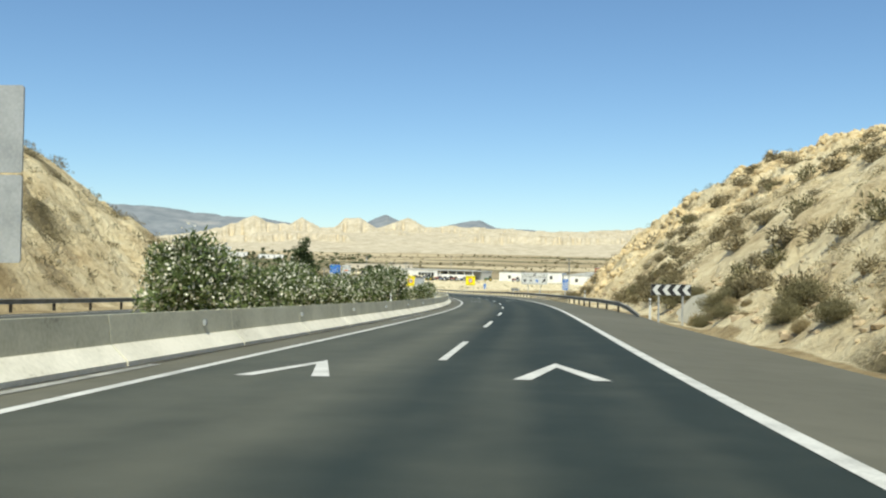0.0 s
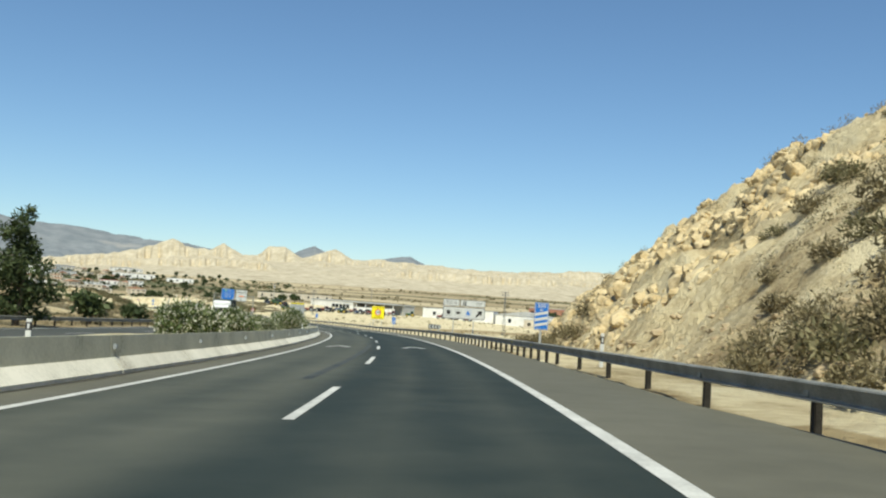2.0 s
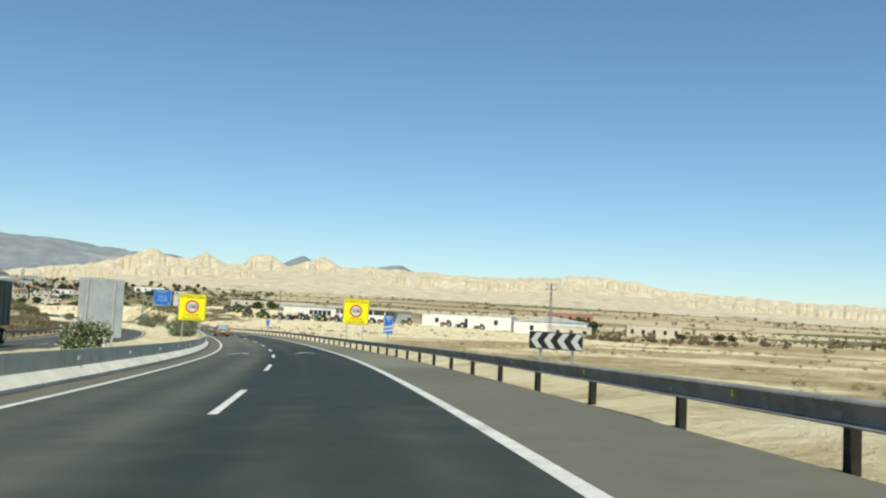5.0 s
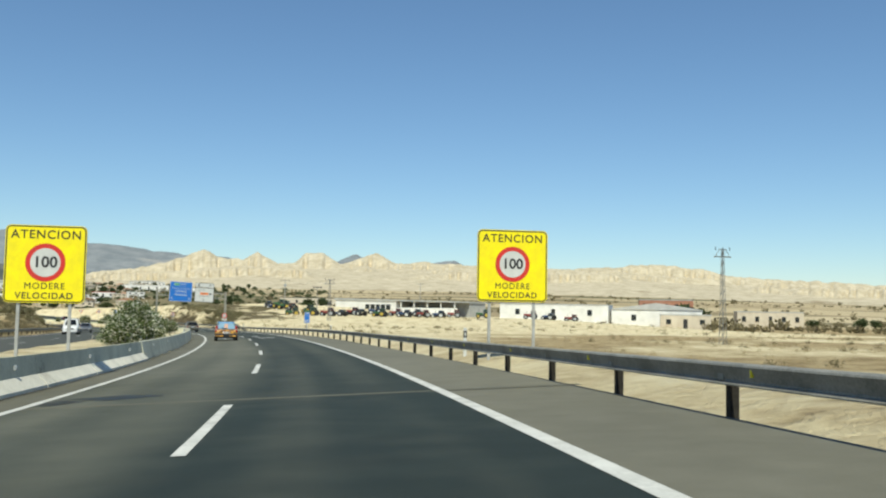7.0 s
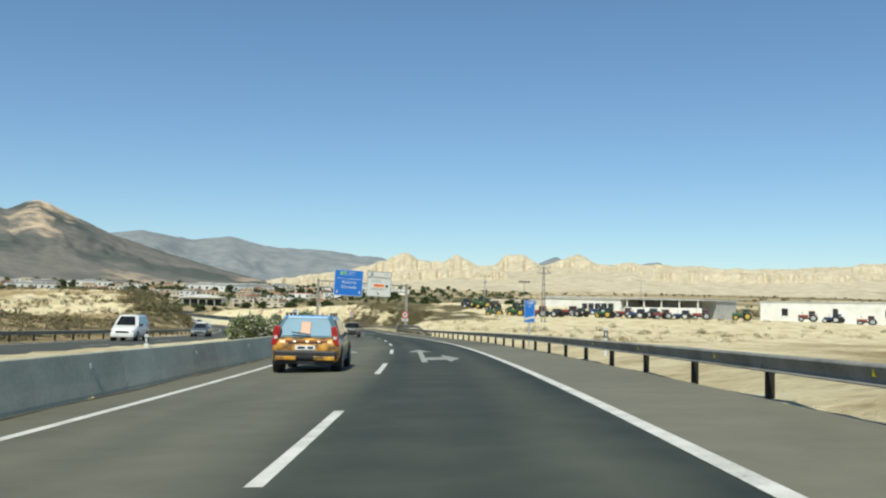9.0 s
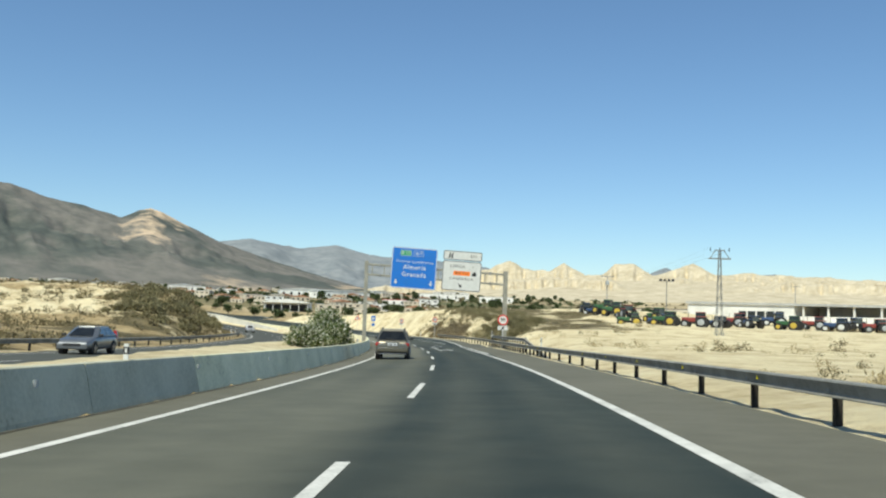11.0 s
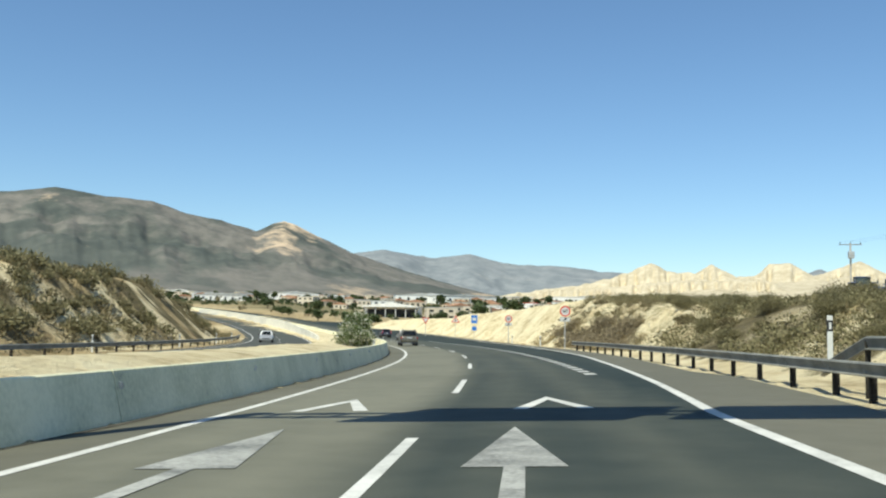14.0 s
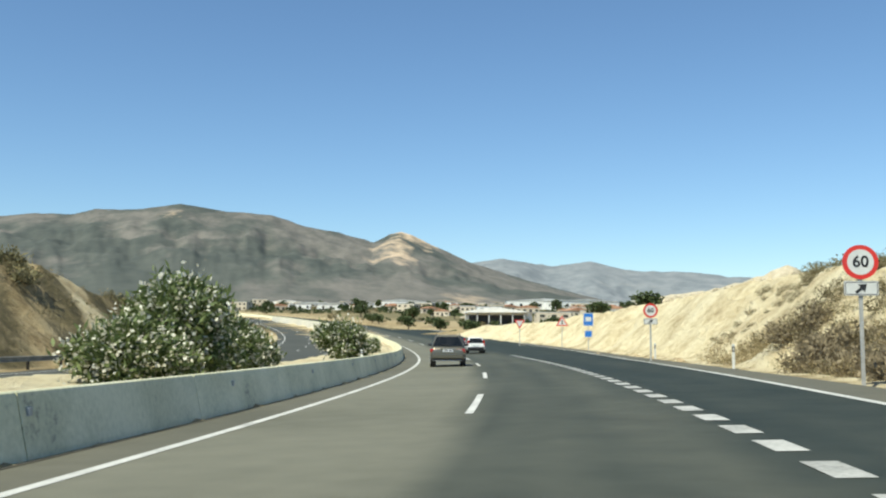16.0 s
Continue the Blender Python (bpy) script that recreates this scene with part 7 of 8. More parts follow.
M_WRAP = wrapped_paint()
M_SKYBLUE = paint("sky_blue_wrap", (0.06, 0.27, 0.6), 0.0, 0.35)
M_CABWRAP = paint("dusty_blue_wrap", (0.10, 0.17, 0.2), 0.0, 0.35)
M_FILM = paint("printed_window_film", (0.17, 0.3, 0.4), 0.0, 0.3)
est = car("estate_car", "estate car with printed blue and orange advertising wrap", at_road(267.6, -1.95, 0.0), 4.55, 1.8, 1.52, 0.97, M_WRAP, M_SKYBLUE, M_CABWRAP, lamp="high", rear_glass=M_FILM, tail=0.5)
bm = bmesh.new()
box(bm, (0.26, 0.015, 0.4), (-0.02, -2.02, 1.2), 0.01, Matrix.Rotation(-0.62, 3, "X"))
part("window_stripe", bm, paint("tan_film", (0.5, 0.25, 0.15), 0, 0.4), est, "tan printed stripe on the rear window")
M_PRINT = paint("rust_print", (0.36, 0.1, 0.02), 0, 0.4)
for k, w in ((-0.42, 0.2), (-0.13, 0.26), (0.2, 0.22), (0.48, 0.18)):
    bm = bmesh.new()
    box(bm, (w, 0.012, 0.055), (k, -2.262, 0.86), 0.004)
    part("print_bar", bm, M_PRINT, est)
for k in (-0.5, 0.5):
    bm = bmesh.new()
    box(bm, (0.55, 0.03, 0.1), (k, -2.31, 0.42), 0.01)
    part("bumper_insert", bm, M_WRAP, est)
M_BRONZE = paint("bronze_metallic", (0.17, 0.155, 0.115), 0.6, 0.32)
car("suv", "bronze-grey sport utility vehicle in the overtaking lane", at_road(347.4, -2.3, 0.0), 4.67, 1.88, 1.72, 1.1, M_BRONZE, M_BRONZE, M_BRONZE, front=1.35, rake=0.8, tail=0.3, wheel_r=0.38, ride=0.38)
M_BLACKCAR, M_WHITECAR = paint("black_car_paint", (0.015, 0.015, 0.018), 0.3), paint("white_car_paint", (0.75, 0.75, 0.74), 0.0)
M_GREYCAR, M_NAVY = paint("grey_car_paint", (0.2, 0.21, 0.22), 0.6), paint("navy_car_paint", (0.02, 0.03, 0.06), 0.4)
car("suv", "bronze-grey sport utility vehicle with black roof rails further ahead", at_road(475.5, -1.7, 0.0), 4.67, 1.88, 1.72, 1.1, M_BRONZE, M_BRONZE, M_BRONZE, front=1.35, rake=0.8, tail=0.3, wheel_r=0.38, ride=0.38)
car("hatchback", "small white hatchback driving ahead", at_road(512, 1.9, 0), 4.1, 1.74, 1.5, 0.95, M_WHITECAR, M_WHITECAR, M_WHITECAR, rails=False, lamp="high", tail=0.5)
car("hatchback", "dark hatchback driving far ahead", at_road(532, 1.9, 0), 4.1, 1.72, 1.46, 0.93, M_NAVY, M_NAVY, M_NAVY, rails=False, lamp="high", tail=0.55)
OP = lambda s, l: at_road(s, l, -0.03, 180)
car("van", "white van with roof ladder rack on the oncoming carriageway", OP(309, -18.4), 4.3, 1.8, 1.85, 1.1, M_WHITECAR, M_WHITECAR, M_WHITECAR, front=1.0, rake=0.6, tail=0.2, lamp="high")
car("saloon", "grey-blue saloon on the oncoming carriageway", OP(343, -18.4), 4.5, 1.76, 1.45, 0.95, M_GREYCAR, M_GREYCAR, M_GREYCAR, rails=False, lamp="high", tail=0.9)
car("saloon", "dark blue saloon on the oncoming carriageway", OP(156, -18.2), 4.5, 1.76, 1.45, 0.95, M_NAVY, M_NAVY, M_NAVY, rails=False, lamp="high", tail=0.9)
car("saloon", "dark saloon on the oncoming carriageway", OP(141, -14.4), 4.4, 1.76, 1.45, 0.95, M_NAVY, M_NAVY, M_NAVY, rails=False, lamp="high", tail=0.9)
car("hatchback", "silver hatchback on the oncoming carriageway", OP(496, -18.0), 4.1, 1.74, 1.5, 0.95, paint("silver_car_paint", (0.5, 0.5, 0.5), 0.6), M_WHITECAR, M_WHITECAR, rails=False, lamp="high", tail=0.5)
car("saloon", "silver saloon on the oncoming carriageway", OP(214, -14.2), 4.4, 1.76, 1.45, 0.95, M_GREYCAR, M_GREYCAR, M_GREYCAR, rails=False, lamp="high", tail=0.9)


def truck(m):
    t = thing("lorry", "articulated lorry with white cab and dark green trailer", "lorry", "vehicles", m=m)
    white, green = M_WHITECAR, surface("dark_green_tarpaulin", (0.03, 0.05, 0.04), (0.06, 0.085, 0.07), 1.5, 12, 0.7, bump=0.1)
    bm = bmesh.new()
    box(bm, (2.45, 2.1, 2.3), (0, 6.9, 1.95), 0.12)
    cab = part("cab", bm, white, t, "white cab")
    bm = bmesh.new()
    box(bm, (2.3, 1.7, 0.75), (0, 6.7, 3.4), 0.2)
    part("roof_spoiler", bm, white, cab)
    bm = bmesh.new()
    box(bm, (2.15, 0.05, 0.85), (0, 7.95, 2.4), 0.02)
    part("windscreen", bm, M_GLASS, cab)
    for k in range(5):
        bm = bmesh.new()
        box(bm, (1.5, 0.05, 0.1), (0, 7.97, 1.05 + 0.17 * k), 0.01)
        part("grille_bar", bm, M_BACK, cab)
    bm = bmesh.new()
    box(bm, (2.45, 0.2, 0.5), (0, 7.95, 0.62), 0.05)
    part("bumper", bm, white, cab)
    for sd in (1, -1):
        bm = bmesh.new()
        box(bm, (0.4, 0.06, 0.22), (sd * 0.95, 8.05, 0.72), 0.02)
        part("headlight", bm, M_CLEAR, cab)
        bm = bmesh.new()
        box(bm, (0.2, 0.12, 0.6), (sd * 1.42, 7.7, 2.3), 0.03)
        part("mirror", bm, M_TRIM, cab)
        bm = bmesh.new()
        box(bm, (0.05, 0.9, 0.7), (sd * 1.215, 7.2, 2.4), 0.01)
        part("side_window", bm, M_SIDEGLASS, cab)
    bm = bmesh.new()
    box(bm, (2.5, 13.2, 2.75), (0, -1.2, 2.55), 0.05)
    tr = part("trailer", bm, green, t, "dark green tarpaulin trailer")
    for k in range(12):
        for sd in (1, -1):
            bm = bmesh.new()
            box(bm, (0.03, 0.06, 2.7), (sd * 1.262, -7.2 + 1.1 * k, 2.55))
            part("strap", bm, M_TRIM, tr)
    bm = bmesh.new()
    box(bm, (0.9, 14.5, 0.3), (0, -0.3, 0.95))
    part("chassis", bm, M_TRIM, t)
    for yy in (6.7, 3.6, -4.2, -5.5, -6.8):
        for sd in (1, -1):
            wheel(t, sd * 1.07, yy, 0.5, 0.32, M_ALLOY, 8)


truck(OP(190, -17.6))


# ---- tractors in the yard ----
def tractor(name, label, paint_mat, rim_mat, group):
    t = new(name)
    bm = bmesh.new()
    box(bm, (0.75, 1.9, 0.7), (0, 1.15, 1.25), 0.12)
    part("bonnet", bm, paint_mat, t)
    bm = bmesh.new()
    box(bm, (0.62, 0.05, 0.55), (0, 2.11, 1.25), 0.02)
    part("grille", bm, M_TRIM, t)
    bm = bmesh.new()
    box(bm, (0.5, 3.0, 0.4), (0, 0.3, 0.8), 0.04)
    part("chassis", bm, M_TRIM, t)
    bm = bmesh.new()
    box(bm, (1.2, 1.15, 1.0), (0, -0.5, 1.85), 0.08)
    cab = part("cab_glass", bm, M_SIDEGLASS, t, "glazed cab")
    bm = bmesh.new()
    box(bm, (1.32, 1.3, 0.13), (0, -0.5, 2.4), 0.05)
    part("cab_roof", bm, paint_mat, cab)
    for sx in (0.6, -0.6):
        for sy in (0.07, -1.07):
            bm = bmesh.new()
            box(bm, (0.07, 0.07, 1.05), (sx, sy, 1.85))
            part("cab_pillar", bm, M_TRIM, cab)
    bm = bmesh.new()
    rod(bm, (0.3, 1.3, 1.5), (0.3, 1.3, 2.5), 0.04, 8)
    part("exhaust", bm, M_TRIM, t)
    for sd in (1, -1):
        bm = bmesh.new()
        box(bm, (0.5, 1.5, 0.1), (sd * 0.95, -0.75, 1.75), 0.04)
        part("mudguard", bm, paint_mat, t)
        for yy, r, w in ((-0.75, 0.85, 0.5), (1.55, 0.6, 0.38)):
            bm = bmesh.new()
            bmesh.ops.create_cone(bm, cap_ends=True, segments=24, radius1=r, radius2=r, depth=w, matrix=Matrix.Translation((sd * 0.95, yy, r)) @ Matrix.Rotation(math.pi / 2, 4, "Y"))
            wh = part("wheel", bm, M_RUBBER, t, "large ribbed tyre")
            bm = bmesh.new()
            bmesh.ops.create_cone(bm, cap_ends=True, segments=20, radius1=r * 0.58, radius2=r * 0.45, depth=0.06, matrix=Matrix.Translation((sd * (0.95 + w / 2 + 0.02), yy, r)) @ Matrix.Rotation(sd * math.pi / 2, 4, "Y"))
            part("rim", bm, rim_mat, wh)
    return tagged(t, label, "tractor", group)


M_TGREEN, M_TYELLOW, M_TBLUE, M_TRED = paint("tractor_green", (0.03, 0.11, 0.035), 0, 0.55), paint("tractor_yellow", (0.5, 0.36, 0.04), 0, 0.6), paint("tractor_blue", (0.03, 0.07, 0.17), 0, 0.55), paint("tractor_red", (0.26, 0.04, 0.03), 0, 0.55)
TR = [tractor("tractor", "green tractor with yellow wheels parked in the yard", M_TGREEN, M_TYELLOW, "parked tractors"), tractor("tractor", "blue tractor with white wheels parked in the yard", M_TBLUE, M_WHITE, "parked tractors"), tractor("tractor", "red tractor with grey wheels parked in the yard", M_TRED, M_BACK, "parked tractors")]
TRACTORS = [(-71.5, 461, 1, 35), (-68.6, 456, 1, 50), (-66.5, 454, 0, 62), (-64.0, 449, 0, 80), (-61.0, 444, 2, 40), (-58.0, 431, 0, 88), (-55.5, 440, 0, 60), (-53.8, 433, 1, 100), (-51.6, 422.5, 0, 84), (-48.0, 427, 2, 70), (-45.5, 431, 1, 58), (-43.5, 441, 2, 75),
            (-41, 437, 1, 50), (-38, 446, 1, 88), (-35.5, 436, 0, 70), (-32, 444, 2, 64), (-29, 438, 1, 85), (-26.5, 446, 1, 40), (-24, 437, 2, 95), (-20, 441, 1, 60), (-16, 446, 2, 80), (-8, 441, 0, 85), (5, 443, 2, 80), (10, 444, 1, 65), (16, 442, 2, 90)]
used = set()
for x, y, i, a in TRACTORS:
    m = pose(x, y, put_on_ground(x, y), 0, 0, a + 17 * math.sin(x * 3.1)) @ Matrix.Diagonal((1, 1, 0.93 + 0.09 * math.sin(y * 2.3), 1))
    if i in used:
        copy_thing(TR[i], m)
    else:
        TR[i].matrix_basis = m
        used.add(i)


# ---- buildings ----
M_WALLWHITE = surface("white_render", (0.66, 0.65, 0.61), (0.8, 0.79, 0.76), 0.4, 6, 0.85, bump=0.1, stain=(0.5, 0.48, 0.43), per_object=0.08)
M_WALLCREAM = surface("cream_render", (0.5, 0.43, 0.33), (0.62, 0.55, 0.43), 0.4, 6, 0.85, bump=0.1, stain=(0.38, 0.32, 0.25), per_object=0.12)
M_BRICK = surface("brick_wall", (0.28, 0.13, 0.08), (0.4, 0.2, 0.13), 0.6, 10, 0.9, bump=0.2, stain=(0.2, 0.1, 0.07))
M_ROOFGREY = surface("grey_sheet_roof", (0.36, 0.36, 0.35), (0.5, 0.5, 0.48), 0.4, 8, 0.7, 0.1, 0.1)
M_ROOFTILE = surface("clay_tile_roof", (0.33, 0.17, 0.1), (0.45, 0.26, 0.16), 0.6, 10, 0.9, bump=0.2)
M_DARKOPEN = plain("dark_window_glass", (0.02, 0.024, 0.028), 0.15)


def wall_box(bm, w, d, h):
    box(bm, (w, d, h + 1.0), (0, 0, (h - 1.0) / 2), 0.03)
    return bm


def building(name, label, m, w, d, h, wall, roof, windows, storeys=1, gable=0.0, group="", door=True, overhang=0.25):
    t = thing(name, label, "building", group, m=m)
    bm = bmesh.new()
    wl_ = part("wall", wall_box(bm, w, d, h), wall, t)
    bm = bmesh.new()
    if gable > 0:
        pts = [(-w / 2 - overhang, h), (w / 2 + overhang, h), (w / 2 + overhang, h + 0.15), (0, h + gable + 0.15), (-w / 2 - overhang, h + 0.15)]
        prism(bm, pts, -d / 2 - overhang, d / 2 + overhang)
    else:
        box(bm, (w + 0.2, d + 0.2, 0.3), (0, 0, h + 0.1), 0.02)
    part("roof", bm, roof, t)
    for st in range(storeys):
        z = h / storeys * (st + 0.52)
        for side in (-1, 1):
            for k in range(windows):
                x = -w / 2 + w * (k + 0.5) / windows
                if door and st == 0 and side == -1 and k == windows // 2:
                    bm = bmesh.new()
                    box(bm, (min(1.1, w / windows * 0.6), 0.08, h / storeys * 0.72), (x, side * (d / 2 + 0.02), h / storeys * 0.36), 0.01)
                    part("door", bm, M_TRIM, wl_)
                    continue
                bm = bmesh.new()
                ww, hh = min(1.3, w / windows * 0.5), h / storeys * 0.36
                box(bm, (ww, 0.08, hh), (x, side * (d / 2 + 0.015), z))
                wi = part("window", bm, M_DARKOPEN, wl_)
                bm = bmesh.new()
                box(bm, (ww + 0.24, 0.18, 0.09), (x, side * (d / 2 + 0.06), z - hh / 2 - 0.05))
                part("sill", bm, wall, wi)
        for sx in (-1, 1):
            bm = bmesh.new()
            box(bm, (0.08, min(1.3, d * 0.3), h / storeys * 0.36), (sx * (w / 2 + 0.015), 0, z))
            part("window", bm, M_DARKOPEN, wl_)
    return t


def placed(x, y, turn, sink=0.0):
    return pose(x, y, put_on_ground(x, y) - sink, 0, 0, turn)


def sales_shed():
    """Long white shed with a glazed front and an open bay, facing the yard."""
    a, b = Vector((-56.5, 491.5)), Vector((-16, 466))
    d = (b - a)
    L = d.length
    turn = math.degrees(math.atan2(d.y, d.x))
    c = (a + b) / 2
    n = Vector((-d.y, d.x)).normalized()
    c = c + n * 8
    t = thing("sales_shed", "long low white shed with glazed front and open bay", "building", m=placed(c.x, c.y, turn))
    h = 4.6
    bm = bmesh.new()
    box(bm, (L * 0.52, 16, h + 1), (-L * 0.24, 0, (h - 1) / 2), 0.03)
    wl_ = part("wall", bm, M_WALLWHITE, t)
    # grey where the other walls are white: shade of the bay as colour
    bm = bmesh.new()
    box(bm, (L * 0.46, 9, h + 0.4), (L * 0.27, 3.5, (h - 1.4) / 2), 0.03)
    part("rear_wall", bm, M_ROOFGREY, t, "back wall of the open bay, its shade put into a grey colour")
    bm = bmesh.new()
    prism(bm, [(-L / 2 - 0.3, h), (L / 2 + 0.3, h - 0.6), (L / 2 + 0.3, h - 0.2), (-L / 2 - 0.3, h + 0.5)], -8.3, 8.3)
    part("roof", bm, M_ROOFGREY, t, "grey sheet roof")
    bm = bmesh.new()
    box(bm, (L * 0.46, 0.3, 2.6), (L * 0.27, -7.8, 1.0), 0.03)
    part("low_wall", bm, M_WALLWHITE, t)
    for k in range(5):
        bm = bmesh.new()
        box(bm, (0.3, 0.3, h - 0.4), (L * (0.06 + 0.105 * k), -7.8, (h - 0.5) / 2))
        part("pillar", bm, M_WALLWHITE, t)
    for k in range(5):
        bm = bmesh.new()
        box(bm, (1.7, 0.1, 2.6), (-L * 0.13 + 2.1 * k - 4.2, -8.03, 1.9), 0.01)
        part("window", bm, M_DARKOPEN, wl_, "dark glazed front")
    return t


sales_shed()


def long_shed(name, label, x0, y0, x1, y1, depth, h, windows, gable=0.0):
    d = Vector((x1 - x0, y1 - y0))
    n = Vector((-d.y, d.x)).normalized() * depth / 2
    cx, cy = (x0 + x1) / 2 + n.x, (y0 + y1) / 2 + n.y
    return building(name, label, placed(cx, cy, math.degrees(math.atan2(d.y, d.x))), d.length, depth, h, M_WALLWHITE, M_ROOFGREY, windows, 1, gable)


long_shed("white_shed", "long white shed with grey roof in the plain", -3.3, 459.5, 27, 452, 12, 4.4, 3)
long_shed("white_shed", "long white shed with grey roof in the plain", 28, 452.5, 52, 447, 14, 4.6, 2, 1.8)
building("stone_shed", "low pinkish shed beside the white sheds", placed(46, 441, -10), 13, 8, 3.6, M_WALLCREAM, M_ROOFGREY, 3)
building("brick_house", "unfinished two-storey red brick house", placed(62, 550, -8), 20, 12, 9.5, M_BRICK, M_ROOFGREY, 5, 2)
building("farm_house", "pale farm building in the dry plain", placed(92, 520, -8), 22, 10, 5.0, M_WALLCREAM, M_ROOFGREY, 5)
building("farm_shed", "low open farm shed on the far plain", placed(-105, 760, 5), 55, 12, 4.5, M_WALLCREAM, M_TRIM, 8)
building("farm_shed", "low white farm shed on the far plain", placed(-300, 980, 20), 40, 14, 5, M_WALLWHITE, M_ROOFGREY, 6)
building("farm_shed", "low white farm shed on the far plain", placed(-240, 930, 20), 24, 10, 4, M_WALLWHITE, M_ROOFGREY, 4)
building("farm_shed", "long white farm shed on the far plain", placed(-420, 1010, 25), 46, 14, 5, M_WALLWHITE, M_ROOFGREY, 6)



def open_warehouse(m):
    """Gabled white warehouse whose front is a dark open loading bay."""
    t = thing("open_warehouse", "white gabled warehouse with a dark open loading bay", "building", m=m)
    w, d, h = 21, 13, 3.9
    bm = bmesh.new()
    box(bm, (w, d - 4, h + 1), (0, 2, (h - 1) / 2), 0.03)
    part("wall", bm, M_WALLWHITE, t)
    bm = bmesh.new()
    prism(bm, [(-w / 2 - 0.5, h), (w / 2 + 0.5, h), (w / 2 + 0.5, h + 0.3), (0, h + 1.9), (-w / 2 - 0.5, h + 0.3)], -d / 2 - 0.5, d / 2 + 0.5)
    part("roof", bm, M_WALLWHITE, t, "pale sheet roof")
    # black panel over the white wall, painted shade for the bay's depth
    bm = bmesh.new()
    box(bm, (w - 1.2, 0.2, h - 0.8), (0, -d / 2 + 3.9, (h - 0.8) / 2))
    part("loading_bay", bm, M_TRIM, t, "black panel that stands in for the shade inside the loading bay")
    for k in range(6):
        bm = bmesh.new()
        box(bm, (0.4, 0.4, h + 0.5), (-w / 2 + 0.4 + (w - 0.8) * k / 5, -d / 2 + 0.3, (h - 0.5) / 2))
        part("pillar", bm, M_ROOFGREY, t)


open_warehouse(placed(-262, 676, 22))
M_REDROOF = surface("red_sheet_roof", (0.45, 0.05, 0.04), (0.55, 0.09, 0.06), 0.4, 8, 0.7, bump=0.1)
# small building of no particular use under a red roof
building("fuel_station", "low white building with a bright red roof", placed(-255, 785, 15), 14, 8, 3.4, M_WALLWHITE, M_REDROOF, 3)

# the small town beyond the curve
PROTO = [building("house", "small white house with flat roof in the town", placed(-480, 720, 30), 9, 7, 4.4, M_WALLWHITE, M_ROOFGREY, 3, 2, group="town houses"),
         building("house", "cream house with clay tile roof in the town", placed(-420, 860, 10), 10, 7, 3.0, M_WALLCREAM, M_ROOFTILE, 4, 1, 1.4, group="town houses"),
         building("house", "two-storey cream house in the town", placed(-520, 800, 45), 9, 8, 5.4, M_WALLCREAM, M_ROOFGREY, 3, 2, group="town houses"),
         building("warehouse", "long white warehouse with grey roof in the town", placed(-400, 930, 28), 34, 16, 5.0, M_WALLWHITE, M_ROOFGREY, 8, 1, 1.6, group="town houses")]
tw = random.Random(12)
TOWN = 0
while TOWN < 150:
    az, d = radians(tw.uniform(20, 56)), 300 + 750 * tw.random() ** 1.4
    x, y = -75 - math.sin(az) * d, 380 + math.cos(az) * d
    ss, ll = to_road([x], [y])
    if -95 < ll[0] < 75 and ss[0] < 899:
        continue
    z = put_on_ground(x, y)
    k = tw.choice((1, 1, 2, 1, 2, 1, 2, 1, 0, 2, 1, 2, 1, 3)) if d > 480 else tw.choice((0, 1, 1, 2))
    copy_thing(PROTO[k], pose(x, y, z - 0.1, 0, 0, tw.uniform(10, 70)) @ Matrix.Diagonal((tw.uniform(0.6, 1.3), tw.uniform(0.6, 1.1), tw.uniform(0.6, 0.95), 1)))
    TOWN += 1
TREES = 0
while TREES < 330:
    az, d = radians(tw.uniform(12, 60)), tw.uniform(230, 980)
    x, y = -75 - math.sin(az) * d, 380 + math.cos(az) * d
    ss, ll = to_road([x], [y])
    if -36 < ll[0] < 26 and ss[0] < 899:
        continue
    k = tw.uniform(0.4, 1.3)
    copy_thing(rnd, pose(x, y, put_on_ground(x, y) - 0.2, 0, 0, tw.uniform(0, 360)) @ Matrix.Diagonal((k, k, k * tw.uniform(0.9, 1.4), 1)))
    TREES += 1

TREES = 0
while TREES < 36:
    az, d = radians(tw.uniform(24, 38)), tw.uniform(90, 260)
    x, y = -85.6 - math.sin(az) * d, 409.5 + math.cos(az) * d
    ss, ll = to_road([x], [y])
    TREES += 1
    if -30 < ll[0] < 22:
        continue
    k = tw.uniform(0.35, 0.8)
    copy_thing(rnd, pose(x, y, put_on_ground(x, y) - 0.2, 0, 0, tw.uniform(0, 360)) @ Matrix.Diagonal((k * 1.2, k * 1.2, k, 1)))


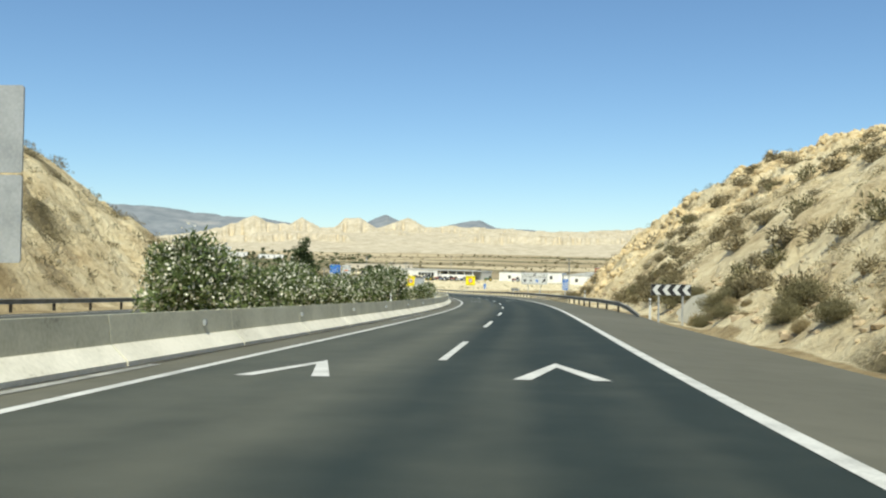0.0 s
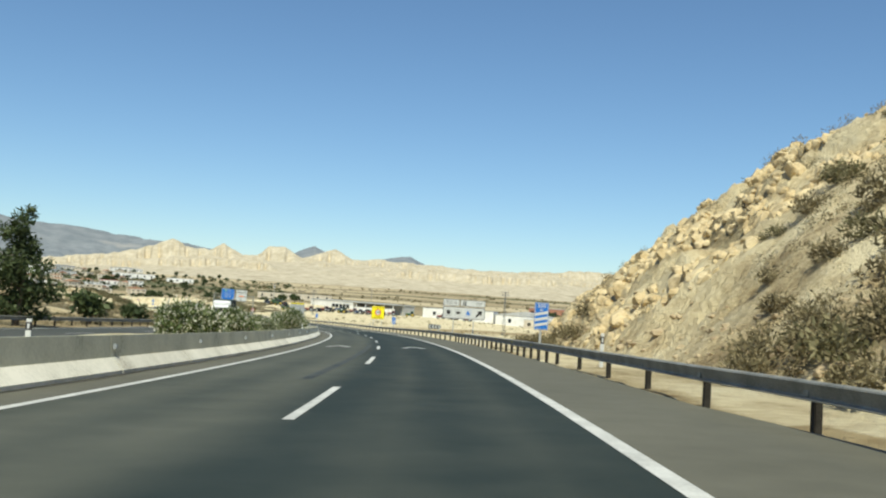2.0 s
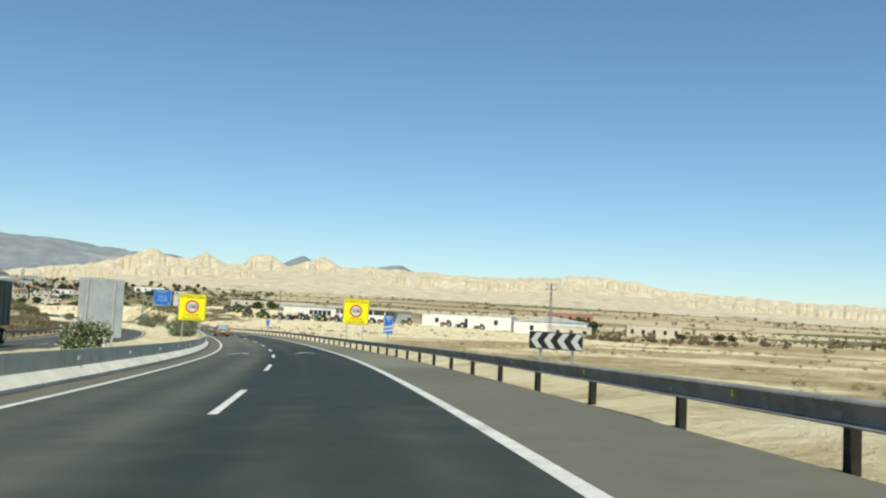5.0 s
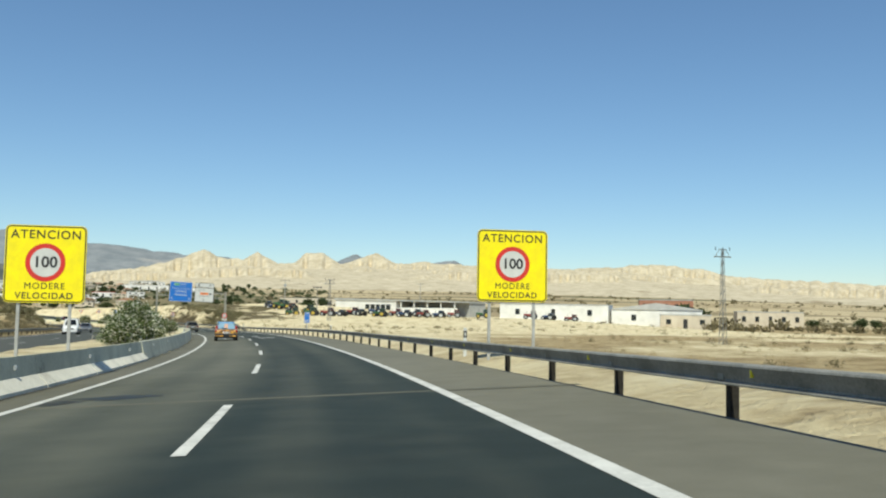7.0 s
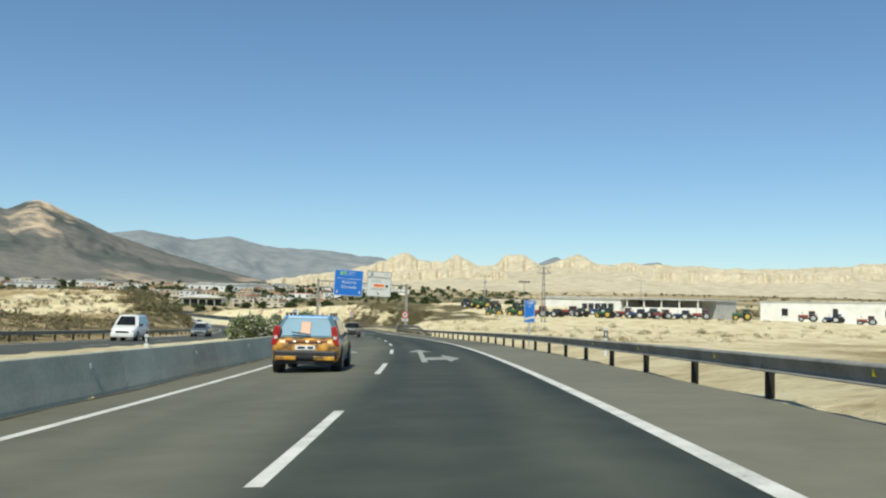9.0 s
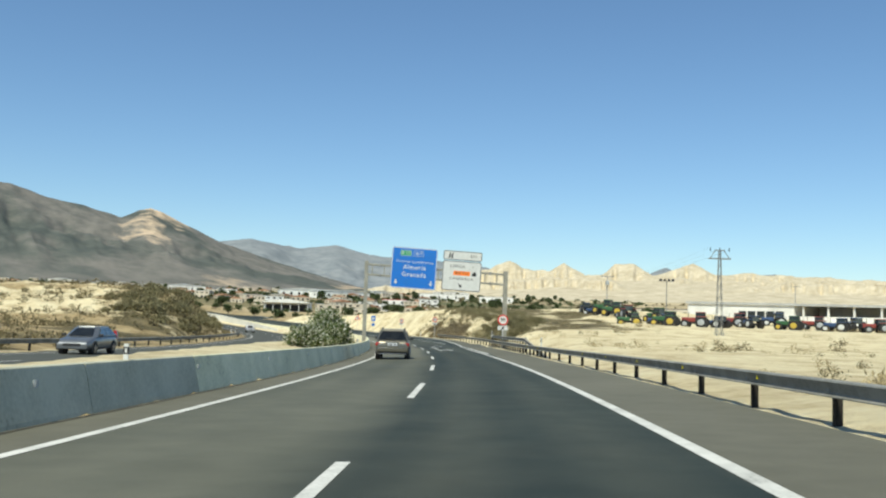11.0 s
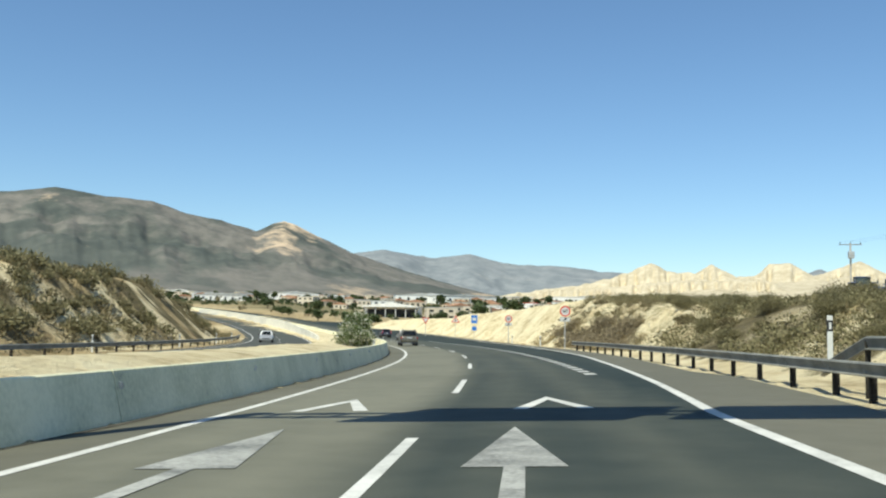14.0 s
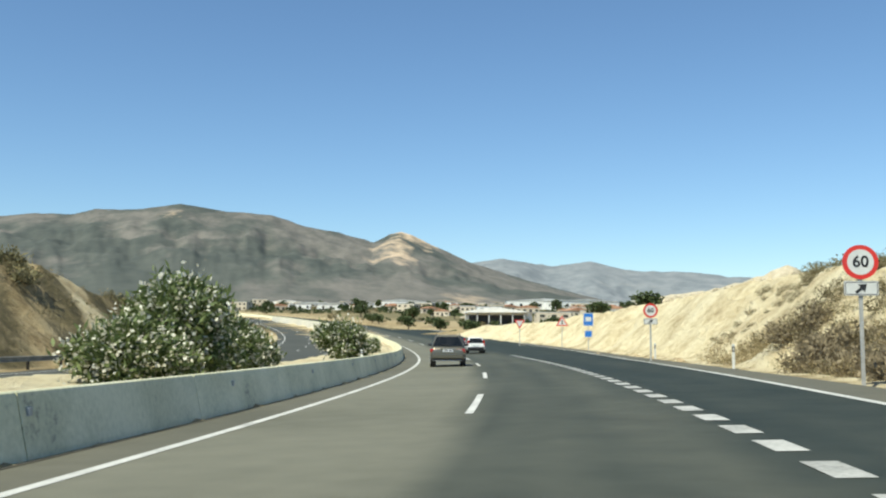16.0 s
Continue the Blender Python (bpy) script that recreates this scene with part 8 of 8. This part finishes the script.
# ---- scrub and olive groves over the far plain ----
def far_scrub(name, label, material, n, seed, bearings, reach, size, low):
    """Clumps of scrub spread over the plain, as one object."""
    r = np.random.default_rng(seed)
    az, d = np.radians(r.uniform(*bearings, n)), reach[0] + (reach[1] - reach[0]) * r.random(n) ** 1.3
    x, y = -40 - np.sin(az) * d, 260 + np.cos(az) * d
    ss, ll = to_road(x, y)
    ok = (fbm(x, y * 1.6, 70, 3) + 0.4 * r.random(n) > low) & ((np.abs(ll + 6) > 42) | (ss > 898))
    ok &= ~((ss > 330) & (ss < 660) & (ll > 0) & (ll < 130))
    x, y = x[ok], y[ok]
    z = ground_level(x, y)[0]
    v, f = leaf_cloud(26, [((0, 0, 0.3), (0.5, 0.5, 0.35)), ((0.4, 0.1, 0.2), (0.35, 0.35, 0.25))], (0.36, 0.2), seed, 0.0, 0.2)
    k = size * r.lognormal(0, 0.4, len(x))
    a = r.random(len(x)) * 6.283
    ca, sa = np.cos(a)[:, None], np.sin(a)[:, None]
    vx = (v[None, :, 0] * ca - v[None, :, 1] * sa) * k[:, None] + x[:, None]
    vy = (v[None, :, 0] * sa + v[None, :, 1] * ca) * k[:, None] + y[:, None]
    vz = v[None, :, 2] * k[:, None] + z[:, None] - 0.05
    ff = (f[None] + (np.arange(len(x)) * len(v))[:, None, None]).reshape(-1, 4)
    tagged(part(name, mesh_np(name, np.stack([vx, vy, vz], -1).reshape(-1, 3), ff), material), label, "scrub", kind="stuff")


far_scrub("plain_scrub", "olive-brown scrub clumps over the dry plain", M_OLIVE, 5200, 71, (-50, 62), (170, 1050), 2.0, 0.15)
far_scrub("plain_groves", "dark green bushes and orchard rows in the dry plain", M_TREELEAF, 4200, 73, (8, 62), (230, 1000), 3.0, 0.2)


# ---- power poles ----
M_TIMBER = surface("pole_concrete", (0.3, 0.28, 0.25), (0.42, 0.4, 0.36), 2, 20, 0.9, bump=0.2)


def power_pole(x, y, top, label, lattice=False, box_on=False):
    z = put_on_ground(x, y)
    t = thing("power_pole", label, "power pole", "power poles", m=pose(x, y, z, 0, 0, 20))
    h = top - z
    if lattice:
        for sx in (-1, 1):
            for sy in (-1, 1):
                bm = bmesh.new()
                rod(bm, (sx * 0.34, sy * 0.34, -0.5), (sx * 0.1, sy * 0.1, h), 0.035, 6)
                part("leg", bm, M_STEEL, t)
        n = int(h / 1.1)
        for k in range(n):
            w0, w1 = 0.33 - 0.23 * k / n, 0.33 - 0.23 * (k + 1) / n
            z0, z1 = h * k / n, h * (k + 1) / n
            bm = bmesh.new()
            for q in (-1, 1):
                rod(bm, (-w0, q * w0, z0), (w1, q * w1, z1), 0.018, 5)
                rod(bm, (q * w0, w0, z0), (q * w1, -w1, z1), 0.018, 5)
            part("brace", bm, M_STEEL, t)
    else:
        bm = bmesh.new()
        rod(bm, (0, 0, -0.8), (0, 0, h), 0.2, 10, 0.12)
        part("shaft", bm, M_TIMBER, t)
    bm = bmesh.new()
    reach = 1.0 if lattice else 1.4
    box(bm, (2 * reach + 0.4, 0.12, 0.14), (0, 0, h - (0.9 if lattice else 0.15)))
    if lattice:
        for sx in (-1, 1):
            rod(bm, (sx * reach, 0, h - 0.85), (sx * 0.45, 0, h), 0.04, 6)
        box(bm, (1.1, 0.1, 0.1), (0, 0, h))
    arm = part("crossarm", bm, M_STEEL, t)
    for sx in (-reach, 0.0, reach):
        bm = bmesh.new()
        rod(bm, (sx, 0, h - 0.1), (sx, 0, h + 0.28), 0.06, 8, 0.04)
        part("insulator", bm, M_TRIM, arm)
    if box_on:
        bm = bmesh.new()
        box(bm, (0.8, 0.7, 1.0), (0, -0.4, h - 1.7), 0.05)
        part("transformer", bm, M_BACK, t)
    return Vector((x, y, top))


P1 = power_pole(-77.3, 509.9, 6.7, "concrete power pole with transformer by the yard", box_on=True)
P2 = power_pole(20.8, 303, 5.0, "steel lattice power pole in the dry field", lattice=True)
P3 = power_pole(-42.2, 392.3, 3.4, "steel lattice power pole before the tractor yard", lattice=True)
P4 = power_pole(-36, 600, 9.0, "concrete power pole beyond the yard")
for a, b in ((P1, P3),):
    for off in (-1.3, 0.0, 1.3):
        cu = bpy.data.curves.new("power_line", "CURVE")
        cu.dimensions, cu.bevel_depth = "3D", 0.006
        sp = cu.splines.new("POLY")
        sp.points.add(16)
        for k in range(17):
            u = k / 16
            p = a.lerp(b, u)
            sp.points[k].co = (p.x + off * 0.9, p.y + off * 0.35, p.z + 0.2 - 8 * u * (1 - u) * 0.6, 1)
        tmp = bpy.data.objects.new("power_line", cu)
        me = bpy.data.meshes.new_from_object(tmp)
        bpy.data.objects.remove(tmp)
        ob = part("power_line", me, M_TRIM)
        tagged(ob, "thin sagging power line between poles", "cable", "power lines")


def floodlight_mast(x, y, top):
    z = put_on_ground(x, y)
    t = thing("floodlight_mast", "thin mast with a row of floodlights above the yard", "floodlight", m=pose(x, y, z, 0, 0, 20))
    bm = bmesh.new()
    rod(bm, (0, 0, -0.5), (0, 0, top - z), 0.09, 8, 0.06)
    part("mast", bm, M_STEEL, t)
    bm = bmesh.new()
    box(bm, (2.6, 0.1, 0.1), (0, 0, top - z))
    arm = part("crossbar", bm, M_STEEL, t)
    for k in range(4):
        bm = bmesh.new()
        box(bm, (0.42, 0.3, 0.34), (-1.05 + 0.7 * k, -0.1, top - z + 0.2), 0.03)
        part("floodlight", bm, M_TRIM, arm)


floodlight_mast(-55.8, 453.1, 2.95)
